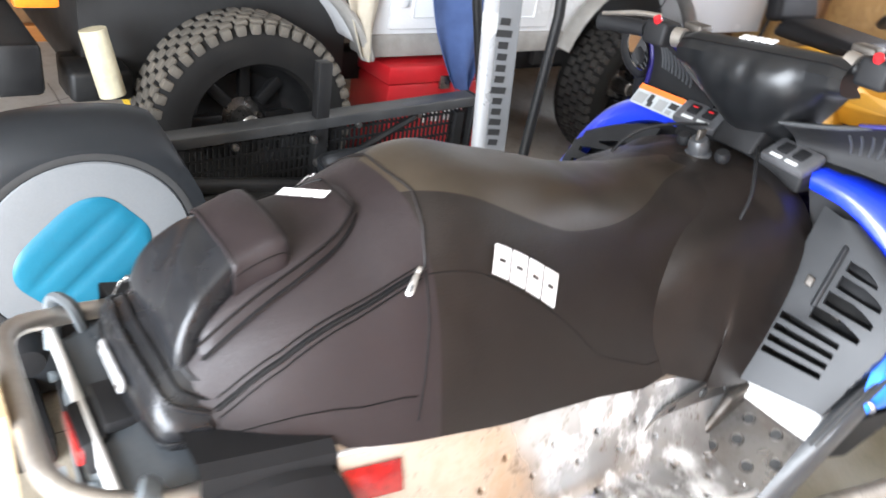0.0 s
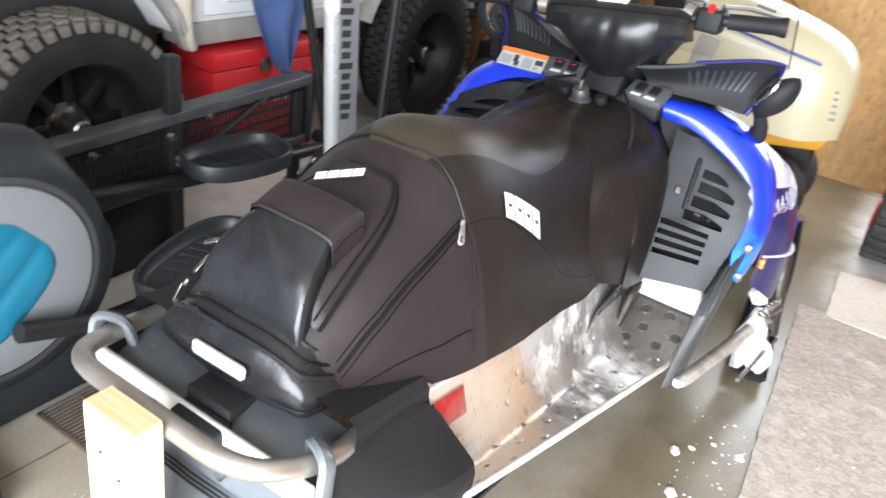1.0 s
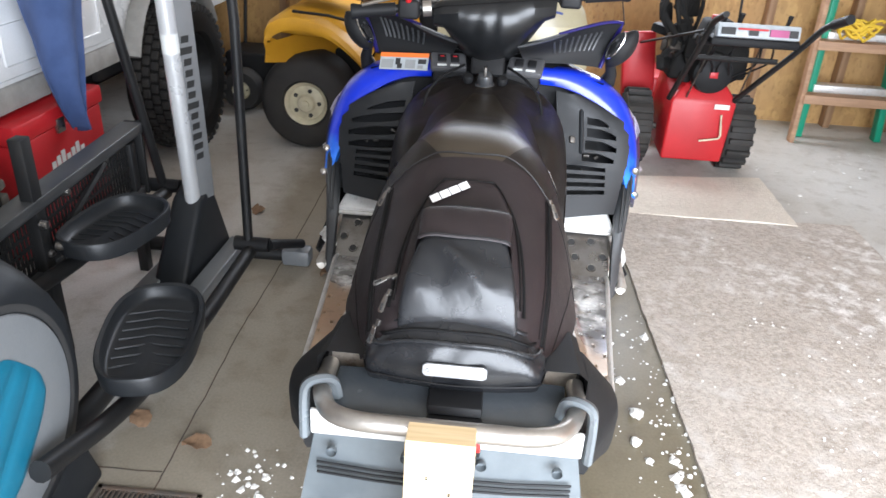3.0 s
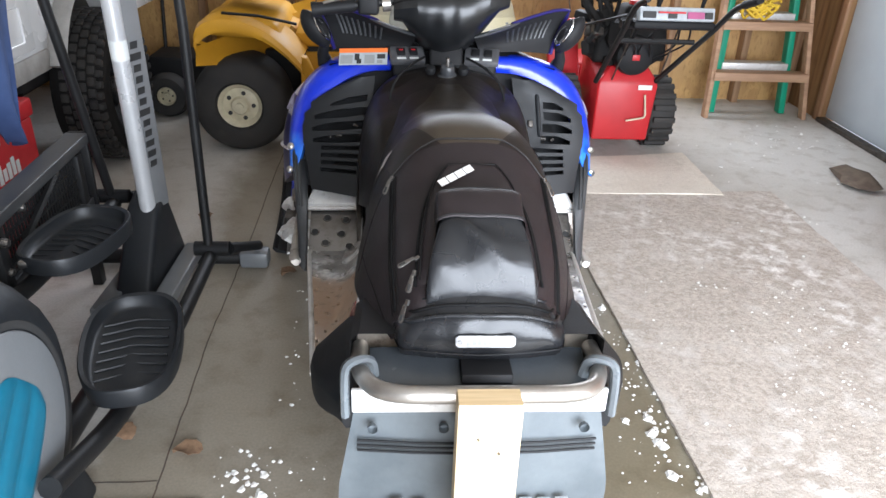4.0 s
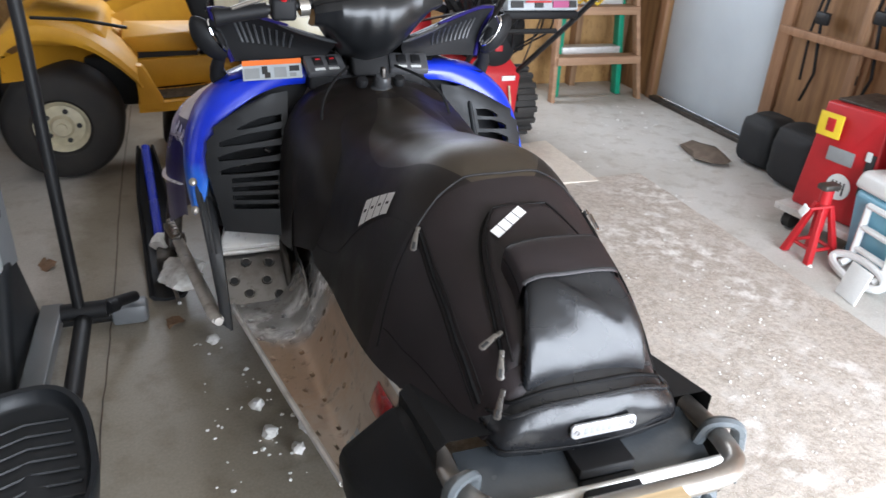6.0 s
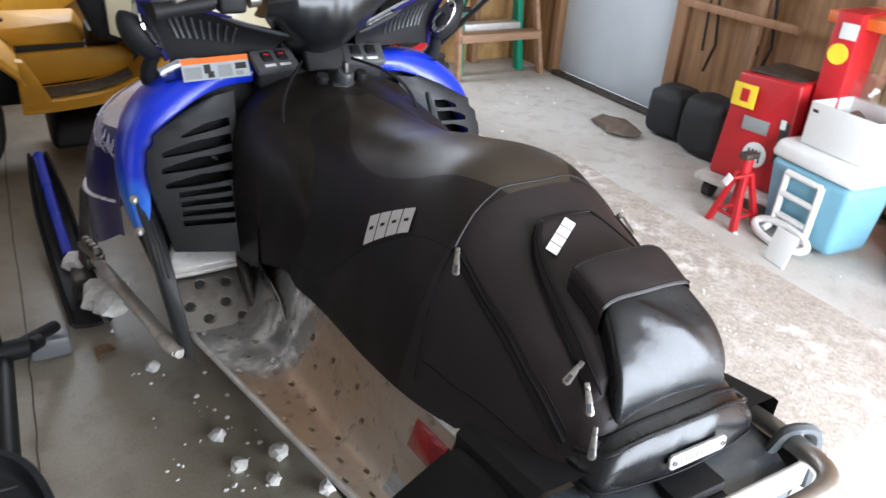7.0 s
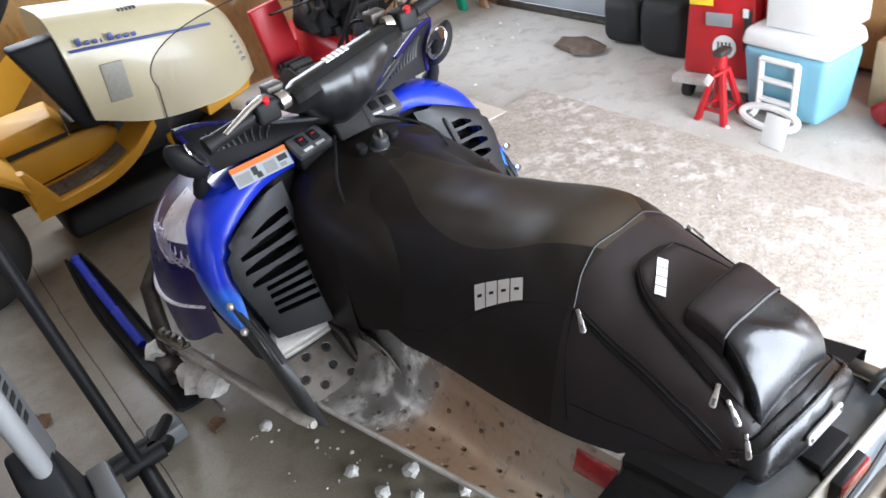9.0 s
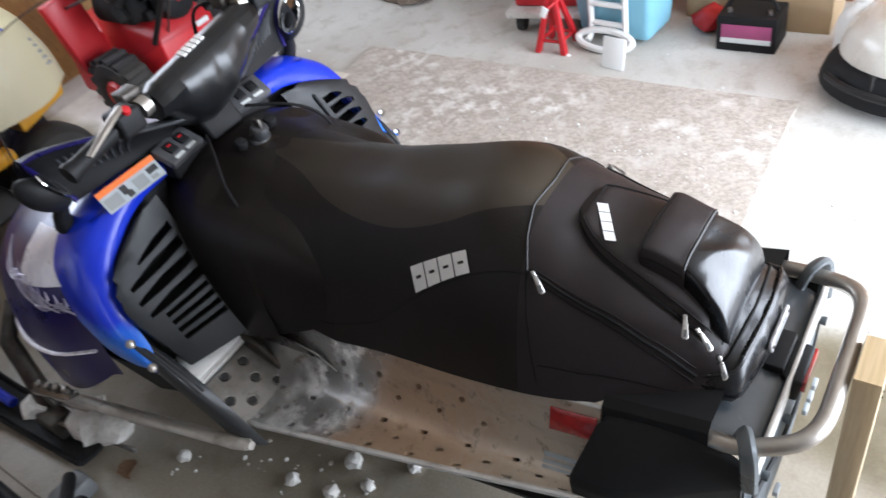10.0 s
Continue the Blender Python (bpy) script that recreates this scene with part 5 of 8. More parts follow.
# blue cowl arch behind the hood, from the dash round to the belly
OUT = [(0.155, 1.378, 0.912), (0.23, 1.392, 0.908), (0.30, 1.405, 0.893), (0.355, 1.405, 0.864), (0.405, 1.40, 0.82), (0.438, 1.39, 0.762), (0.455, 1.37, 0.70), (0.458, 1.335, 0.645), (0.454, 1.295, 0.605), (0.45, 1.262, 0.59)]
INN = [(0.155, 1.36, 0.872), (0.22, 1.362, 0.866), (0.275, 1.362, 0.846), (0.315, 1.36, 0.822), (0.358, 1.356, 0.79), (0.388, 1.348, 0.745), (0.404, 1.332, 0.695), (0.412, 1.302, 0.655), (0.420, 1.278, 0.625), (0.432, 1.258, 0.60)]


def arch_mesh(s):
    rows = []
    for o, i in zip(OUT, INN):
        o, i = Vector(o), Vector(i)
        mid = (o + i) / 2 + (Vector((o.x, 0, o.z)) - Vector((0.25, 0, 0.7))).normalized() * 0.012 + Vector((0, -0.012, 0))
        back = o + Vector((0.006, 0.09, -0.01))
        back2 = i + Vector((-0.004, 0.02, -0.006))
        rows.append([Vector((p.x * s, p.y, p.z)) for p in (back2, i, i * 0.6 + mid * 0.4 + Vector((0, -0.003, 0.002)), mid, o * 0.65 + mid * 0.35, o, o * 0.5 + back * 0.5 + Vector((0.004, 0, 0.004)), back)])
    fine = []
    for k in range(len(rows) - 1):
        for t in (0, 0.34, 0.67):
            fine.append([Vector([spline(range(len(rows)), [r[j][c] for r in rows], k + t) for c in range(3)]) for j in range(8)])
    fine.append(rows[-1])
    return loft(fine)


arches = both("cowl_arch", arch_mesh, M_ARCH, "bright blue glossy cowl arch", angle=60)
for s, ar in zip((-1, 1), arches):
    for y, z, x in ((1.295, 0.66, 0.447), (1.262, 0.60, 0.449)):
        part("bolt", lathe([(0, 0.006), (0.006, 0.005), (0.010, 0.002), (0.010, -0.004)], 14, axes((s * x, y - 0.008, z), (0, 0.5, 0.8), (s * 1.0, 0, 0))), M_TUBE, ar, "steel bolt")
    # grey side strap that runs down from the arch to the footrest
    OUTER = [(0.446, 1.322, 0.655), (0.444, 1.28, 0.632), (0.440, 1.245, 0.595), (0.431, 1.20, 0.51), (0.423, 1.15, 0.425), (0.418, 1.105, 0.355)]
    INNER = [(0.412, 1.30, 0.612), (0.404, 1.268, 0.586), (0.401, 1.235, 0.558), (0.398, 1.19, 0.50), (0.396, 1.135, 0.425), (0.396, 1.075, 0.358)]
    rows = []
    for (xo, yo, zo), (xi, yi, zi) in zip(OUTER, INNER):
        o, n = Vector((s * xo, yo, zo)), Vector((s * xi, yi, zi))
        rows.append([o + Vector((0, 0.07, -0.02)), o + Vector((0, 0.006, 0)), o + Vector((-s * 0.006, -0.003, 0.001)), o.lerp(n, 0.5) + Vector((0, -0.004, 0.003)), n, n + Vector((-s * 0.003, 0.012, -0.008))])
    strap = part("side_strap", thick(loft(rows), 0.006), M_GREYPL, sled, "dark grey plastic side strap", angle=50)
    for q in (0.35, 0.62):
        part("slot", tube(B(), [Vector((s * a[0], a[1], a[2])).lerp(Vector((s * b[0], b[1], b[2])), q) + Vector((0, -0.005, 0.004)) for a, b in list(zip(OUTER, INNER))[0:4]], 0.0032, 6), M_INK, strap)

# sticker on the left arch
m = axes((-0.303, 1.366, 0.876), (0.142, -0.022, 0.010), (0.02, 0.45, 0.62))
st = part("warning_label", prism([(0, 0), (0.142, 0), (0.142, 0.05), (0, 0.05)], 0.002, m @ Matrix.Translation((0, 0, 0.012))), M_LABEL, arches[0], "grey-white warning label with an orange band", True)
part("orange_band", prism([(0, 0.037), (0.142, 0.037), (0.142, 0.05), (0, 0.05)], 0.0006, m @ Matrix.Translation((0, 0, 0.0142))), M_ORANGE, st, "", True)
for x0, x1, y0, y1, mt in ((0.004, 0.040, 0.004, 0.030, M_GREYINK), (0.046, 0.060, 0.014, 0.034, M_INK), (0.052, 0.066, 0.004, 0.018, M_INK), (0.075, 0.105, 0.004, 0.030, M_GREYINK), (0.112, 0.136, 0.018, 0.032, M_INK), (0.112, 0.128, 0.004, 0.014, M_GREYINK)):
    part("print_bar", prism([(x0, y0), (x1, y0), (x1, y1), (x0, y1)], 0.0004, m @ Matrix.Translation((0, 0, 0.0142))), mt, st, "", True)
# dark shell that fills between the vents, the arch and the tank
both("cowl_shell", lambda s: loft([[Vector((s * p.x, p.y + 0.05, p.z)) for p in (Vector(i) + Vector((0.01, 0.0, 0.0)), Vector(i).lerp(Vector((0.27, 1.30, 0.68)), 0.35), Vector(i).lerp(Vector((0.22, 1.30, 0.66)), 0.9))] for i in [(0.12, 1.35, 0.875)] + INN + [(0.40, 1.255, 0.53), (0.25, 1.24, 0.52)]]), M_BLACKPL, "black inner shell")

# hood
HY = [1.42, 1.55, 1.70, 1.85, 2.00, 2.15, 2.28, 2.36]
HW = [0.468, 0.515, 0.52, 0.49, 0.43, 0.34, 0.21, 0.08]
HT = [0.885, 0.87, 0.835, 0.785, 0.72, 0.64, 0.56, 0.50]
HB = [0.52, 0.44, 0.38, 0.34, 0.31, 0.30, 0.32, 0.38]
rr = []
for i in range(25):
    y = 1.40 + 0.96 * i / 24
    w, t, b = spline(HY, HW, y), spline(HY, HT, y), spline(HY, HB, y)
    row = []
    for j in range(41):
        a = math.pi * j / 40
        c, sn = math.cos(a), math.sin(a)
        x = w * (1 if c > 0 else -1) * abs(c) ** 0.55
        z = b + (t - b) * abs(sn) ** 0.62
        row.append((x, y, z))
    rr.append(row)
hood = part("hood", loft(rr), M_NAVY, sled, "dark violet metallic hood with pale graphics", angle=70)
for s in (-1, 1):
    # pale flank graphics: slanted strokes, and the stripe along the lower edge
    def flank(y, z, off=0.004):
        w, t, b = spline(HY, HW, y), spline(HY, HT, y), spline(HY, HB, y)
        sn = max(0.0, min(0.999, (z - b) / (t - b))) ** (1 / 0.62)
        return Vector((s * (w * math.sqrt(1 - sn * sn) ** 0.55 + off), y, z))
    for k in range(7):
        ph, amp = 0.9 * k, 0.010 + 0.004 * (k % 3)
        pts = []
        for i in range(26):
            t = i / 25
            y = 1.425 + 0.012 * k + 0.27 * t
            pts.append(flank(y + 0.010 * math.sin(9 * t + ph), 0.700 + 0.004 * k + amp * math.sin(8.5 * t + ph) + 0.045 * t - 0.02 * t * t))
        part("graphic_swirl", tube(B(), pts, [0.001] + [0.0022 + 0.0012 * math.sin(i * 0.8 + ph) for i in range(24)] + [0.001], 6, flat=0.45), M_SCRIPT, hood)
    for k in range(9):
        y = 1.43 + 0.028 * k
        zt = 0.735 + 0.12 * (y - 1.43)
        part("graphic_stroke", tube(B(), [flank(y, zt), flank(y - 0.008, zt - 0.016), flank(y + 0.008, zt - 0.034)], [0.0012, 0.0034, 0.0012], 6, flat=0.4), M_SCRIPT, hood)
    part("lower_stripe", tube(B(), [flank(y, 0.60 - 0.21 * (y - 1.42), 0.003) for y in [1.43 + 0.045 * k for k in range(12)]], 0.007, 8, flat=0.35), M_SILVERGFX, hood, "white stripe along the lower edge")
    part("side_light_patch", thick(loft([[flank(y, 0.765 + 0.085 * q - 0.16 * (y - 1.44), 0.004) for q in (0, 0.33, 0.66, 1)] for y in (1.43, 1.47, 1.51, 1.55, 1.59, 1.63)]), 0.003), M_SILVERGFX, hood, "silver hood decal")

part("side_marker", boxed((0.470, 1.425, 0.565), (0.482, 1.465, 0.590), 0.004), M_AMBER, hood, "amber side marker")

# dash, switches, key
part("dash", hull([(-0.15, 1.33, 0.90), (0.15, 1.33, 0.90), (-0.15, 1.45, 0.945), (0.15, 1.45, 0.945), (-0.15, 1.45, 0.86), (0.15, 1.45, 0.86), (-0.15, 1.33, 0.86), (0.15, 1.33, 0.86)], 0.008), M_BLACKPL, sled, "black dash panel")
for s in (-1, 1):
    m = Matrix.Translation((s * 0.108, 1.347, 0.922)) @ Euler((radians(28), 0, radians(-8 * s))).to_matrix().to_4x4()
    sw = boxed((-0.050, -0.034, -0.014), (0.050, 0.030, 0.006), 0.006)
    sw.transform(m)
    sw = part("switch_panel", sw, M_SWITCH, sled, "grey switch panel")
    for k, x in enumerate((-0.018, 0.018)):
        b = boxed((x - 0.012, -0.012, 0.004), (x + 0.012, 0.016, 0.011), 0.003)
        b.transform(m)
        part("button", b, M_BLACKPL, sw)
        if s < 0:
            b = boxed((x - 0.006, 0.004, 0.010), (x + 0.006, 0.009, 0.0120), 0.001)
            b.transform(m)
            part("button_mark", b, M_RED, sw, "red button mark")
        b = boxed((x - 0.014, -0.028, 0.0055), (x + 0.012, -0.020, 0.0068))
        b.transform(m)
        part("print_bar", b, M_STICKER, sw)
key = part("key_switch", lathe([(0, 0.028), (0.016, 0.026), (0.02, 0.018), (0.02, 0.0), (0.026, -0.006)], 20, pose(0.0, 1.20, 0.905, 20)), M_GREYPL, sled, "grey key switch")
part("key", boxed((-0.004, 1.182, 0.925), (0.004, 1.202, 0.948), 0.002), M_DARKSTEEL, key)
for x in (-0.045, 0.045):
    part("knob", lathe([(0, 0.02), (0.012, 0.018), (0.015, 0.01), (0.013, 0)], 16, pose(x, 1.215, 0.902, 20)), M_BLACKPL, sled, "black dash knob")

# dash shelf on both sides, over the hood's rear edge
for q in (-1, 1):
    rows = []
    for k in range(9):
        t = k / 8
        x = 0.135 + 0.20 * t
        rows.append([Vector((q * x, y, z + 0.022 * math.cos(t * 1.45) - 0.022)) for y, z in ((1.385, 0.900), (1.40, 0.920 - 0.03 * t), (1.47, 0.930 - 0.04 * t), (1.55, 0.930 - 0.05 * t), (1.60, 0.90 - 0.05 * t), (1.61, 0.84))])
    part("dash_shelf", loft(rows), M_BLACKPL, sled, "black dash shelf beside the bar", angle=70)

# handlebar
BL, BR = Vector((-0.365, 1.262, 1.052)), Vector((0.358, 1.322, 1.134))
ax = (BR - BL).normalized()
mid = Vector((0.012, 1.288, 1.074))


def along(t, dy=0.0, dz=0.0):
    return BL.lerp(BR, t) + Vector((0, dy, dz))


part("handlebar", tube(B(), [BL, along(0.3), along(0.7), BR], 0.011, 10), M_BLACKMET, sled, "black handlebar")
both("grip", lambda s: tube(B(), [along(0.0), along(0.01), along(0.03), along(0.16)] if s < 0 else [along(0.84), along(0.97), along(0.99), along(1.0)], [0.020, 0.021, 0.0175, 0.0165] if s < 0 else [0.0165, 0.0175, 0.021, 0.020], 12), M_BLACKPL, "black rubber grip")
lever_l = [(-0.215, 1.262, 1.100), (-0.25, 1.245, 1.098), (-0.33, 1.221, 1.077)]
lever_r = [(0.22, 1.33, 1.145), (0.27, 1.36, 1.15), (0.345, 1.355, 1.145)]
both("lever", lambda s: tube(B(), rounded_path(lever_l if s < 0 else lever_r, 0.02), [0.010] * 6 + [0.007], 8, flat=0.55), M_TUBE, "bright brake lever")
for s in (-1, 1):
    c = along(0.21 if s < 0 else 0.79)
    blk = part("switch_block", hull([c + Vector((x, y, z)) for x in (-0.028, 0.028) for y in (-0.026, 0.03) for z in (-0.026, 0.024)], 0.009), M_BLACKPL, sled, "black handlebar switch block")
    part("clamp", tube(B(), [c + Vector((-s * 0.036, 0.0, 0)), c + Vector((-s * 0.058, 0.002, 0.002))], 0.02, 12), M_TUBE, blk, "bright clamp")
    part("reservoir", hull([c + Vector((-s * 0.05 + x, 0.045 + y, 0.012 + z)) for x in (-0.022, 0.022) for y in (-0.02, 0.02) for z in (-0.018, 0.018)], 0.005), M_DARKSTEEL, blk, "steel lever housing")
    part("button", lathe([(0, 0.012), (0.008, 0.010), (0.009, 0.0)], 12, pose(c.x, c.y - 0.02, c.z + 0.022, 40)), M_RED, blk)
    part("cable", tube(B(), rounded_path([c + Vector((-s * 0.04, 0.05, 0)), c + Vector((-s * 0.09, 0.12, 0.01)), Vector((s * 0.09, 1.42, 1.0)), Vector((s * 0.06, 1.44, 0.93))], 0.06, 5), 0.0045, 6), M_BLACKPL, blk)
# padded cover: a squared roll on the bar, bulging and tapering down to the post
BACK = [(1.262, 1.098), (1.249, 1.080), (1.244, 1.055), (1.248, 1.025), (1.262, 0.992), (1.290, 0.958), (1.335, 0.928), (1.385, 0.905)]
FRONT = [(1.425, 0.905), (1.415, 0.945), (1.392, 0.985), (1.372, 1.025), (1.352, 1.065), (1.335, 1.092)]
CROWN = [(1.318, 1.106), (1.290, 1.1115), (1.272, 1.107)]
rr = []
for i in range(53):
    x = -0.158 + 0.316 * i / 52
    f = max(0.20, 1 - (abs(x) / 0.150) ** 1.9)
    e = min(1.0, 0.80 + 9 * (0.158 - abs(x)))
    ring = []
    for k, (y, z) in enumerate(BACK + FRONT + CROWN):
        if z < 1.06:
            y, z = 1.29 + (y - 1.29) * (0.55 + 0.45 * f), 1.06 - (1.06 - z) * f
        y, z = 1.29 + (y - 1.29) * e, 1.07 + (z - 1.07) * e
        p = Vector((x + 0.012, y + 0.083 * x, z + 0.113 * x))
        if k < 8:
            d = 1.10 - z
            fold = noise.noise(Vector((x * 30 + d * 4, d * 9, 2))) * 0.6 + noise.noise(Vector((x * 17 - d * 20, d * 14, 7))) * 0.5
            p += Vector((0, -0.85, 0.2)) * 0.019 * fold * min(1, d * 14)
        ring.append(p)
    rr.append(ring)
bar_pad = part("bar_pad", loft(rr, True, True), M_PADVINYL, sled, "shiny padded black vinyl handlebar cover", angle=50)
part("pad_seam", tube(B(), [r[0] + Vector((0, -0.001, 0.0005)) for r in rr], 0.0014, 6), M_PIPING, bar_pad)
for k in range(5):
    x = -0.034 + k * 0.0138
    m = axes((x, 1.278 + 0.083 * x, 1.1096 + 0.113 * x), ax, (0, 0.97, 0.22))
    part("mark_block", prism([(-0.0052, 0), (0.0052, 0), (0.0052, 0.02), (-0.0052, 0.02)], 0.003, m), M_LOGO, bar_pad, "", True)
part("steering_post", tube(B(), [(0, 1.44, 0.86), (0.005, 1.40, 0.945)], 0.04, 12), M_BLACKPL, sled)
part("post_clamp", hull([(x, y, z) for x in (-0.045, 0.05) for y, z in ((1.30, 0.90), (1.33, 0.955), (1.40, 0.94), (1.40, 0.89))], 0.008), M_BLACKPL, sled, "black post clamp")

# wind deflectors, screen, mirrors
for s in (-1, 1):
    KX = [0, 1, 2, 3, 4]
    TOP = [(0.078, 1.302, 0.982), (0.15, 1.335, 0.997), (0.235, 1.372, 1.020), (0.315, 1.405, 1.038), (0.366, 1.424, 1.040)]
    LOW = [(0.105, 1.362, 0.925), (0.17, 1.385, 0.926), (0.225, 1.398, 0.925), (0.275, 1.41, 0.921), (0.318, 1.424, 0.915)]

    def wing(k, q, lift=0.0):
        a = Vector([spline(KX, [p[c] for p in TOP], k) for c in range(3)])
        b = Vector([spline(KX, [p[c] for p in LOW], k) for c in range(3)])
        p = b.lerp(a, q) + Vector((0, 0.022 * math.sin(q * 3.14) - lift, lift * 0.4))
        return Vector((s * p.x, p.y, p.z))
    rows = []
    for i in range(25):
        k = i / 6
        row = [wing(k, q / 8) for q in range(9)]
        e = row[-1]
        row += [e + Vector((0, 0.014, 0.004)), e + Vector((-s * 0.002, 0.06, -0.008)), e + Vector((-s * 0.012, 0.12, -0.045)), e + Vector((-s * 0.02, 0.15, -0.12))]
        rows.append(row)
    w = part("wind_deflector", loft(rows), M_BLACKPL, sled, "black ribbed wind deflector", angle=50)
    for i in range(9):
        k = 1.35 + 0.22 * i
        part("rib", tube(B(), [wing(k, q, 0.002) for q in (0.34, 0.5, 0.66, 0.8)], 0.0028, 6), M_GREYPL, w)
    part("inner_lip", tube(B(), [wing(k / 4, 1.0, 0.0) for k in range(0, 8)], [0.004] + [0.0085] * 5 + [0.007, 0.003], 8, flat=0.6), M_GREYPL, w, "grey upper lip")
    part("edge_trim", tube(B(), [wing(k / 4, 1.0) + Vector((0, 0.008, 0.002)) for k in range(6, 17)] + [wing(4, q) + Vector((s * 0.004, 0, 0)) for q in (0.85, 0.6, 0.35, 0.0)], 0.0062, 8), M_NAVY, w, "violet edge trim")
    # mirror: a tapered dark pod with a tilted glass
    base, tip = Vector((s * 0.345, 1.425, 0.925)), Vector((s * 0.402, 1.398, 1.030))
    d = (tip - base).normalized()
    ma = axes(base, d, (s * 0.5, 0.8, -0.2))
    rows = []
    for k in range(15):
        t = k / 14
        r = 0.037 * math.sin(math.pi * min(1, t * 0.93 + 0.06)) ** 0.6
        rows.append([Vector((0.12 * t, r * 1.0 * math.cos(b) + 0.012 * t, r * 0.85 * math.sin(b))) for b in [2 * math.pi * q / 20 for q in range(20)]])
    bm = loft(rows, True, True)
    bm.transform(ma)
    mir = part("mirror", bm, M_BLACKPL, sled, "black mirror pod", angle=80)
    gc = base.lerp(tip, 0.52) + Vector((-s * 0.024, -0.014, 0.006))
    gm = axes(gc, d, Vector((s * 0.45, -0.85, 0.0)))
    if (gm.to_3x3() @ Vector((0, 0, 1))).x * s > 0:
        gm = gm @ Matrix.Rotation(math.pi, 4, "X")
    part("mirror_glass", lathe([(0, 0.0), (0.95, 0.0), (1.0, -0.08)], 28, gm @ Matrix.Diagonal((0.046, 0.023, 0.03, 1))), M_MIRROR, mir, "mirror glass")
    part("mirror_arm", tube(B(), [(s * 0.35, 1.43, 0.93), (s * 0.36, 1.45, 0.895), (s * 0.355, 1.47, 0.865)], [0.014, 0.017, 0.024], 10), M_BLACKPL, mir)
rows = []
for i in range(25):
    a = math.pi * i / 24
    rows.append([Vector(((0.375 - 0.02 * q) * math.cos(a), 1.44 + (0.30 - 0.05 * q) * math.sin(a) + 0.03 * q, 1.035 - 0.075 * math.sin(a) + q * (0.10 + 0.13 * math.sin(a)))) for q in (0, 0.25, 0.5, 0.75, 1.0)])
screen = part("windscreen", loft(rows), M_GLASS, sled, "smoke-tinted curved windscreen")
screen.visible_shadow = False
part("screen_edge", tube(B(), rows[0] + [r[4] for r in rows[1:-1]] + rows[-1][::-1], 0.0016, 6), M_BLACKPL, screen)

# front suspension: radius rods, spindles, skis
for s in (-1, 1):
    rod = part("radius_rod", tube(B(), [(s * 0.425, 1.105, 0.372), (s * 0.432, 1.14, 0.366), (s * 0.525, 2.02, 0.165)], [0.015, 0.018, 0.019], 10, flat=0.6), M_ROD, sled, "bright radius rod")
    part("rod_end", tube(B(), [(s * 0.424, 1.095, 0.374), (s * 0.428, 1.13, 0.367)], [0.010, 0.014], 10), M_ROD, rod)
    part("lower_rod", tube(B(), [(s * 0.445, 1.45, 0.235), (s * 0.53, 2.05, 0.115)], 0.012, 8), M_ROD, rod)
    sp = part("spindle", tube(B(), [(s * 0.545, 2.02, 0.10), (s * 0.50, 2.06, 0.36), (s * 0.42, 2.08, 0.44)], [0.03, 0.026, 0.02], 10), M_DARKSTEEL, sled, "oily steel ski spindle")
    part("saddle", boxed((s * (0.56 if s < 0 else 0.52) - 0.035, 1.93, 0.05), (s * (0.56 if s < 0 else 0.52) + 0.035, 2.12, 0.13), 0.012), M_DARKSTEEL, sp)
    part("bracket", hull([(s * 0.50, 1.78, 0.285), (s * 0.535, 1.78, 0.27), (s * 0.50, 1.78, 0.262), (s * 0.525, 1.98, 0.25), (s * 0.56, 1.98, 0.235), (s * 0.525, 1.98, 0.225), (s * 0.56, 1.98, 0.215)], 0.004), M_ZIP, sp, "bright steel bracket")
    for q in range(4):
        part("nut", lathe([(0, 0.012), (0.006, 0.012), (0.011, 0.009), (0.012, -0.008)], 6, pose(s * (0.518 + 0.006 * q), 1.80 + 0.05 * q, 0.288 - 0.012 * q, 0, 0, 20 * q)), M_ZIP, sp)
    part("tie_bar", tube(B(), [(s * 0.575, 1.99, 0.105), (s * 0.525, 1.58, 0.150)], 0.006, 8), M_ZIP, sp, "thin bright tie bar")
    part("joint", lathe([(0, 0.03), (0.028, 0.025), (0.03, -0.025), (0, -0.03)], 14, pose(s * 0.52, 1.97, 0.17, 0, 90, 0)), M_DARKSTEEL, sp)
    rows = []
    for i in range(17):
        t = i / 16
        y = 1.82 + 0.85 * t
        z = 0.022 + 0.235 * max(0, (t - 0.38) / 0.62) ** 1.9
        w = 0.062 * (1 - 0.45 * max(0, (t - 0.7) / 0.3) ** 2)
        cx = s * (0.565 + 0.055 * t) if s < 0 else 0.535 - 0.075 * t
        rows.append([(cx - w, y, z + 0.022), (cx - w * 0.8, y, z + 0.006), (cx - 0.012, y, z), (cx + 0.012, y, z), (cx + w * 0.8, y, z + 0.006), (cx + w, y, z + 0.022)])
    ski = part("ski", thick(loft(rows), 0.012), M_BLACKPL, sled, "black ski with a blue loop")
    part("ski_loop", tube(B(), [((s * (0.565 + 0.055 * t)) if s < 0 else 0.535 - 0.075 * t, 1.82 + 0.85 * t, 0.065 + 0.235 * max(0, (t - 0.38) / 0.62) ** 1.6) for t in (0.46, 0.6, 0.72, 0.85, 0.97)], 0.017, 8), M_BLUE, ski, "blue ski loop")
    part("keel", tube(B(), [(s * (0.57 if s < 0 else 0.53), 1.86, 0.012), (s * (0.585 if s < 0 else 0.515), 2.05, 0.012)], 0.011, 6), M_DARKSTEEL, ski)
belly = []
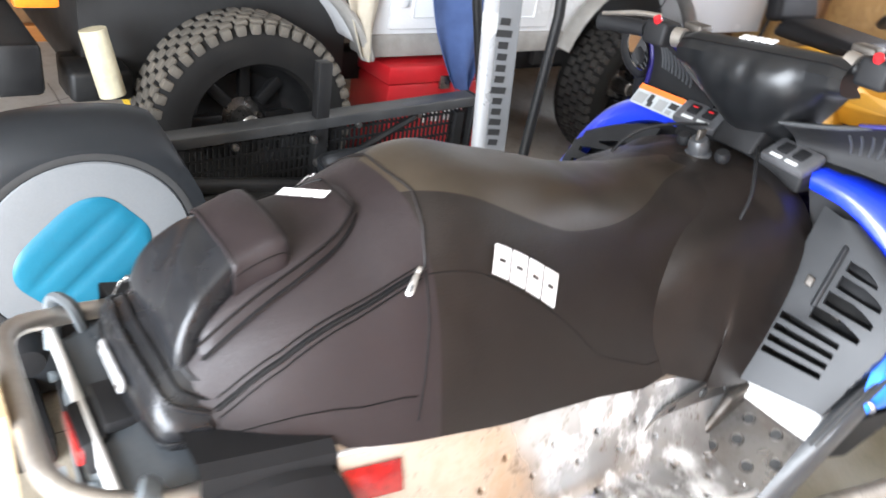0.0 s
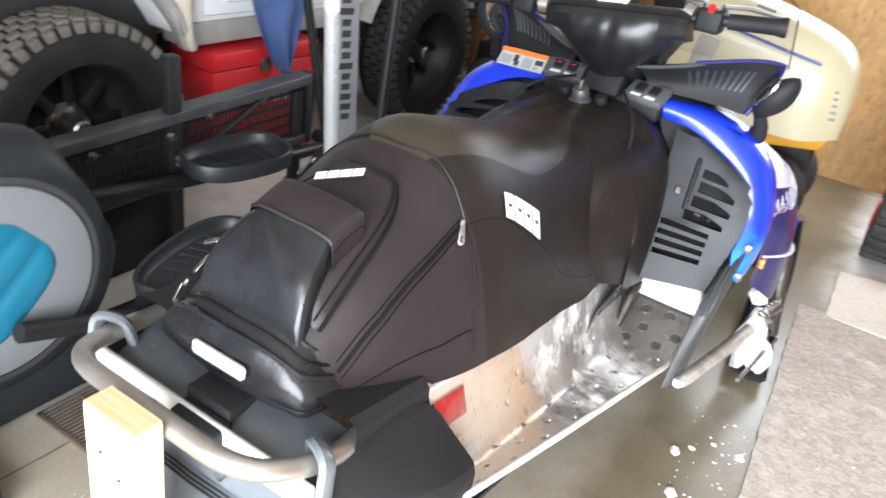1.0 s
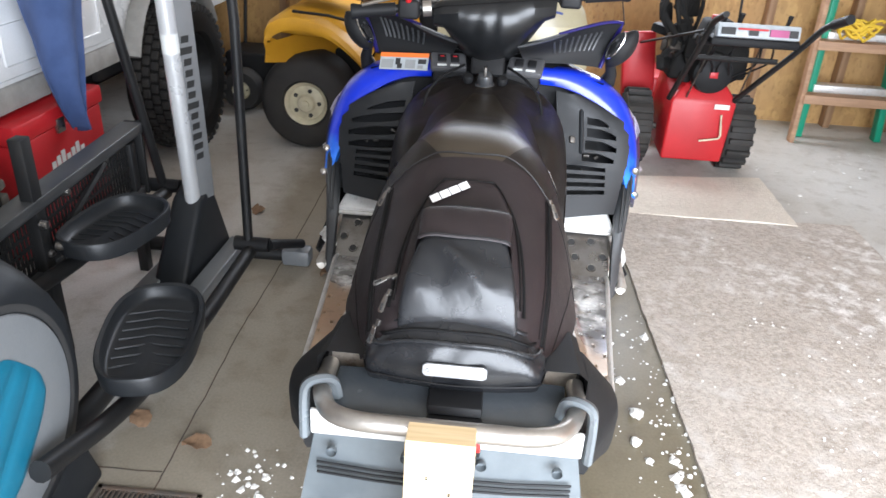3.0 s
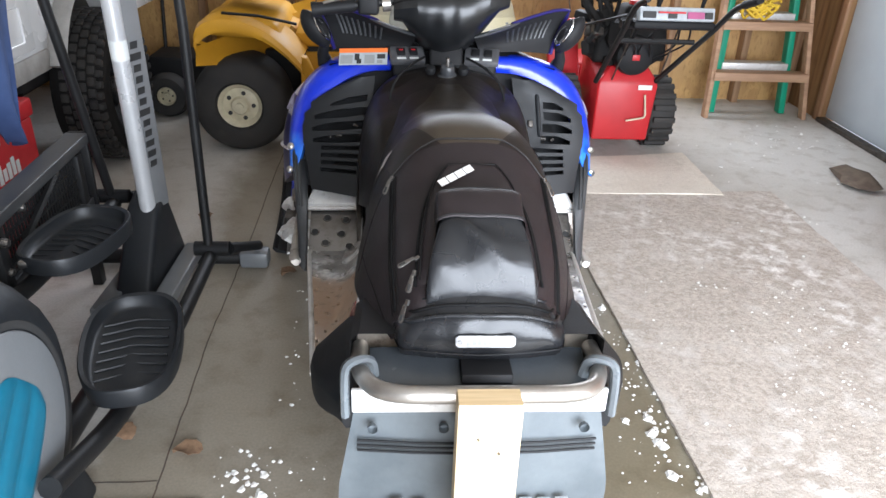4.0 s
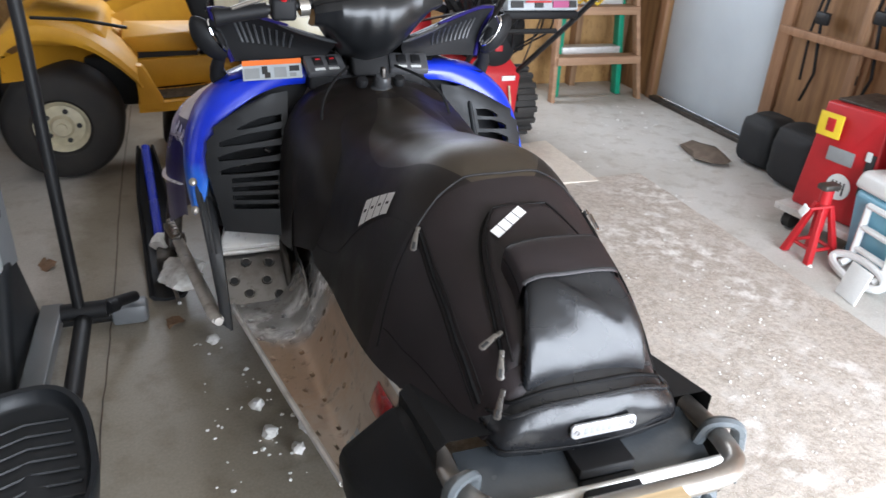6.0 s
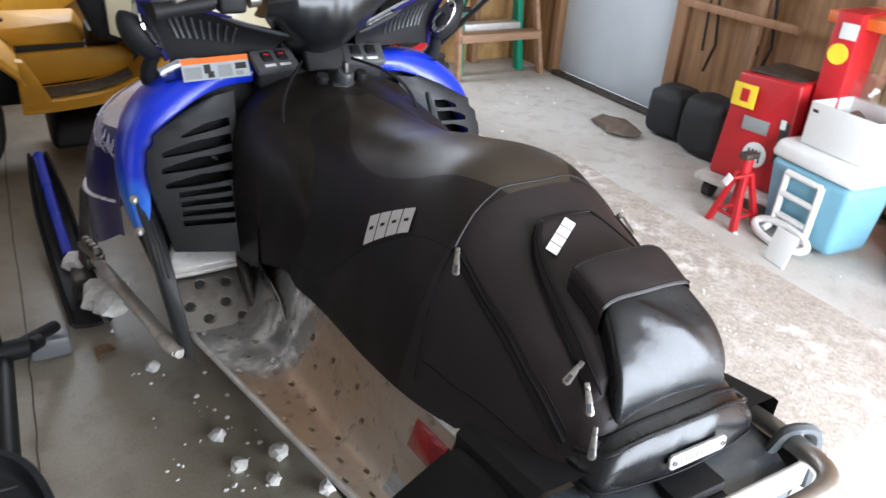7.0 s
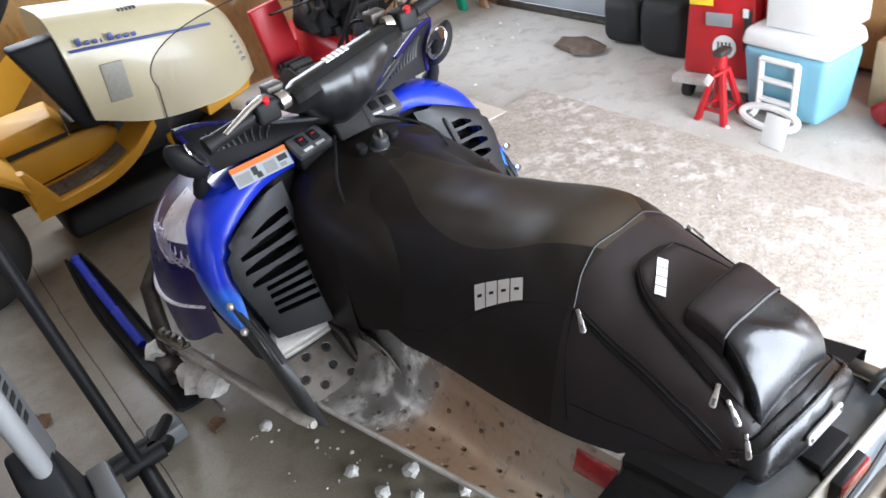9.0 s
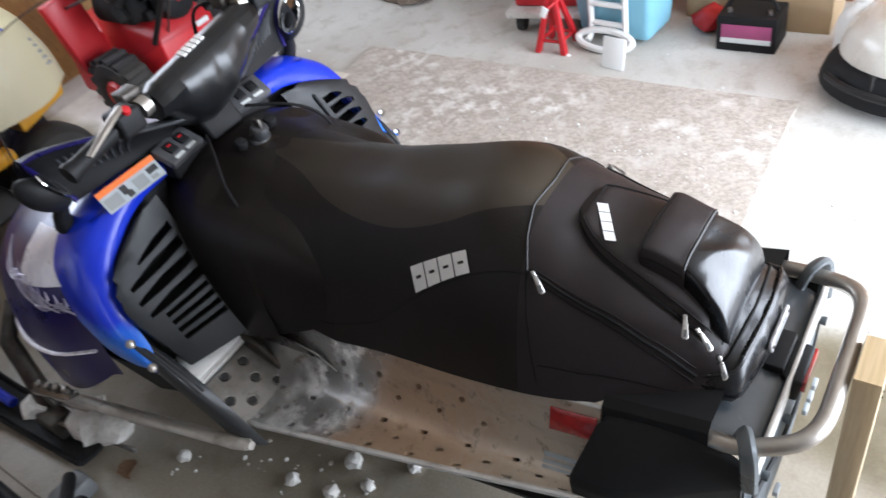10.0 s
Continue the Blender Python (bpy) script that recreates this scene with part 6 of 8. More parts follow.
for y, w, z0, z1 in ((1.28, 0.42, 0.345, 0.52), (1.5, 0.44, 0.27, 0.5), (1.8, 0.42, 0.23, 0.42), (2.1, 0.3, 0.25, 0.38), (2.28, 0.14, 0.32, 0.42)):
    belly.append([(-w, y, z1), (-w * 0.9, y, z0 + 0.05), (-w * 0.7, y, z0), (w * 0.7, y, z0), (w * 0.9, y, z0 + 0.05), (w, y, z1)])
part("belly_pan", loft(belly), M_BLACKPL, sled, "black belly pan")

# the tail settles a little on its post
for ob in sled.children_recursive:
    for v in ob.data.vertices:
        t = max(0.0, min(1.0, (1.15 - v.co.y) / 0.55))
        v.co.z -= 0.011 * t * t * (3 - 2 * t)

# post that props the tail
post = thing("wooden_post", (0, -0.013, 0), "short pale pine two-by-four post leaning under the bumper", "wooden post")
bm = boxed((-0.0445, -0.019, 0.0), (0.0445, 0.019, 0.755), 0.002)
lean = Matrix.Translation((-0.001, -0.013, 0.001)) @ Matrix.Rotation(-0.02, 4, "X")
bm.transform(lean)
part("lumber", bm, M_PINE, post)
bm = boxed((-0.0435, -0.018, 0.7551), (0.0435, 0.018, 0.7570))
bm.transform(lean)
part("sawn_end", bm, M_ENDGRAIN, post, "ochre end grain")
for x, z in ((-0.015, 0.70), (0.015, 0.675)):
    b = lathe([(0, 0.0015), (0.002, 0.001), (0.002, -0.002)], 8, lean @ axes((x, -0.0195, z), (1, 0, 0), (0, 0, -1)))
    part("nail_head", b, M_INK, post)

# lumps of snow and ice: on the suspension and fallen on the floor
def lump(name, c, size, seed, mat=None, flat=0.6):
    rnd = random.Random(seed)
    b = B()
    bmesh.ops.create_icosphere(b, subdivisions=4 if size > 0.1 else 2, radius=size)
    for v in b.verts:
        v.co *= 1 + 0.45 * noise.noise(v.co * (1.8 / size) + Vector((seed * 1.37, 0, 0))) + 0.10 * noise.noise(v.co * (6 / size))
        v.co.z *= flat
        v.co += Vector(c)
    return b


ice = thing("ice_lump", (0.46, 1.6, 0.15), "white snow packed on the suspension arm", "snow", "packed snow")
part("clump", lump("clump", (0.487, 1.70, 0.372), 0.030, 2, flat=1.0), M_SALT, ice)
part("clump", lump("clump", (0.508, 1.80, 0.17), 0.042, 4, flat=2.6), M_SALT, ice)
part("clump", lump("clump", (0.547, 1.87, 0.085), 0.036, 5, flat=1.8), M_SALT, ice)
part("clump", lump("clump", (-0.515, 1.85, 0.12), 0.07, 7, flat=0.6), M_SALT, ice)
part("clump", lump("clump", (-0.505, 1.665, 0.185), 0.055, 9, flat=0.6), M_SALT, ice)
part("clump", lump("clump", (-0.52, 1.76, 0.15), 0.058, 13, flat=0.7), M_SALT, ice)
part("clump", lump("clump", (-0.565, 2.05, 0.135), 0.05, 14, flat=0.6), M_SALT, ice)


# ---- left side: elliptical trainer, mesh rack, red box, off-road car ----
trainer = thing("elliptical_trainer", (-0.95, 1.0, 0), "charcoal and silver elliptical trainer with a teal-centred flywheel cover", "exercise machine")
# flywheel housing
FC = (-0.93, 0.29, 0.40)
m = axes(FC, (0, 1, 0), (0, 0, 1))
prof = [(0.0, 0.080), (0.25, 0.080), (0.275, 0.074), (0.305, 0.052), (0.335, 0.02), (0.342, -0.02), (0.33, -0.07), (0.28, -0.09), (0.0, -0.09)]
bm = lathe(prof, 56, m)
for v in bm.verts:
    dy, dz = v.co.y - FC[1], v.co.z - FC[2]
    if dy > 0 and dz > 0:
        v.co.y += 0.02 * dz / 0.3
    r = math.hypot(dy, dz)
    if r > 0.26:
        c, sn = abs(dy) / r, abs(dz) / r
        k = 1 + 0.75 * ((c ** 3 + sn ** 3) ** (-1 / 3) - 1) * (0.3 if dz < 0 else 1)
        v.co.y, v.co.z = FC[1] + dy * k, FC[2] + dz * k * (0.93 if dz > 0 else 1)
        if dz > -0.05:
            v.co.y = min(v.co.y, 0.460 + (0.70 - v.co.z) * 0.48)
    if dz < 0 and v.co.z < 0.03:
        v.co.z = 0.03
housing = part("flywheel_housing", bm, M_SHROUD, trainer, "charcoal plastic flywheel housing", angle=50)
part("ring_gap", lathe([(0.232, 0.0815), (0.24, 0.0825), (0.248, 0.0815)], 56, m), M_INK, housing)
disc = lathe([(0.0, 0.092), (0.12, 0.092), (0.20, 0.089), (0.226, 0.084), (0.23, 0.078)], 56, m)
part("cover_disc", disc, M_LIGHTGREY, housing, "light grey round cover")
rows = []
for i in range(21):
    t = i / 20 * 2 - 1
    row = []
    for j in range(21):
        u = j / 20 * 2 - 1
        w, h = 0.143, 0.116
        groove = -0.006 * (math.exp(-((u - 0.30) / 0.10) ** 2) + math.exp(-((u + 0.30) / 0.10) ** 2))
        e = max(abs(t), abs(u)) ** 10
        row.append(Vector((w * t * (1 - 0.20 * u ** 4), h * u * (1 - 0.20 * t ** 4), 0.0995 + groove * (1 - t ** 6) - 0.007 * e)))
    rows.append(row)
bm = loft(rows)
bm.transform(m @ Matrix.Translation((-0.017, 0.003, 0)) @ Matrix.Rotation(radians(42), 4, "Z"))
part("teal_insert", bm, M_TEAL, housing, "ribbed teal insert")
part("rear_foot", boxed((-1.26, 0.03, 0.0), (-0.63, 0.14, 0.085), 0.018), M_BLACKMET, trainer, "black rear foot")
part("lower_shroud", hull([(-1.02, 0.06, 0.02), (-0.85, 0.06, 0.02), (-1.02, 0.58, 0.02), (-0.85, 0.58, 0.02), (-1.02, 0.10, 0.20), (-0.87, 0.10, 0.20), (-1.02, 0.54, 0.20), (-0.87, 0.54, 0.20)], 0.02), M_SHROUD, trainer, "charcoal lower shroud")
part("crank_boss", lathe([(0, 0.05), (0.035, 0.045), (0.045, 0.02), (0.045, -0.03)], 24, axes((-0.80, 0.12, 0.20), (0, 1, 0), (0, 0, 1))), M_BLACKPL, trainer, "black crank boss")
# frame
part("main_beam", tube(B(), rounded_path([(-0.97, 0.35, 0.10), (-0.97, 1.0, 0.07), (-0.97, 1.72, 0.06)], 0.1), 0.032, 10), M_BLACKMET, trainer, "black floor beam")
part("front_foot", tube(B(), [(-1.30, 1.765, 0.035), (-0.70, 1.765, 0.035)], 0.028, 12), M_BLACKMET, trainer)
for x in (-1.33, -0.685):
    part("foot_cap", boxed((x - 0.055, 1.725, 0.003), (x + 0.055, 1.80, 0.07), 0.014), M_LIGHTGREY, trainer, "grey foot cap")
both("guide_rail", lambda s: hull([(-0.98 + s * 0.085 + dx, y, z + dz) for dx in (-0.032, 0.032) for y, z in ((1.22, 0.115), (1.72, 0.10)) for dz in (-0.02, 0.02)], 0.006), M_LIGHTGREY, "grey guide rail", trainer)
bm = hull([(-1.06, 1.30, 0.09), (-0.94, 1.30, 0.09), (-1.06, 1.75, 0.06), (-0.93, 1.75, 0.06), (-1.05, 1.53, 0.35), (-0.945, 1.53, 0.35), (-1.05, 1.63, 0.38), (-0.945, 1.63, 0.38)], 0.018)
part("mast_shroud", bm, M_SHROUD, trainer, "charcoal wedge at the mast's foot")


def mast_at(z, dx=0.0, dy=0.0):
    return Vector((-0.982 + 0.030 * (z - 0.31) + dx, 1.545 - 0.13 * (z - 0.31) + dy, z))


mast = part("mast", tube(B(), [mast_at(0.30), mast_at(0.85), mast_at(1.45)], 0.026, 16), M_SILVERPAINT, trainer, "silver mast tube")
panel = part("mast_side", hull([mast_at(z, x, y) for z in (0.33, 1.45) for x, y in ((0.016, -0.018), (0.050, 0.075), (-0.012, 0.0), (0.02, 0.085))], 0.004), M_MASTGREY, trainer, "grey mast panel with dark lettering bars")
rnd = random.Random(8)
for k in range(12):
    z = 0.50 + k * 0.036
    w = rnd.choice((0.016, 0.02, 0.025))
    b = prism([(-w, -0.010), (w, -0.010), (w, 0.012), (-w, 0.012)], 0.0012, axes(mast_at(z, 0.0345, 0.028), (0.034, 0.093, 0), (0.075, -0.16, 1)))
    part("print_bar", b, M_INK, panel, "", True)
part("label_band", tube(B(), [mast_at(0.86), mast_at(0.92)], 0.0265, 16), M_STICKER, mast)
part("handle_arm", tube(B(), [(-0.792, 1.532, 0.19), (-0.80, 1.58, 0.95), (-0.80, 1.52, 1.5)], 0.0165, 12), M_BLACKMET, trainer, "black moving arm")
part("handle_arm", tube(B(), [(-1.182, 1.75, 0.29), (-1.20, 1.57, 1.0), (-1.20, 1.45, 1.5)], 0.0165, 12), M_BLACKMET, trainer, "black moving arm")
for x, y, z in ((-0.785, 1.535, 0.19), (-1.185, 1.755, 0.29)):
    part("pivot", tube(B(), [(x - 0.055, y, z), (x + 0.065, y, z)], 0.026, 14), M_BLACKPL, trainer)
    part("pivot_cap", tube(B(), [(x + 0.066, y, z), (x + 0.085, y + 0.03, z - 0.01)], 0.02, 10), M_BLACKPL, trainer)
part("axle_pin", tube(B(), [(-0.74, 1.60, 0.16), (-0.665, 1.76, 0.09)], 0.018, 10), M_BLACKPL, trainer)
# pedal levers from the crank to the arms
part("pedal_lever", tube(B(), rounded_path([(-0.80, 0.30, 0.30), (-0.80, 0.60, 0.20), (-0.785, 1.05, 0.16), (-0.785, 1.52, 0.17)], 0.12, 6), 0.024, 10), M_BLACKMET, trainer, "black pedal lever")
part("pedal_lever", tube(B(), rounded_path([(-1.17, 0.30, 0.42), (-1.15, 1.0, 0.33), (-1.17, 1.74, 0.27)], 0.12, 6), 0.024, 10), M_BLACKMET, trainer, "black pedal lever")


def pedal(c, yaw, tilt, l=0.43, w=0.195):
    """A long oval foot tray with a raised rim and ribs."""
    mm = Matrix.Translation(c) @ Euler((radians(tilt), 0, radians(yaw))).to_matrix().to_4x4()

    def oval(k, grow, z):
        a = 2 * math.pi * k / 40
        cx, sn = math.cos(a), math.sin(a)
        return Vector(((w / 2 + grow) * (1 if cx > 0 else -1) * abs(cx) ** 0.75 * (1 + 0.1 * sn), (l / 2 + grow) * (1 if sn > 0 else -1) * abs(sn) ** 0.8, z + 0.012 * max(0, -sn) ** 3))
    rings = [[oval(k, g, z) for k in range(40)] for g, z in ((-0.09, 0.0), (-0.022, 0.0), (-0.012, 0.006), (-0.006, 0.036), (0.004, 0.04), (0.008, 0.034), (0.004, -0.012), (-0.02, -0.02), (-0.09, -0.02))]
    b = loft(rings, True)
    b.verts.ensure_lookup_table()
    b.faces.new(b.verts[:40])
    b.faces.new(b.verts[-40:])
    b.transform(mm)
    p = part("foot_pedal", b, M_PEDAL, trainer, "black oval foot pedal", angle=50)
    for k in range(8):
        y = -l * 0.32 + k * l * 0.09
        r = tube(B(), [(-w * 0.36, y - 0.012, 0.002), (0, y + 0.006, 0.002), (w * 0.36, y - 0.012, 0.002)], 0.0035, 5)
        r.transform(mm)
        part("rib", r, M_PEDAL, p)
    return p


pedal((-0.815, 0.825, 0.255), 12, 3, 0.43, 0.235)
pedal((-1.07, 1.18, 0.385), -14, 4, 0.34, 0.225)
for p in ((-1.146, 1.02, 0.405), (-1.181, 1.022, 0.467), (-1.231, 1.085, 0.426)):
    part("bolt", lathe([(0, 0.012), (0.010, 0.010), (0.013, 0.0), (0.013, -0.01)], 12, axes(p, (0, 1, 0), (0, 0, 1))), M_ZIP, trainer, "bright bolt")

# black mesh rack on its edge
rack = thing("mesh_rack", (-1.25, 1.2, 0), "black steel cargo rack with mesh panels stood on edge", "rack")
P0, P1 = Vector((-1.27, 0.55, 0.47)), Vector((-1.225, 1.665, 0.545))
for a, b, r in ((P0, P1, 0.036), (P0 + Vector((0, 0, -0.21)), P1 + Vector((0, 0, -0.235)), 0.018)):
    part("rail", hull([p + Vector((dx, 0, dz)) for p in (a, b) for dx in (-r, r) for dz in (-0.018, 0.018)], 0.004), M_RAIL, rack, "black flat rail")
part("end_plate", hull([P1 + Vector((dx, dy, dz)) for dx in (-0.03, 0.03) for dy in (-0.005, 0.01) for dz in (-0.25, 0.02)], 0.004), M_BLACKMET, rack)
d = (P1 - P0)
for k in range(64):
    p = P0 + d * ((k + 0.5) / 64)
    part("mesh_wire", boxed(p + Vector((-0.003, -0.0035, -0.215)), p + Vector((0.003, 0.0035, -0.012))), M_BLACKMET, rack)
for k in range(5):
    a, b = P0 + Vector((0, 0, -0.04 - 0.038 * k)), P1 + Vector((0, 0, -0.045 - 0.04 * k))
    part("mesh_wire", hull([p + Vector((dx, 0, dz)) for p in (a, b) for dx in (-0.003, 0.003) for dz in (-0.004, 0.004)]), M_BLACKMET, rack)
part("lower_panel", boxed((-1.272, 0.50, 0.004), (-1.258, 1.10, 0.262), 0.003), M_BLACKMET, rack, "black lower panel")
part("post", boxed((-1.255, 1.045, 0.0), (-1.215, 1.09, 0.70), 0.004), M_BLACKMET, rack, "black square post")
part("post", boxed((-1.285, 0.60, 0.0), (-1.25, 0.64, 0.48), 0.004), M_BLACKMET, rack)
part("post", boxed((-1.245, 1.60, 0.0), (-1.21, 1.64, 0.50), 0.004), M_BLACKMET, rack)
part("brace", tube(B(), [(-1.225, 1.07, 0.33), (-1.21, 1.42, 0.50)], 0.012, 6), M_BLACKMET, rack)
for y, z in ((0.78, 0.455), (1.436, 0.505), (1.20, 0.49), (1.07, 0.35)):
    part("bolt", lathe([(0, 0.01), (0.009, 0.008), (0.012, 0.0), (0.012, -0.01)], 10, axes((-1.213, y, z), (0, 1, 0), (0, 0, 1))), M_ZIP, rack)

# red metal drinks box
chest = thing("drinks_cooler", (-1.65, 1.8, 0), "red metal drinks cooler with a white script mark", "cooler")
body = part("chest_body", boxed((-1.90, 1.56, 0.02), (-1.60, 2.14, 0.47), 0.012), M_RED, chest)
part("lid", boxed((-1.91, 1.55, 0.472), (-1.59, 2.15, 0.545), 0.012), M_RED, chest, "red lid")
for k in range(7):
    part("print_bar", boxed((-1.5995, 1.74 + 0.034 * k, 0.30 + 0.004 * (k % 2)), (-1.5975, 1.765 + 0.034 * k, 0.35 + 0.012 * (k % 3))), M_STICKER, body)
part("latch", boxed((-1.60, 1.80, 0.445), (-1.585, 1.85, 0.50), 0.004), M_ZIP, chest)

solo("orange_plank", boxed((-3.96, 0.15, 0.0), (-3.90, 0.78, 0.09), 0.004), M_PLANK, "orange-brown plank lying along the wall", "plank")

# white off-road car: only its flank is seen
car = thing("off_road_car", (-2.3, 2.2, 0), "white off-road car on big muddy tyres, seen along its flank", "car")
BX = -1.66


def arc(cy, r, a0, a1, n=16):
    return [(cy + r * math.cos(radians(a0 + (a1 - a0) * k / n)), 0.40 + r * math.sin(radians(a0 + (a1 - a0) * k / n))) for k in range(n + 1)]


poly = [(0.33, 0.815), (0.33, 1.0), (0.45, 1.12), (1.25, 1.2), (1.55, 1.75), (4.1, 1.75), (4.15, 0.62)]
poly += arc(2.99, 0.50, 26, 154) + arc(0.98, 0.50, 26, 128)
mx = Matrix(((0, 0, -1, BX), (1, 0, 0, 0), (0, 1, 0, 0), (0, 0, 0, 1)))
part("body", prism(poly, 1.45, mx, 0.012), M_WHITEPAINT, car, "white body side")
part("rocker", boxed((BX - 0.12, 1.47, 0.565), (BX + 0.012, 2.52, 0.655), 0.012), M_DUST, car, "dusty grey rocker panel")
for y0, y1 in ((1.56, 2.40),):
    dr = part("door", boxed((BX + 0.002, y0, 0.675), (BX + 0.016, y1, 1.22), 0.01), M_WHITEPAINT, car, "white door skin")
    part("door_recess", boxed((BX + 0.0162, y0 + 0.1, 0.72), (BX + 0.0195, y1 - 0.1, 0.86), 0.008), M_WHITEPAINT, dr)
    part("hinge", boxed((BX + 0.016, y0 + 0.02, 0.76), (BX + 0.03, y0 + 0.07, 0.80), 0.004), M_WHITEPAINT, dr)
for cy in (0.98, 2.99):
    pts = [(BX + 0.03, y, z) for y, z in arc(cy, 0.515, 20, 160 if cy > 2 else 128, 18)]
    part("fender_flare", tube(B(), pts, 0.05, 8, flat=0.45), M_DUST, car, "dusty fender flare")
    wm = axes((-1.52, cy, 0.374), (0, 1, 0), (0, 0, 1)) @ Matrix.Scale(0.94, 4)
    tyre_prof = [(0.235, -0.02), (0.25, 0.012), (0.29, 0.02), (0.345, 0.016), (0.375, -0.008), (0.388, -0.03), (0.39, -0.20), (0.375, -0.235), (0.30, -0.25), (0.235, -0.22)]
    wheel = part("wheel", lathe([(0.0, -0.15), (0.17, -0.15), (0.215, -0.10), (0.236, -0.018), (0.244, -0.02), (0.244, -0.2), (0.0, -0.2)], 40, wm), M_BLACKMET, car, "black steel wheel")
    tyre = part("tyre", lathe(tyre_prof, 64, wm), M_TYREWALL, wheel, "black tyre wall")
    bm = B()
    for k in range(44):
        a = 2 * math.pi * k / 44
        for i, dz in enumerate((-0.03, -0.075, -0.12, -0.165)):
            b = boxed((0.378, -0.021, dz - 0.0195), (0.398, 0.021, dz + 0.0195), 0.006)
            b.transform(wm @ Matrix.Rotation(a + 0.07 * (i % 2), 4, "Z"))
            join(bm, b)
        b = boxed((0.352, -0.017, -0.018), (0.389, 0.017, 0.0165), 0.007)
        b.transform(wm @ Matrix.Rotation(a + 0.035, 4, "Z"))
        join(bm, b)
    tagged(part("tread", bm, M_MUDTYRE if cy < 2 else M_TYRE, wheel, "chunky tread blocks"), kind="stuff")
    part("hub", lathe([(0, -0.04), (0.028, -0.042), (0.036, -0.05), (0.042, -0.14), (0.075, -0.15)], 20, wm), M_ZIP, wheel, "chrome hub cap")
    for k in range(5):
        a = 2 * math.pi * k / 5
        part("lug_nut", lathe([(0, -0.125), (0.009, -0.127), (0.011, -0.15)], 6, wm @ Matrix.Translation((0.075 * math.cos(a), 0.075 * math.sin(a), 0))), M_ZIP, wheel)
    for k in range(8):
        a = 2 * math.pi * k / 8
        b = boxed((0.085, -0.022, -0.150), (0.205, 0.022, -0.112), 0.008)
        b.transform(wm @ Matrix.Rotation(a, 4, "Z"))
        part("spoke", b, M_BLACKMET, wheel)
part("arch_liner", boxed((-2.9, 0.5, 0.45), (-1.80, 1.46, 0.78)), M_INK, car, "dark wheel arch")
part("arch_liner", boxed((-2.9, 2.51, 0.45), (-1.80, 3.47, 0.78)), M_INK, car, "dark wheel arch")
part("chassis_rail", boxed((-1.95, 0.45, 0.42), (-1.83, 4.0, 0.54), 0.01), M_BLACKMET, car)
part("front_bumper", boxed((-2.95, 0.22, 0.50), (-1.62, 0.36, 0.66), 0.02), M_BLACKMET, car, "black front bumper")
part("turn_lamp", boxed((-1.73, 0.30, 0.76), (-1.61, 0.42, 0.84), 0.012), M_AMBER, car, "amber turn lamp")
part("shock", tube(B(), [(-1.62, 0.50, 0.70), (-1.60, 0.54, 0.50)], 0.04, 14), M_RIM, car, "cream damper body")
part("axle_end", hull([(-1.75 + dx, 0.48 + dy, 0.51 + dz) for dx in (-0.08, 0.1) for dy in (-0.05, 0.14) for dz in (-0.05, 0.05)], 0.02), M_BLACKMET, car)


def hanging(name, x, y0, y1, z0, z1, tip, mat, label, seed, fold=0.03):
    """A cloth hung by its top edge, narrowing to a hanging corner."""
    rows = []
    for i in range(25):
        t = i / 24
        ya, yb = y0 + (tip - 0.02 - y0) * t ** 2.2, y1 + (tip + 0.02 - y1) * t ** 1.8
        rows.append([Vector((x + fold * math.sin(9 * u + 3 * t + seed) * (0.4 + 0.6 * t) + 0.01 * noise.noise(Vector((u * 4, t * 5, seed))), ya + (yb - ya) * u, z1 + (z0 - z1) * t + 0.012 * math.sin(u * 7) * t)) for u in [j / 18 for j in range(19)]])
    return solo(name, thick(loft(rows), 0.004), mat, label, "towel")


hanging("towel", -1.545, 1.60, 2.10, 0.44, 1.22, 1.89, M_DENIM, "navy blue towel hung over the car's door", 1)
hanging("cloth", -1.60, 1.29, 1.50, 0.585, 1.21, 1.44, M_BEIGECLOTH, "dusty beige cloth hung from the car", 6, 0.018)
bm = B()
for k in range(5):
    tube(bm, [(-2.75 + 0.085 * math.cos(a) * (1 + 0.1 * k), 0.94 + 0.085 * math.sin(a), 0.02 + 0.05 * k * 0.4 + 0.05 * abs(math.sin(a + k))) for a in [2 * math.pi * q / 20 for q in range(21)]], 0.009, 6)
solo("rope_coil", bm, M_ROPE, "small coil of bright yellow rope on the floor", "rope")

# ---- far side: lawn tractor, snow blower, ladders ----
tractor = thing("lawn_tractor", (-0.3, 3.05, 0), "yellow and cream lawn tractor parked along the wall", "lawn tractor")


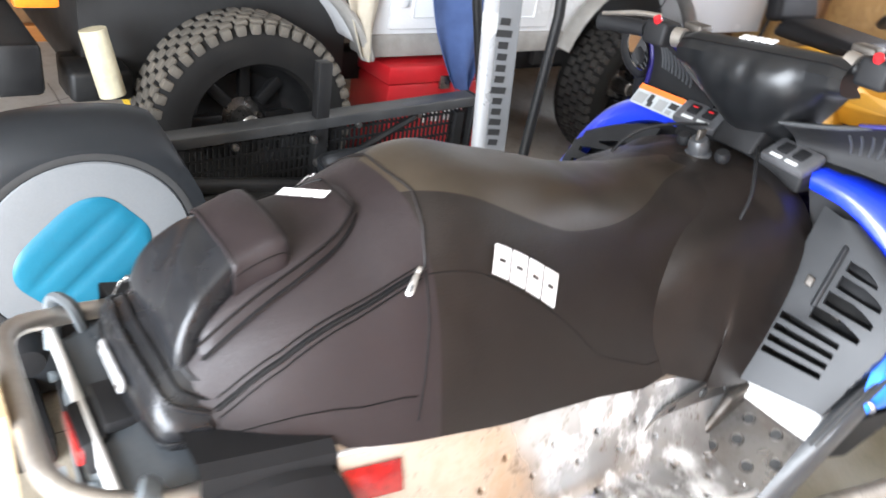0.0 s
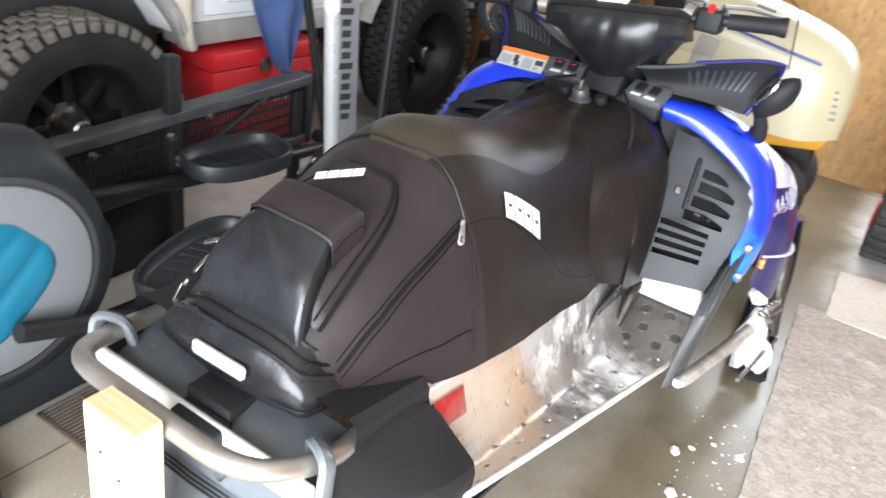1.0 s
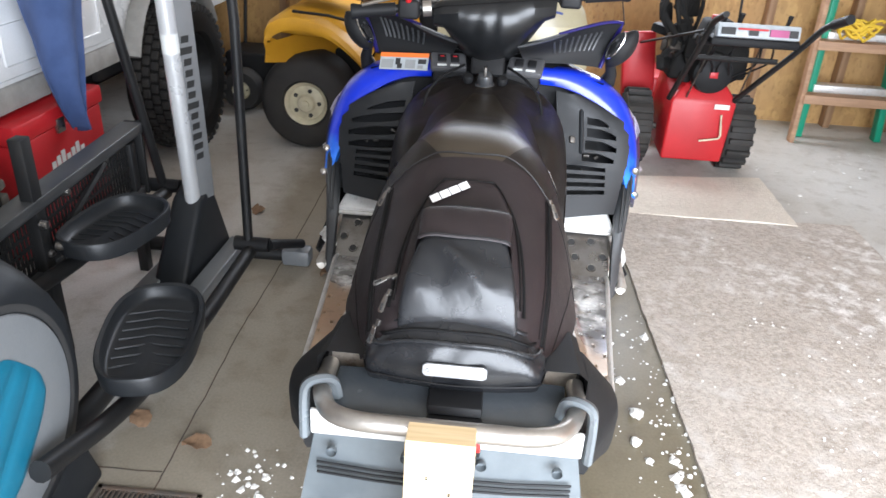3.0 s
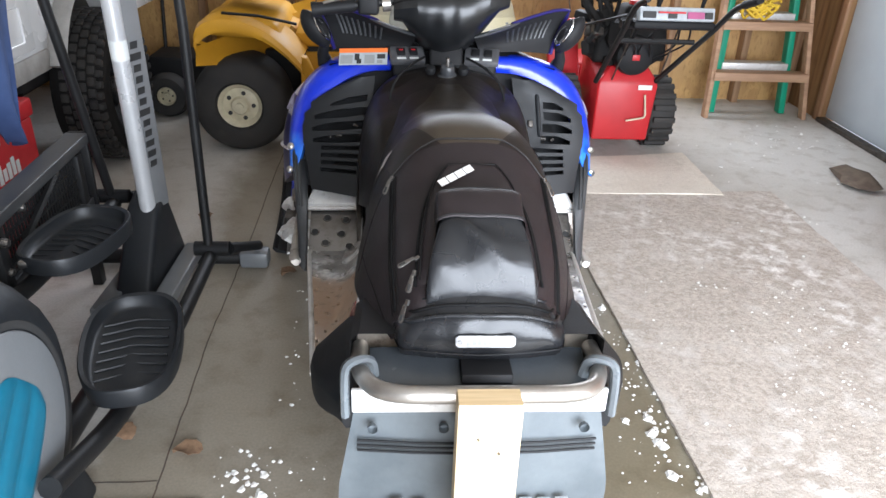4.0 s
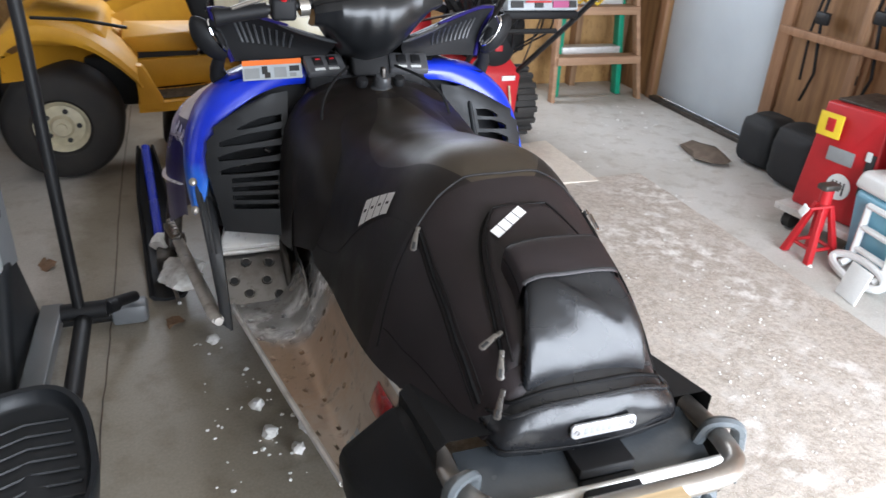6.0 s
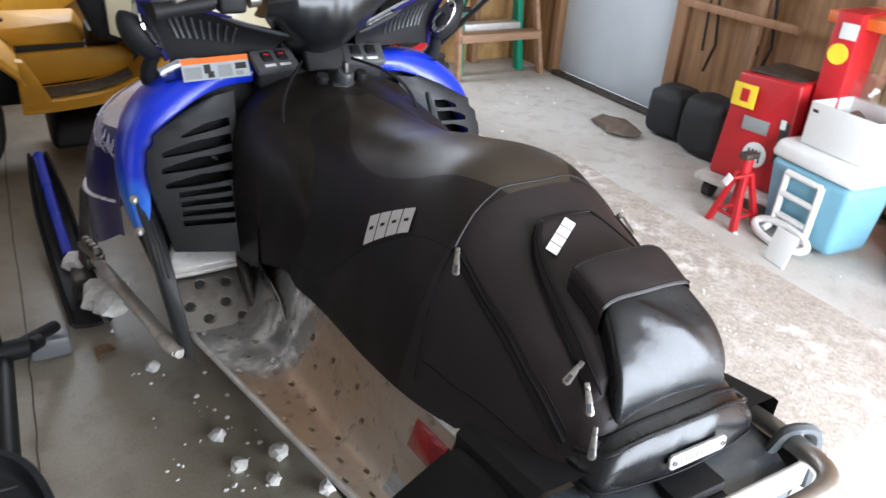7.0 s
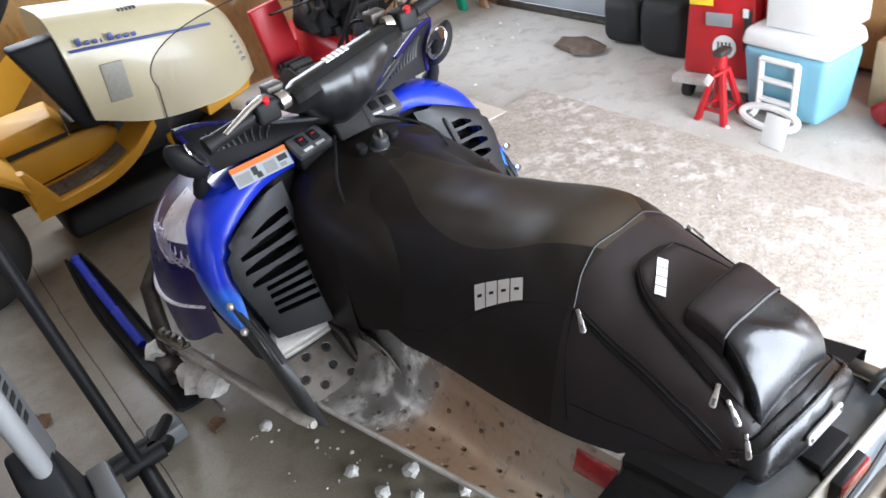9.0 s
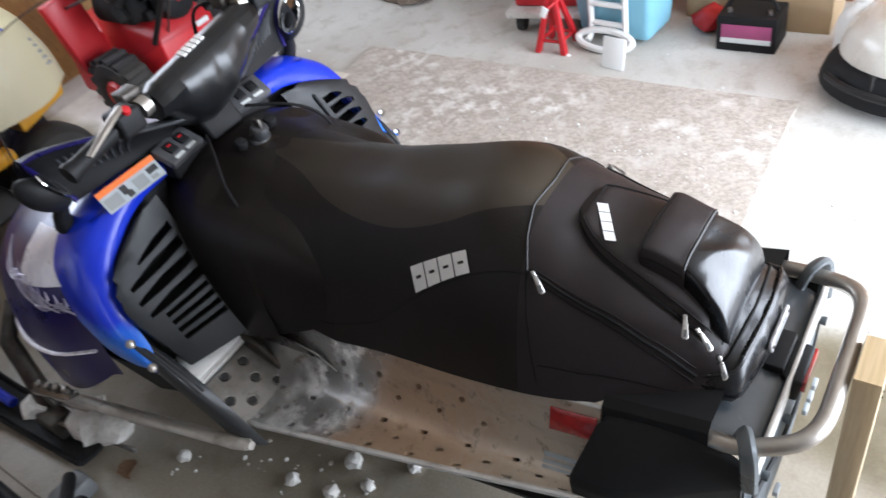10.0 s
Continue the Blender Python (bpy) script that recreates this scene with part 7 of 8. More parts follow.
def rib_wheel(name, c, r, w, rim_r, parent, mat=None, lugs=0, label=""):
    """A wheel whose axle lies along y; its outer face looks to -y."""
    wm = axes(c, (1, 0, 0), (0, 0, 1))
    wh = part(name, lathe([(0.0, 0.02), (rim_r * 0.35, 0.02), (rim_r * 0.45, 0.0), (rim_r * 0.8, -0.012), (rim_r * 0.92, 0.012), (rim_r, 0.016), (rim_r, -w * 0.8), (0, -w * 0.8)], 36, wm), mat or M_RIM, parent, label or "cream steel wheel")
    part("tyre", lathe([(rim_r, 0.008), (rim_r * 1.12, 0.026), (r * 0.84, 0.024), (r * 0.95, 0.0), (r, -0.04), (r, -w + 0.04), (r * 0.95, -w), (rim_r, -w)], 48, wm), M_TYRE, wh, "black rubber tyre")
    for k in range(5):
        a = 2 * math.pi * k / 5
        part("hub_hole", lathe([(0, 0.0), (rim_r * 0.1, 0.0), (rim_r * 0.1, -0.004)], 12, wm @ Matrix.Translation((rim_r * 0.6 * math.cos(a), rim_r * 0.6 * math.sin(a), 0.0015))), M_INK, wh)
    part("hub", lathe([(0, 0.035), (rim_r * 0.17, 0.033), (rim_r * 0.2, 0.0)], 16, wm), M_RIM, wh)
    for k in range(lugs):
        b = boxed((r * 0.93, -r * 0.06, -w + 0.005), (r * 1.06, r * 0.06, -0.01), 0.004)
        b.transform(wm @ Matrix.Rotation(2 * math.pi * k / lugs, 4, "Z"))
        part("lug", b, M_TYRE, wh)
    return wh


rib_wheel("rear_wheel", (-0.95, 2.80, 0.258), 0.255, 0.24, 0.115, tractor)
rib_wheel("rear_wheel", (-0.95, 3.35, 0.258), 0.255, 0.24, 0.115, tractor)
rib_wheel("front_wheel", (0.28, 2.80, 0.19), 0.188, 0.15, 0.085, tractor)
rib_wheel("front_wheel", (0.28, 3.20, 0.19), 0.188, 0.15, 0.085, tractor)
# rear fenders: one moulding that runs down to the step
for y0, y1 in ((2.70, 3.02), (3.16, 3.46)):
    rows = []
    FX = [-1.12, -1.125, -1.10, -1.03, -0.93, -0.80, -0.70, -0.635, -0.605]
    FZ = [0.60, 0.645, 0.69, 0.725, 0.728, 0.690, 0.62, 0.555, 0.52]
    for k in [q / 4 for q in range(33)]:
        x, z = spline(range(9), FX, k), spline(range(9), FZ, k)
        rows.append([(x + 0.012, y0 - 0.004, z - 0.075), (x, y0 - 0.014, z - 0.045), (x, y0 - 0.006, z - 0.014), (x, y0 + 0.03, z + 0.004), (x, y1 - 0.03, z + 0.01), (x, y1, z)])
    part("rear_fender", thick(loft(rows), 0.012), M_YELLOW, tractor, "yellow rear fender")
part("fender_deck", hull([(-1.12, 2.78, 0.62), (-1.12, 3.42, 0.62), (-1.02, 2.76, 0.74), (-1.02, 3.44, 0.74), (-0.74, 2.76, 0.70), (-0.74, 3.44, 0.70), (-0.70, 2.78, 0.60), (-0.70, 3.42, 0.60)], 0.03), M_YELLOW, tractor, "yellow fender deck")
part("fender_groove", tube(B(), [(-0.98, 2.713, 0.745), (-0.80, 2.712, 0.735), (-0.62, 2.713, 0.70)], 0.012, 8, flat=0.6), M_BLACKPL, tractor)
part("seat_pan", hull([(-1.02, 2.90, 0.80), (-1.02, 3.28, 0.80), (-0.62, 2.88, 0.80), (-0.62, 3.30, 0.80), (-0.62, 2.9, 0.86), (-0.62, 3.28, 0.86), (-1.0, 2.92, 0.88), (-1.0, 3.26, 0.88)], 0.03), M_BLACKPL, tractor, "black tractor seat")
part("seat_back", hull([(-1.08, 2.92, 0.84), (-1.08, 3.26, 0.84), (-1.00, 2.92, 0.86), (-1.0, 3.26, 0.86), (-1.18, 2.96, 1.18), (-1.18, 3.22, 1.18), (-1.10, 2.96, 1.2), (-1.1, 3.22, 1.2)], 0.03), M_BLACKPL, tractor)
# foot step: a flat tray that curves up in front, a stepped yellow side above it
def tray_z(x):
    return spline([-0.62, -0.45, -0.30, -0.18, -0.10, -0.04], [0.352, 0.358, 0.376, 0.42, 0.475, 0.525], x)


TX = [-0.62 + 0.58 * k / 16 for k in range(17)]
step = part("foot_step", thick(loft([[Vector((x, y, tray_z(x) + dz)) for y, dz in ((2.735, -0.030), (2.733, 0.012), (2.745, 0.018), (2.772, 0.008), (2.99, 0.008))] for x in TX]), 0.006), M_YELLOW, tractor, "yellow foot step")
part("tread_pad", thick(loft([[Vector((x, y, tray_z(x) + 0.0155)) for y in (2.80, 2.87, 2.940)] for x in TX[1:13]]), 0.004), M_TREADPAD, step, "worn grey tread pad")
for k in range(9):
    x = -0.57 + 0.036 * k
    part("tread_rib", tube(B(), [(x, 2.806, tray_z(x) + 0.0185), (x, 2.935, tray_z(x) + 0.0185)], 0.003, 5), M_TREADPAD, step)
part("step_end", hull([(-0.615, 2.735, 0.535), (-0.585, 2.735, 0.53), (-0.615, 2.733, 0.335), (-0.51, 2.733, 0.335), (-0.51, 2.735, 0.385), (-0.615, 2.80, 0.535), (-0.585, 2.80, 0.53), (-0.615, 2.80, 0.335), (-0.54, 2.80, 0.375)], 0.006), M_YELLOW, tractor, "yellow step end")
part("step_side", hull([(-0.62, 2.988, 0.36), (-0.62, 2.996, 0.50), (-0.20, 2.996, 0.515), (-0.14, 2.99, 0.46), (-0.20, 2.988, 0.39), (-0.62, 3.06, 0.36), (-0.62, 3.06, 0.50), (-0.16, 3.06, 0.515), (-0.20, 3.06, 0.40)], 0.008), M_YELLOW, tractor, "yellow body side")
part("side_slot", boxed((-0.61, 3.02, 0.499), (-0.34, 3.06, 0.535)), M_INK, tractor, "dark slot")
part("side_ledge", hull([(-0.67, 2.99, 0.532), (-0.34, 2.99, 0.536), (-0.67, 2.985, 0.60), (-0.37, 2.985, 0.625), (-0.67, 3.2, 0.53), (-0.3, 3.2, 0.53), (-0.67, 3.2, 0.64), (-0.35, 3.2, 0.64)], 0.01), M_YELLOW, tractor, "yellow upper ledge")
part("frame_rail", boxed((-0.9, 3.07, 0.26), (0.42, 3.22, 0.50), 0.02), M_BLACKMET, tractor, "black chassis frame")
part("mower_deck", hull([(-0.55, 2.84, 0.12), (0.1, 2.84, 0.12), (-0.55, 3.4, 0.12), (0.1, 3.4, 0.12), (-0.5, 2.90, 0.24), (0.05, 2.90, 0.24), (-0.5, 3.34, 0.26), (0.05, 3.34, 0.26)], 0.03), M_BLACKMET, tractor, "black mower deck")
part("fuel_line_box", boxed((-0.02, 2.66, 0.40), (0.10, 2.74, 0.45), 0.012), M_YELLOW, tractor)
# hood, its top sloping down to the nose
TURN = Matrix.Translation((-0.30, 2.80, 0)) @ Matrix.Rotation(radians(1.5), 4, "Z") @ Matrix.Translation((0.30, -2.80, 0))


def spun(b, m):
    b.transform(m)
    return b


rows = []
for i in range(25):
    t = i / 24
    x = -0.26 + 0.76 * t
    top = spline([0, 0.2, 0.6, 0.85, 0.95, 1], [1.05, 1.02, 0.955, 0.89, 0.82, 0.70], t)
    low = spline([0, 0.3, 0.75, 1], [0.63, 0.53, 0.49, 0.52], t)
    half = spline([0, 0.5, 0.85, 1], [0.27, 0.26, 0.235, 0.16], t)
    row = []
    for j in range(25):
        a = math.pi * j / 24
        c, sn = math.cos(a), math.sin(a)
        row.append((x, 2.97 + half * (1 if c > 0 else -1) * abs(c) ** 0.45 * -1, low + (top - low) * abs(sn) ** 0.55))
    rows.append(row)
hd = part("hood", spun(loft(rows, caps=True), TURN), M_CREAM, tractor, "cream engine hood", angle=60)
hy = 2.97 - 0.272
for k, (x0, x1) in enumerate(((-0.235, 0.20), (0.205, 0.34))):
    part("stripe", spun(hull([(x, hy - 0.003 + 0.09 * max(0, x - 0.1) ** 1.2, z - 0.165 * (x + 0.235)) for x in (x0, x1) for z in (0.904, 0.914)] + [(x, hy + 0.01 + 0.09 * max(0, x - 0.1) ** 1.2, z - 0.165 * (x + 0.235)) for x in (x0, x1) for z in (0.904, 0.914)]), TURN), M_STRIPEBLUE, hd, "blue hood stripe")
for k in range(8):
    x = -0.20 + k * 0.030
    z = 0.922 - 0.165 * (x + 0.235)
    part("mark_block", spun(boxed((x, hy - 0.001, z), (x + (0.018 if k != 3 else 0.005), hy + 0.012, z + (0.030 if k in (0, 4) else 0.016)), 0.002), TURN), M_STRIPEBLUE, hd)
part("hood_grille", spun(boxed((-0.165, hy - 0.002, 0.665), (-0.075, hy + 0.01, 0.82), 0.004, Matrix.Rotation(0.12, 4, "Y")), TURN), M_VENTGREY, hd, "grey hood vent")
for k in range(5):
    part("louvre_slot", spun(boxed((0.02 + 0.016 * k, 2.79, 0.965 - 0.002 * k), (0.028 + 0.016 * k, 2.84, 0.978 - 0.002 * k), 0, Matrix.Rotation(0.1, 4, "Y")), TURN), M_INK, hd)
for k in range(5):
    part("louvre_slot", spun(boxed((0.432 - 0.006 * k, 2.762, 0.60 + 0.028 * k), (0.462 - 0.006 * k, 2.80, 0.61 + 0.028 * k)), TURN), M_GREYINK, hd)
part("nose_trim", spun(hull([(0.20, 2.74, 0.49), (0.47, 2.80, 0.515), (0.47, 3.14, 0.515), (0.20, 3.2, 0.49), (0.20, 2.74, 0.43), (0.45, 2.80, 0.455), (0.45, 3.14, 0.455), (0.20, 3.2, 0.43)], 0.01), TURN), M_YELLOW, hd, "yellow nose trim")
# steering column and wheel
part("steering_column", hull([(-0.31, 2.73, 0.60), (-0.31, 2.86, 0.60), (-0.20, 2.73, 0.58), (-0.20, 2.86, 0.58), (-0.43, 2.75, 0.97), (-0.43, 2.88, 0.97), (-0.25, 2.75, 0.97), (-0.25, 2.88, 0.97)], 0.02), M_BLACKPL, tractor, "black steering column")
part("column_foot", hull([(-0.33, 2.82, 0.62), (-0.22, 2.82, 0.62), (-0.33, 3.05, 0.50), (-0.2, 3.05, 0.50), (-0.33, 3.05, 0.62), (-0.2, 3.05, 0.62)], 0.01), M_BLACKPL, tractor)
wm = Matrix.Translation((-0.44, 2.92, 1.06)) @ Euler((0, radians(-38), 0)).to_matrix().to_4x4()
b = tube(B(), [(0.165 * math.cos(a), 0.165 * math.sin(a), 0) for a in [2 * math.pi * k / 32 for k in range(33)]], 0.016, 10)
b.transform(wm)
sw = part("steering_wheel", b, M_BLACKPL, tractor, "black steering wheel")
for k in range(3):
    a = 2 * math.pi * k / 3 + 0.5
    b = hull([(0.02 * math.cos(a + 1.57) * q + r * math.cos(a), 0.02 * math.sin(a + 1.57) * q + r * math.sin(a), z) for q in (-1, 1) for r in (0.0, 0.16) for z in (-0.012, 0.006)], 0.004)
    b.transform(wm)
    part("spoke", b, M_BLACKPL, sw)

shift(tractor, -0.02, 0.25)

# small hand cart wheel standing behind the tractor
cart = thing("hand_cart", (-1.5, 3.6, 0), "dark hand cart with small black wheels", "cart")
rib_wheel("cart_wheel", (-1.47, 3.32, 0.135), 0.133, 0.07, 0.055, cart)
part("cart_body", hull([(-1.62, 3.42, 0.10), (-1.25, 3.42, 0.10), (-1.62, 3.75, 0.1), (-1.25, 3.75, 0.1), (-1.6, 3.42, 0.34), (-1.27, 3.42, 0.34), (-1.6, 3.75, 0.34), (-1.27, 3.75, 0.34)], 0.02), M_BLACKPL, cart)
part("cart_axle", tube(B(), [(-1.47, 3.34, 0.135), (-1.47, 3.74, 0.135)], 0.012, 8), M_DARKSTEEL, cart)
part("cart_handle", tube(B(), rounded_path([(-1.56, 3.7, 0.3), (-1.60, 3.95, 0.9), (-1.45, 3.98, 0.95), (-1.30, 3.95, 0.9)], 0.05), 0.012, 8), M_BLACKMET, cart)

shift(cart, -0.06, 0.32)

blower = thing("snow_blower", (1.15, 3.3, 0), "red two-stage snow blower with black chained tyres", "snow blower")
part("gear_case", hull([(0.93, 3.06, 0.10), (1.24, 3.06, 0.10), (0.93, 3.06, 0.42), (1.26, 3.06, 0.42), (1.0, 3.10, 0.50), (1.2, 3.10, 0.50), (0.93, 3.55, 0.12), (1.24, 3.55, 0.12), (0.95, 3.55, 0.5), (1.22, 3.55, 0.5)], 0.012), M_RED, blower, "red sheet-metal body")
part("tag", boxed((1.15, 3.052, 0.385), (1.225, 3.0595, 0.41), 0.001), M_STICKER, blower, "white tag")
part("bail", tube(B(), rounded_path([(1.19, 3.045, 0.36), (1.205, 3.03, 0.24), (1.10, 3.03, 0.22)], 0.02), 0.005, 6), M_RIM, blower)


def chain_wheel(x, face):
    """A wheel whose axle lies along x, tyre lugs all round."""
    wm = axes((x, 3.31, 0.20), (0, face, 0), (0, 0, 1))
    wh = part("wheel", lathe([(0, 0.02), (0.07, 0.02), (0.085, 0.0), (0.085, -0.10), (0, -0.1)], 28, wm), M_RED, blower, "red wheel hub")
    part("tyre", lathe([(0.085, 0.0), (0.12, 0.015), (0.17, 0.01), (0.185, -0.02), (0.185, -0.10), (0.17, -0.125), (0.085, -0.12)], 40, wm), M_TYRE, wh, "black snow tyre")
    for k in range(18):
        b = boxed((0.175, -0.016, -0.115), (0.202, 0.016, 0.008), 0.005)
        b.transform(wm @ Matrix.Rotation(2 * math.pi * k / 18, 4, "Z"))
        part("lug", b, M_TYRE, wh)


chain_wheel(1.40, 1)
chain_wheel(0.755, -1)
part("axle", tube(B(), [(0.74, 3.31, 0.2), (1.4, 3.31, 0.2)], 0.016, 8), M_DARKSTEEL, blower)
part("auger_housing", hull([(0.90, 3.60, 0.05), (1.2, 3.60, 0.05), (0.90, 3.95, 0.05), (1.2, 3.95, 0.05), (0.90, 3.60, 0.40), (1.2, 3.60, 0.40), (0.92, 3.92, 0.42), (1.18, 3.92, 0.42)], 0.015), M_RED, blower, "red auger housing")
part("chute", hull([(0.745, 3.47, 0.30), (0.925, 3.47, 0.30), (0.745, 3.54, 0.30), (0.925, 3.54, 0.30), (0.700, 3.47, 0.665), (0.880, 3.47, 0.68), (0.705, 3.52, 0.66), (0.875, 3.52, 0.675)], 0.010), M_RED, blower, "red discharge chute")
eng = part("engine", hull([(0.90, 3.14, 0.50), (1.26, 3.14, 0.50), (0.90, 3.48, 0.5), (1.26, 3.48, 0.5), (0.92, 3.14, 0.66), (1.24, 3.14, 0.68), (0.94, 3.42, 0.72), (1.22, 3.42, 0.72)], 0.03), M_ENGINE, blower, "black engine")
rnd = random.Random(77)
for k in range(16):
    c = Vector((rnd.uniform(0.84, 1.02), rnd.uniform(3.10, 3.26), 0.52 + 0.03 * k))
    d = Vector((rnd.uniform(0.02, 0.05), rnd.uniform(0.02, 0.05), rnd.uniform(0.02, 0.05)))
    part("engine_bit", boxed(c - d, c + d, 0.008, Euler((rnd.uniform(-0.5, 0.5), rnd.uniform(-0.5, 0.5), rnd.uniform(-0.7, 0.7))).to_matrix().to_4x4()), rnd.choice((M_ENGINE, M_ENGINE, M_BLACKPL, M_DARKSTEEL)), eng, "sooty engine part")
for k in range(6):
    a = Vector((rnd.uniform(0.84, 1.0), 3.12, rnd.uniform(0.55, 0.75)))
    part("hose", tube(B(), rounded_path([a, a + Vector((rnd.uniform(-0.08, 0.08), -0.05, 0.10)), a + Vector((rnd.uniform(-0.08, 0.08), -0.02, 0.24)), a + Vector((0.0, 0.02, 0.34))], 0.06), rnd.uniform(0.008, 0.016), 8), M_ENGINE, eng)
part("fuel_tank", hull([(1.06, 3.22, 0.70), (1.24, 3.22, 0.70), (1.06, 3.40, 0.70), (1.24, 3.40, 0.70), (1.08, 3.24, 0.79), (1.22, 3.24, 0.79), (1.08, 3.38, 0.79), (1.22, 3.38, 0.79)], 0.02), M_ENGINE, eng)
part("recoil_cover", lathe([(0, 0.05), (0.06, 0.05), (0.095, 0.035), (0.105, 0.0), (0.105, -0.02)], 32, axes((1.10, 3.065, 0.565), (1, 0, 0), (0, 0, 1))), M_BLACKPL, eng, "round black recoil cover")
part("maker_badge", boxed((1.08, 3.008, 0.55), (1.12, 3.016, 0.58), 0.003), M_RED, eng, "small red badge")
part("muffler", boxed((0.97, 3.10, 0.60), (1.06, 3.18, 0.70), 0.015), M_DARKSTEEL, eng)
part("fuel_cap", lathe([(0, 0.02), (0.03, 0.018), (0.032, 0)], 16, pose(1.14, 3.3, 0.792)), M_RED, eng)
for x0, x1 in ((0.92, 0.95), (1.24, 1.42)):
    part("handle_bar", tube(B(), rounded_path([(x0, 3.08, 0.42), (x1 - (0.03 if x0 > 1 else 0), 2.78, 0.76), (x1, 2.66, 0.88), (x1, 2.50, 0.93)], 0.06), 0.014, 10), M_BLACKMET, blower, "black handle tube")
part("handle_grip", tube(B(), [(1.42, 2.58, 0.905), (1.42, 2.44, 0.95)], 0.02, 10), M_BLACKPL, blower)
pn = part("control_panel", boxed((0.985, 2.70, 0.80), (1.345, 2.76, 0.862), 0.008, Matrix.Rotation(-0.25, 4, "X")), M_LABEL, blower, "pale control panel with printed bars")
for x0, x1, mt in ((1.0, 1.06, M_INK), (1.07, 1.2, M_RED), (1.12, 1.16, M_INK), (1.21, 1.29, M_PINK), (1.295, 1.33, M_INK)):
    part("print_bar", boxed((x0, 2.6885, 0.820 if mt != M_RED else 0.842), (x1, 2.696, 0.850), 0, Matrix.Rotation(-0.25, 4, "X")), mt, pn)
part("cross_bar", tube(B(), [(0.93, 2.80, 0.77), (1.38, 2.80, 0.77)], 0.03, 10, flat=0.7), M_BLACKPL, blower)
part("shift_lever", tube(B(), [(1.10, 2.80, 0.80), (1.08, 2.77, 0.98)], 0.006, 6), M_BLACKMET, blower)
part("chute_crank", tube(B(), [(0.93, 2.70, 0.83), (0.80, 3.45, 0.62)], 0.007, 6), M_BLACKMET, blower)

rnd = random.Random(17)
part("air_filter", boxed((0.95, 3.06, 0.63), (1.07, 3.13, 0.73), 0.015), M_ENGINE, eng, "black air filter box")
part("engine_shroud", hull([(1.04, 3.08, 0.53), (1.28, 3.08, 0.53), (1.02, 3.08, 0.70), (1.27, 3.08, 0.72), (1.04, 3.2, 0.53), (1.28, 3.2, 0.53), (1.04, 3.2, 0.76), (1.26, 3.2, 0.76)], 0.02), M_ENGINE, eng)
for k in range(7):
    x = 0.96 + 0.05 * k
    part("cable", tube(B(), rounded_path([(x, 2.76, 0.80), (x + rnd.uniform(-0.06, 0.06), 2.88, 0.70 + rnd.uniform(-0.05, 0.05)), (x + rnd.uniform(-0.08, 0.08), 3.0, 0.60), (1.0 + rnd.uniform(0, 0.2), 3.08, 0.50)], 0.08, 4), 0.005, 6), M_BLACKPL, blower)
part("handle_brace", tube(B(), [(0.95, 2.86, 0.68), (1.33, 2.86, 0.68)], 0.013, 8), M_BLACKMET, blower)
part("control_rod", tube(B(), [(1.02, 2.84, 0.77), (1.00, 3.12, 0.36)], 0.005, 6), M_DARKSTEEL, blower)
part("control_rod", tube(B(), [(1.24, 2.84, 0.77), (1.26, 3.12, 0.36)], 0.005, 6), M_DARKSTEEL, blower)
part("panel_tray", boxed((0.97, 2.71, 0.765), (1.36, 2.82, 0.80), 0.01), M_BLACKPL, blower, "black control tray")
for x in (1.02, 1.09, 1.30):
    part("lever_knob", tube(B(), [(x, 2.79, 0.80), (x + 0.01, 2.77, 0.90)], [0.005, 0.012], 8), M_BLACKPL, blower)

# wooden step stool ladder in front of a green fibreglass ladder
lad = thing("wooden_stepladder", (2.28, 3.85, 0), "old brown wooden stepladder leaning at the wall", "stepladder")
for s in (-1, 1):
    part("rail", hull([(2.295 + s * 0.335 + dx, 3.78 + dy, 0.0) for dx in (-0.014, 0.014) for dy in (-0.03, 0.03)] + [(2.255 + s * 0.215 + dx, 4.05 + dy, 1.65) for dx in (-0.014, 0.014) for dy in (-0.03, 0.03)], 0.003), M_LADDERWOOD, lad, "brown wooden rail")
for k, z in enumerate((0.275, 0.59, 0.905, 1.22, 1.535)):
    w = 0.335 - 0.12 * z / 1.65
    y = 3.78 + 0.27 * z / 1.65
    part("tread", boxed((2.295 - 0.04 * z / 1.65 - w, y - 0.055, z - 0.03), (2.295 - 0.04 * z / 1.65 + w, y + 0.05, z + 0.03 - 0.008), 0.003), M_LADDERWOOD, lad, "wooden tread")
glad = thing("green_ladder", (2.28, 4.0, 0), "green fibreglass stepladder with silver treads", "stepladder")
for s in (-1, 1):
    part("rail", hull([(2.275 + s * 0.245 + dx, 3.93 + dy, 0.004) for dx in (-0.02, 0.02) for dy in (-0.035, 0.035)] + [(2.275 + s * 0.17 + dx, 4.13 + dy, 1.75) for dx in (-0.02, 0.02) for dy in (-0.035, 0.035)], 0.004), M_GREEN, glad, "green fibreglass rail")
for z in (0.315, 0.63, 0.945, 1.26):
    w = 0.235 - 0.07 * z / 1.75
    y = 3.93 + 0.2 * z / 1.75
    part("tread", boxed((2.275 - w, y - 0.05, z - 0.03), (2.275 + w, y + 0.045, z + 0.02), 0.004), M_ALU, glad, "ribbed aluminium tread")
shift(lad, -0.065, 0.085)
shift(glad, -0.05, 0.07)
bm = B()
rnd = random.Random(3)
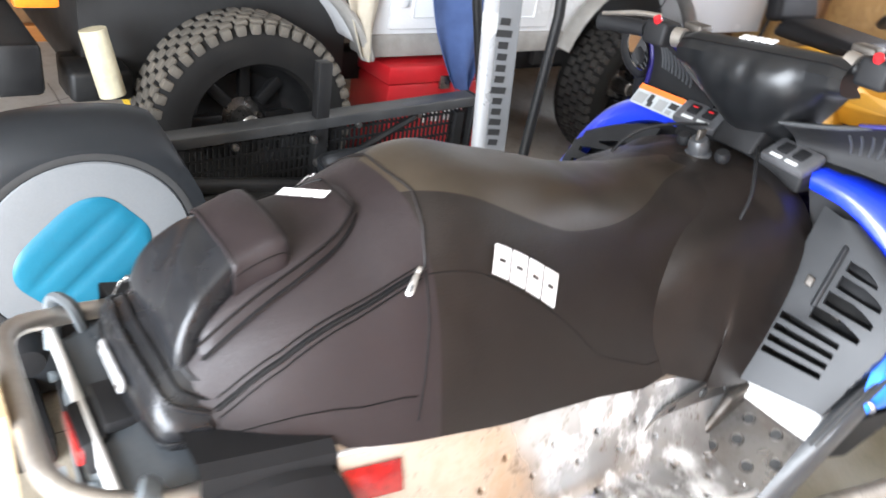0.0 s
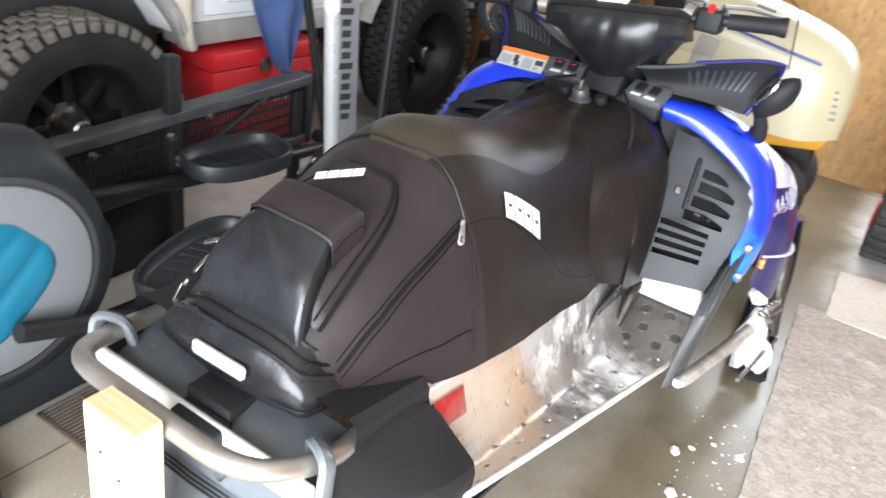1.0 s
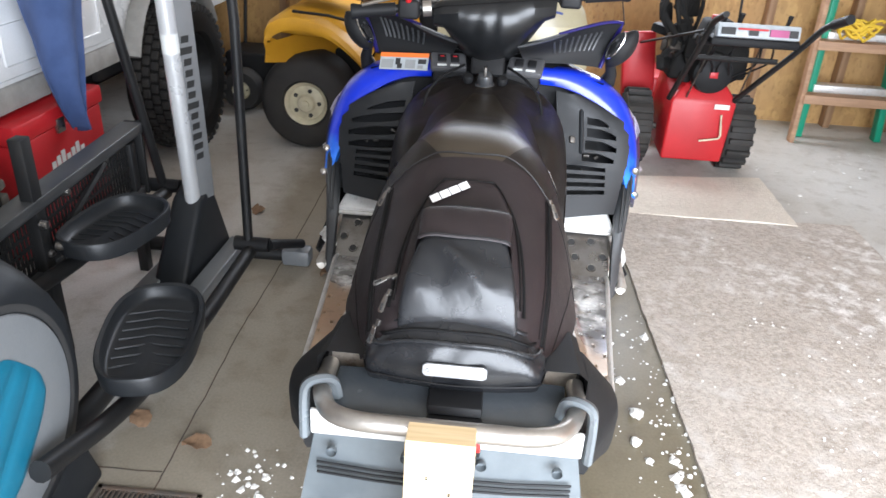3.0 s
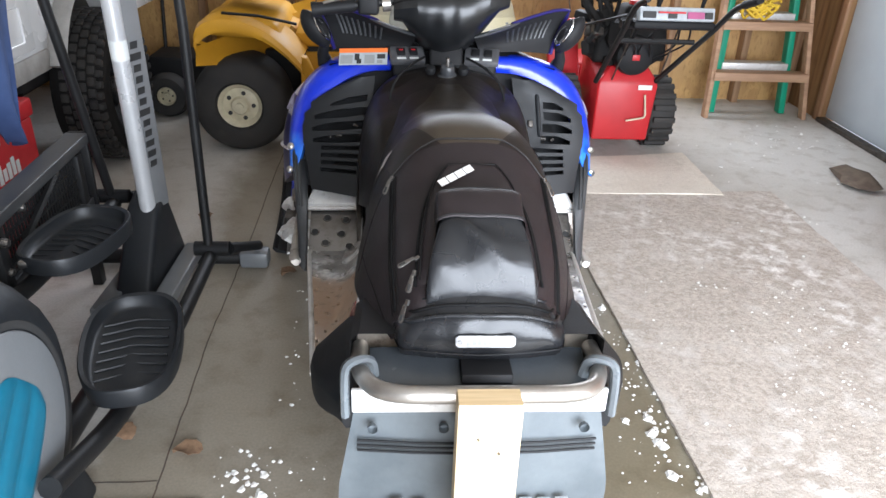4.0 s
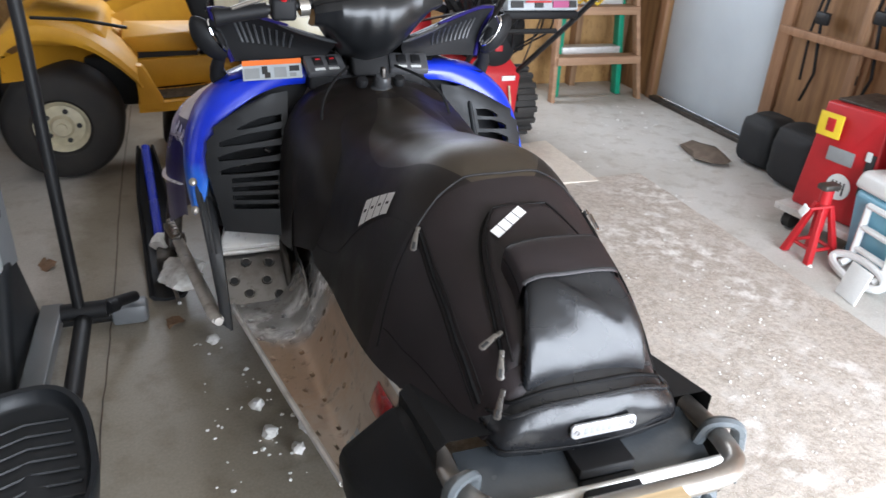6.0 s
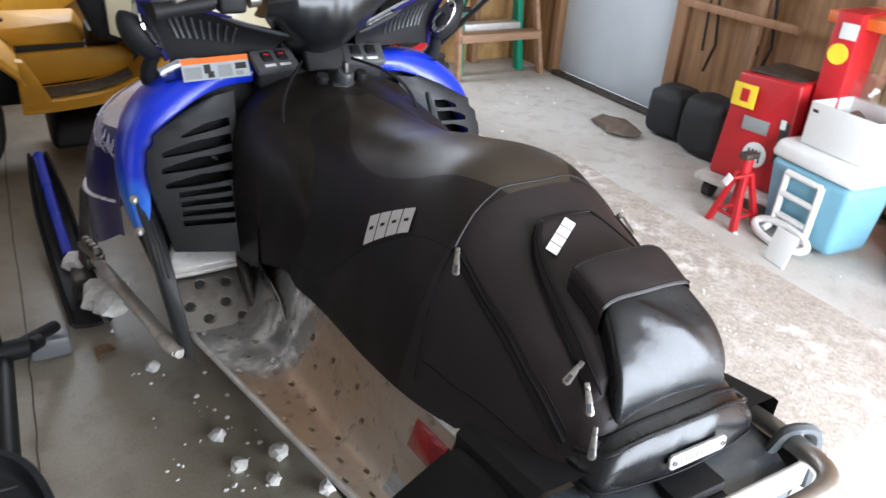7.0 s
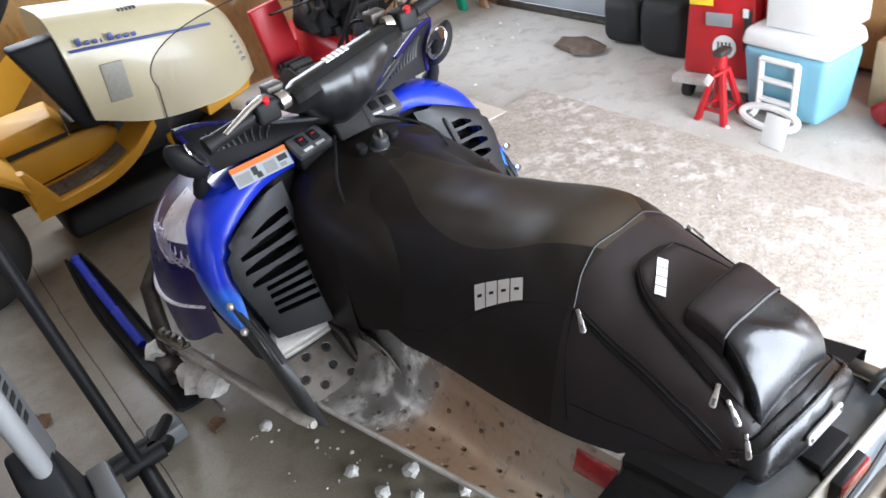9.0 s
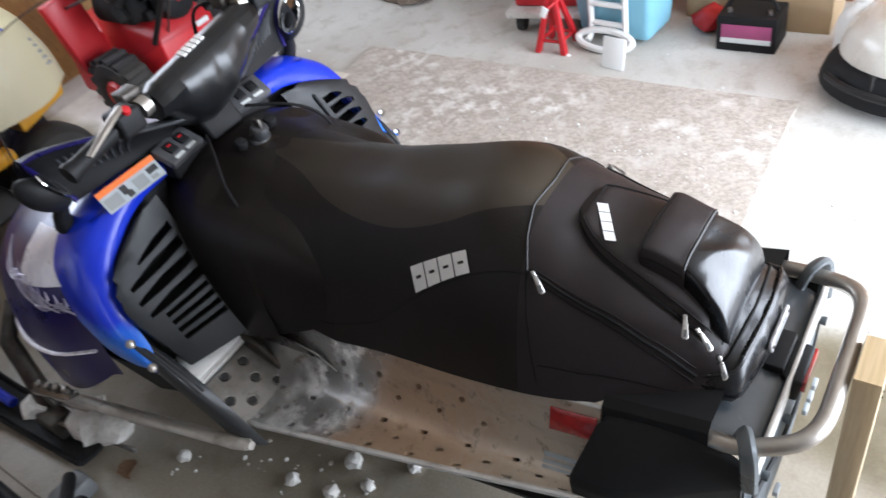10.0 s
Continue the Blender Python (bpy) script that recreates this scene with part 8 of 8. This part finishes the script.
for k in range(9):
    c = Vector((2.15 + rnd.uniform(-0.05, 0.05), 3.94, 0.66 + 0.01 * k))
    tube(bm, [c + Vector((0.085 * math.cos(a) + 0.01 * math.sin(3 * a + k), 0.035 * math.sin(a), 0.035 * math.sin(a * 2 + k) - 0.003 * k)) for a in [2 * math.pi * q / 22 for q in range(22)]], 0.008, 6)
solo("rope_bundle", bm, M_ROPE, "bundle of yellow rope lying on a ladder tread", "rope")

# ---- right side ----
press = thing("parts_washer", (2.25, 1.72, 0), "tall red steel workshop cabinet with stickers on a wheeled base", "workshop cabinet")
TM = Matrix.Translation((2.235, 1.72, 0)) @ Matrix.Rotation(radians(8), 4, "Z")


def turned(b, m=None):
    b.transform(m if m is not None else TM)
    return b


cab = part("cabinet", turned(hull([(-0.13, -0.17, 0.12), (0.2, -0.17, 0.12), (-0.13, 0.17, 0.12), (0.2, 0.17, 0.12), (-0.13, -0.15, 0.60), (0.2, -0.15, 0.60), (-0.10, 0.15, 0.585), (0.2, 0.15, 0.585)], 0.01)), M_RED, press, "red cabinet body")
part("column", turned(boxed((-0.06, -0.27, 0.14), (0.14, -0.165, 0.90), 0.008)), M_RED, press, "red column")
part("open_top", turned(boxed((-0.08, -0.12, 0.592), (0.17, 0.12, 0.602), 0.002)), M_DARKSTEEL, press)
part("base_plate", turned(boxed((-0.19, -0.24, 0.085), (0.22, 0.2, 0.118), 0.006)), M_ALU, press, "scuffed metal base plate")
for x, y in ((-0.13, 0.14), (-0.13, -0.18), (0.16, 0.14), (0.16, -0.18)):
    part("caster", turned(lathe([(0, 0.02), (0.04, 0.018), (0.042, -0.018), (0, -0.02)], 20, pose(x, y, 0.043, 90, 0, 0))), M_TYRE, press, "black caster")
for name, lo, hi, mt in (("yellow_label", (-0.138, 0.03, 0.45), (-0.131, 0.14, 0.55), M_LABELYEL), ("label_mark", (-0.140, 0.06, 0.475), (-0.137, 0.10, 0.53), M_RED), ("grey_label", (-0.1385, -0.06, 0.36), (-0.131, 0.06, 0.42), M_GREYINK),
                         ("black_label", (-0.1385, -0.150, 0.26), (-0.131, -0.115, 0.44), M_INK), ("white_label", (-0.142, -0.135, 0.41), (-0.139, -0.110, 0.45), M_STICKER), ("white_tag", (-0.069, -0.265, 0.80), (-0.061, -0.20, 0.86), M_STICKER)):
    part(name, turned(boxed(lo, hi, 0.0015)), mt, cab)
part("round_decal", turned(lathe([(0, 0.003), (0.055, 0.003), (0.056, 0)], 28, axes((-0.134, -0.03, 0.265), (0, -1, 0), (0, 0, 1)))), M_STICKER, cab, "round black and white decal")
for k in range(4):
    part("decal_bar", turned(boxed((-0.1385, -0.06 + 0.018 * k, 0.235 + 0.012 * (k % 2)), (-0.1372, -0.052 + 0.018 * k, 0.29), 0.001)), M_INK, cab)
part("round_decal", turned(lathe([(0, 0.003), (0.04, 0.003), (0.041, 0)], 24, axes((-0.065, -0.215, 0.74), (0, -1, 0), (0, 0, 1)))), M_LABELYEL, cab, "round yellow decal")

stand = thing("jack_stand", (1.99, 1.50, 0), "red steel jack stand with a white tag", "jack stand")
for k in range(4):
    a = radians(45 + 90 * k)
    part("leg", hull([Vector((1.975, 1.51, 0.0)) + Vector((0.095 * math.cos(a) + dx, 0.095 * math.sin(a) + dy, 0.003)) for dx in (-0.014, 0.014) for dy in (-0.014, 0.014)] + [Vector((1.975 + 0.025 * math.cos(a) + dx, 1.51 + 0.025 * math.sin(a) + dy, 0.24)) for dx in (-0.01, 0.01) for dy in (-0.01, 0.01)], 0.002), M_RED, stand, "red angle-iron leg")
    b = radians(45 + 90 * (k + 1))
    part("brace", tube(B(), [(1.975 + 0.075 * math.cos(a), 1.51 + 0.075 * math.sin(a), 0.055), (1.975 + 0.075 * math.cos(b), 1.51 + 0.075 * math.sin(b), 0.055)], 0.008, 6), M_RED, stand)
part("column", tube(B(), [(1.975, 1.51, 0.12), (1.975, 1.51, 0.30)], 0.024, 14), M_RED, stand)
part("saddle", boxed((1.935, 1.485, 0.30), (2.015, 1.535, 0.325), 0.006), M_DARKSTEEL, stand)
part("handle", tube(B(), [(1.985, 1.48, 0.235), (1.90, 1.50, 0.225)], 0.007, 6), M_RED, stand)
part("tag", boxed((1.862, 1.485, 0.20), (1.868, 1.515, 0.25), 0.001, Matrix.Rotation(0.5, 4, "X")), M_PAPER, stand, "white paper tag")
shift(stand, -0.01, 0.08)

cool = thing("picnic_cooler", (2.17, 1.24, 0), "pale blue picnic cooler with a white lid and pull handle", "cooler")
CM = Matrix.Translation((2.20, 1.335, 0)) @ Matrix.Rotation(radians(-6), 4, "Z")
part("tub", turned(hull([(-0.15, -0.175, 0.02), (0.07, -0.175, 0.02), (-0.15, 0.175, 0.02), (0.07, 0.175, 0.02), (-0.17, -0.2, 0.32), (0.09, -0.2, 0.32), (-0.17, 0.2, 0.32), (0.09, 0.2, 0.32)], 0.03), CM), M_ICEBLUE, cool, "pale blue tub")
part("lid", turned(hull([(-0.18, -0.21, 0.322), (0.1, -0.21, 0.322), (-0.18, 0.21, 0.322), (0.1, 0.21, 0.322), (-0.165, -0.195, 0.40), (0.085, -0.195, 0.40), (-0.165, 0.195, 0.40), (0.085, 0.195, 0.40)], 0.025), CM), M_WHITEPL, cool, "white lid")
part("lid_recess", turned(boxed((-0.12, -0.13, 0.3995), (0.05, 0.13, 0.404), 0.002), CM), M_WHITEPL, cool)
hp = tube(B(), rounded_path([(-0.182, -0.085, 0.29), (-0.188, -0.085, 0.06), (-0.23, -0.085, 0.04)], 0.02), 0.014, 8)
join(hp, tube(B(), rounded_path([(-0.182, 0.085, 0.29), (-0.188, 0.085, 0.06), (-0.23, 0.085, 0.04)], 0.02), 0.014, 8))
for z in (0.29, 0.20, 0.11):
    join(hp, tube(B(), [(-0.186, -0.085, z), (-0.186, 0.085, z)], 0.013, 8))
part("pull_handle", turned(hp, CM), M_WHITEPL, cool, "white folding handle")
b = tube(B(), [(-0.225 + 0.03 * math.cos(a), 0.135 * math.sin(a), 0.05 + 0.032 * math.cos(a)) for a in [2 * math.pi * k / 28 for k in range(29)]], 0.016, 8)
part("handle_loop", turned(b, CM), M_WHITEPL, cool, "white handle loop")
solo("paper_card", turned(boxed((-0.004, -0.055, 0), (0.004, 0.055, 0.135), 0.001), Matrix.Translation((1.832, 1.26, 0.002)) @ Matrix.Rotation(radians(-10), 4, "Z") @ Matrix.Rotation(radians(14), 4, "Y")), M_PAPER, "white card leaning against the cooler's handle", "card")
bin_ = thing("white_bin", (2.22, 1.22, 0.41), "white plastic bin with a clear lid on the cooler", "bin")
BM = Matrix.Translation((2.19, 1.305, 0.405)) @ Matrix.Rotation(radians(-4), 4, "Z")
for name, lo, hi in (("side_wall", (-0.12, -0.15, 0), (-0.114, 0.15, 0.17)), ("side_wall", (0.114, -0.15, 0), (0.12, 0.15, 0.17)), ("end_wall", (-0.114, -0.15, 0), (0.114, -0.144, 0.17)), ("end_wall", (-0.114, 0.144, 0), (0.114, 0.15, 0.17)), ("bottom", (-0.114, -0.144, 0), (0.114, 0.144, 0.006))):
    part(name, turned(boxed(lo, hi, 0.001), BM), M_WHITEPL, bin_)
lidp = part("clear_lid", turned(boxed((0.10, -0.155, 0.17), (0.106, 0.155, 0.28), 0.001, Matrix.Rotation(0.35, 4, "Y")), BM), M_SMOKE, bin_, "clear tilted lid")
lidp.visible_shadow = False
part("contents", turned(hull([(-0.1, -0.13, 0.007), (0.1, -0.13, 0.007), (-0.1, 0.13, 0.007), (0.1, 0.13, 0.007), (-0.05, -0.1, 0.12), (0.08, 0.09, 0.14), (-0.06, 0.08, 0.11)], 0.01), BM), M_BROWNCLOTH, bin_, "dark odds and ends")
part("small_mark", turned(boxed((-0.1215, 0.11, 0.13), (-0.1203, 0.135, 0.142)), BM), M_INK, bin_)

def soft_bag(c, half, seed):
    """A slack box-shaped bag with rounded, uneven sides that stands flat on the floor."""
    b = B()
    bmesh.ops.create_icosphere(b, subdivisions=4, radius=1)
    for v in b.verts:
        p = v.co.copy()
        q = Vector([(1 if x >= 0 else -1) * abs(x) ** 0.5 for x in p])
        q *= 1 + 0.10 * noise.noise(p * 1.7 + Vector((seed, 0, 0))) + 0.03 * noise.noise(p * 6)
        v.co = Vector((c[0] + q.x * half[0], c[1] + q.y * half[1], max(0.002, c[2] + q.z * half[2])))
    return b


# odds and ends along the right wall
bag = thing("black_bag", (2.55, 2.35, 0), "black cloth bags heaped by the door", "bag", "bags by the door")
part("sack", soft_bag((2.53, 2.55, 0.14), (0.11, 0.13, 0.14), 12), M_BAGCLOTH, bag)
bag2 = thing("black_bag", (2.5, 2.1, 0), "black cloth bags heaped by the door", "bag", "bags by the door")
part("sack", soft_bag((2.50, 2.24, 0.155), (0.12, 0.16, 0.155), 15), M_BAGCLOTH, bag2)
rag = lump("rag", (2.29, 2.73, 0.02), 0.10, 21, flat=0.35)
for v in rag.verts:
    v.co.y = 2.73 + (v.co.y - 2.73) * 1.6
    v.co.z = max(v.co.z, 0.001)
solo("rag", rag, M_BROWNCLOTH, "crumpled dark brown rag on the floor", "rag")
for y, z, k in ((2.46, 0.78, 0), (2.12, 0.84, 1)):
    tool = thing("hanging_strap", (2.61, y, z - 0.42), "black strap hanging from a hook on the wall", "strap", "hanging straps")
    part("strap", tube(B(), [(2.62, y, z + 0.3), (2.605, y + 0.02, z), (2.61, y - 0.02, z - 0.25), (2.605, y + 0.02, z - 0.40)], 0.012, 6, flat=0.5), M_BLACKPL, tool)
    part("strap", tube(B(), [(2.62, y + 0.03, z + 0.25), (2.605, y + 0.07, z - 0.05), (2.61, y + 0.06, z - 0.30)], 0.010, 6, flat=0.5), M_BLACKPL, tool)
    part("buckle", boxed((2.585, y - 0.03, z - 0.01), (2.615, y + 0.05, z + 0.05), 0.008), M_BLACKMET, tool)
solo("wall_rail", boxed((2.56, 1.95, 0.69), (2.585, 2.70, 0.73), 0.004), M_CASING, "brown wooden rail along the wall", "rail")
bench = thing("workbench", (2.6, 1.2, 0), "plywood workbench with an orange top edge", "workbench")
part("bench_top", boxed((2.25, 0.2, 0.84), (2.62, 1.62, 0.885), 0.006), M_ORANGE, bench, "orange bench top")
for y in (0.28, 1.54):
    part("bench_leg", boxed((2.54, y - 0.04, 0.0), (2.62, y + 0.04, 0.84), 0.004), M_STUD, bench)
part("bench_back", boxed((2.60, 0.33, 0.05), (2.615, 1.49, 0.82), 0.003), M_OSB, bench, "pale board behind the bench")
for lo, hi, yaw in (((2.34, 0.92, 0.0), (2.56, 1.12, 0.30), 4), ((2.28, 0.50, 0.0), (2.54, 0.84, 0.26), -5)):
    cb = thing("cardboard_box", ((lo[0] + hi[0]) / 2, (lo[1] + hi[1]) / 2, 0), "plain brown cardboard box on the floor", "box", "cardboard boxes")
    bx = part("carton", boxed(lo, hi, 0.004), M_CARD, cb)
    part("tape", boxed(((lo[0] + hi[0]) / 2 - 0.02, lo[1] - 0.001, hi[2] - 0.08), ((lo[0] + hi[0]) / 2 + 0.02, hi[1] + 0.001, hi[2] + 0.001), 0.001), M_LIGHTGREY, bx)
solo("red_pouch", lump("p", (2.25, 0.98, 0.055), 0.075, 31, flat=0.75), M_RED, "small red cloth pouch on the floor", "pouch")
bat = thing("car_battery", (2.16, 0.78, 0), "black car battery with a magenta and white label", "battery")
bb = part("case", boxed((2.08, 0.66, 0.0), (2.24, 0.90, 0.155), 0.006), M_BLACKPL, bat)
part("label", boxed((2.0775, 0.68, 0.06), (2.0795, 0.88, 0.12), 0.0005), M_PINK, bb, "magenta label")
part("label_strip", boxed((2.076, 0.68, 0.04), (2.079, 0.88, 0.062), 0.0005), M_STICKER, bb)
for y in (0.70, 0.86):
    part("terminal", lathe([(0, 0.018), (0.009, 0.018), (0.01, 0)], 12, pose(2.12, y, 0.155)), M_ZIP, bat)
part("carry_strap", tube(B(), rounded_path([(2.16, 0.68, 0.155), (2.16, 0.70, 0.20), (2.16, 0.86, 0.20), (2.16, 0.88, 0.155)], 0.02), 0.007, 6), M_BLACKPL, bat)
jug = solo("plastic_jug", turned(lathe([(0, 0), (0.075, 0), (0.082, 0.02), (0.082, 0.20), (0.06, 0.255), (0.028, 0.285), (0.028, 0.31), (0, 0.31)], 28), pose(2.03, 0.36, 0)), M_WHITEPL, "translucent white plastic jug", "jug")

# white domed machine cowl with a black bumper
cowl = thing("small_mower", (1.98, 0.1, 0), "small mower with a white domed cover and a black deck", "mower")
MM = Matrix.Translation((1.99, 0.05, 0)) @ Matrix.Rotation(radians(12), 4, "Z")
rows = []
for i in range(17):
    t = i / 16
    a = math.pi / 2 * t
    rows.append([(0.27 * math.cos(a) ** 0.7 * math.cos(b), 0.36 * math.cos(a) ** 0.7 * math.sin(b), 0.155 + 0.20 * math.sin(a)) for b in [2 * math.pi * k / 40 for k in range(40)]])
dome = part("cover", turned(loft(rows, True), MM), M_MOWER, cowl, "white domed cover")
part("deck", turned(lathe([(0, 0.16), (0.9, 0.16), (1.0, 0.14), (1.08, 0.09), (1.12, 0.04), (1.05, 0.03), (0, 0.03)], 40), MM @ Matrix.Diagonal((0.28, 0.37, 1, 1))), M_BLACKPL, cowl, "black deck and bumper")
for y in (-0.24, 0.24):
    part("wheel", turned(lathe([(0, 0.03), (0.07, 0.028), (0.085, 0.015), (0.085, -0.015), (0.07, -0.028), (0, -0.03)], 24, pose(-0.14, y, 0.086, 90, 0, 0)), MM), M_TYRE, cowl, "black wheel")
    part("wheel", turned(lathe([(0, 0.03), (0.07, 0.028), (0.085, 0.015), (0.085, -0.015), (0.07, -0.028), (0, -0.03)], 24, pose(0.14, y, 0.086, 90, 0, 0)), MM), M_TYRE, cowl, "black wheel")
part("bumper_bar", turned(tube(B(), [(-0.33 * math.cos(a), 0.42 * math.sin(a), 0.11) for a in [radians(-70 + 10 * k) for k in range(15)]], 0.014, 8), MM), M_BLACKMET, cowl, "black bumper bar")
for k in range(3):
    part("slot", turned(boxed((-0.262 + 0.02 * k, -0.08, 0.222 + 0.012 * k), (-0.235 + 0.02 * k, 0.06, 0.228 + 0.012 * k)), MM), M_INK, dome)

# ---- crumbs of salt, snow and leaves ----
def scatter(name, boxes, n, s0, s1, mat, label, seed):
    rnd = random.Random(seed)
    bm = B()
    for _ in range(n):
        x0, y0, x1, y1, z = rnd.choice(boxes)
        c = Vector((rnd.uniform(x0, x1), rnd.uniform(y0, y1), z))
        r = rnd.uniform(s0, s1) * rnd.choice((0.5, 0.7, 1.0))
        vs = [bm.verts.new(c + Vector((r * rnd.uniform(0.6, 1.2) * math.cos(a), r * rnd.uniform(0.6, 1.2) * math.sin(a), 0.0005))) for a in [k * 1.2566 for k in range(5)]]
        top = [bm.verts.new(c + (v.co - c) * rnd.uniform(0.4, 0.75) + Vector((0, 0, r * rnd.uniform(0.35, 0.8)))) for v in vs]
        for k in range(5):
            bm.faces.new((vs[k], vs[(k + 1) % 5], top[(k + 1) % 5], top[k]))
        bm.faces.new(top)
    return solo(name, bm, mat, label, "debris", kind="stuff", flat=True)


scatter("snow_crumbs", [(-0.60, 0.40, -0.42, 0.75, 0), (-0.50, 0.9, -0.25, 1.6, 0), (0.56, 0.4, 0.67, 1.3, 0), (0.56, 0.4, 0.67, 1.3, 0)], 170, 0.003, 0.009, M_SALT, "crumbs of snow and salt beside the snowmobile", 41)
scatter("snow_lumps", [(-0.56, 0.50, -0.46, 0.68, 0), (-0.56, 0.50, -0.46, 0.68, 0), (0.58, 0.5, 0.67, 1.2, 0), (0.58, 0.5, 0.67, 0.9, 0), (0.45, 0.8, 0.62, 1.5, 0)], 46, 0.008, 0.020, M_SALT, "small lumps of snow on the concrete", 42)
scatter("salt_on_carpet", [(0.75, 0.45, 1.6, 2.3, 0.012), (1.0, 0.6, 1.45, 1.6, 0.012), (1.0, 0.6, 1.45, 1.6, 0.012)], 260, 0.002, 0.008, M_SALT, "white salt crumbs on the carpet", 43)
scatter("salt_on_floor", [(1.5, 2.6, 2.7, 3.7, 0), (1.7, 0.6, 2.2, 2.4, 0), (2.0, 3.2, 2.5, 3.7, 0), (0.6, -0.4, 1.7, 0.35, 0)], 130, 0.003, 0.013, M_SALT, "white salt crumbs on the concrete floor", 44)
scatter("fine_grit", [(-0.6, 0.2, -0.3, 0.7, 0), (0.45, 0.2, 0.66, 1.6, 0)], 260, 0.002, 0.006, M_SALT, "fine salt grit under the running boards", 45)
for k, (x, y, z) in enumerate(((-0.44, 1.564, 0.020), (-0.345, 1.214, 0.020), (-0.224, 1.089, 0.024), (-0.326, 1.086, 0.022), (-0.262, 1.01, 0.018), (-0.158, 0.928, 0.022), (0.52, 1.02, 0.020), (0.50, 0.90, 0.016))):
    solo("snow_lump", lump("snow_lump", (x, y, z * 0.62), z, 80 + k, flat=0.75), M_SALT, "fallen lump of grey-white snow on the concrete", "snow", "fallen snow lumps", flat=True)
for k, (x, y, r) in enumerate(((-0.68, 0.728, 110), (-0.87, 0.80, 60), (-0.98, 2.2, 10), (-0.55, 1.70, 150))):
    rnd = random.Random(60 + k)
    rows = []
    for i in range(7):
        t = i / 6
        w = 0.026 * math.sin(math.pi * min(0.97, t + 0.05)) ** 0.7 * (1 + 0.25 * (i % 2))
        rows.append([Vector((w * u, -0.035 + 0.075 * t, 0.004 + 0.014 * abs(u) * t + 0.006 * math.sin(3 * t + u))) for u in (-1, -0.5, 0, 0.5, 1)])
    solo("leaf", turned(thick(loft(rows), 0.0008), pose(x, y, 0.001, 0, 0, r)), M_LEAF, "curled dry brown leaf on the concrete", "leaf", "fallen leaves")

# cracks and joints in the slab
bm = B()
for pts in ([(-0.74, -0.4), (-0.725, 0.6), (-0.75, 1.3), (-0.745, 1.9), (-0.76, 2.8), (-0.75, 4.2)], [(-3.2, 0.62), (-1.6, 0.60), (-0.73, 0.62)], [(-2.7, 0.1), (-2.8, 0.35), (-3.15, 1.0), (-3.4, 1.5)]):
    for (xa, ya), (xb, yb) in zip(pts, pts[1:]):
        n = max(int(math.hypot(xb - xa, yb - ya) / 0.06), 1)
        last = None
        for i in range(n + 1):
            t = i / n
            c = Vector((xa + (xb - xa) * t, ya + (yb - ya) * t, 0.0012)) + Vector((0.006 * noise.noise(Vector((xa + t * 9, ya, 1))), 0.006 * noise.noise(Vector((xa, ya + t * 9, 2))), 0))
            d = Vector((-(yb - ya), xb - xa, 0)).normalized() * 0.0022
            cur = (bm.verts.new(c - d), bm.verts.new(c + d))
            if last:
                bm.faces.new((last[0], last[1], cur[1], cur[0]))
            last = cur
solo("floor_joint", bm, M_IRON, "dark crack across the concrete", "crack", kind="structure", flat=True)
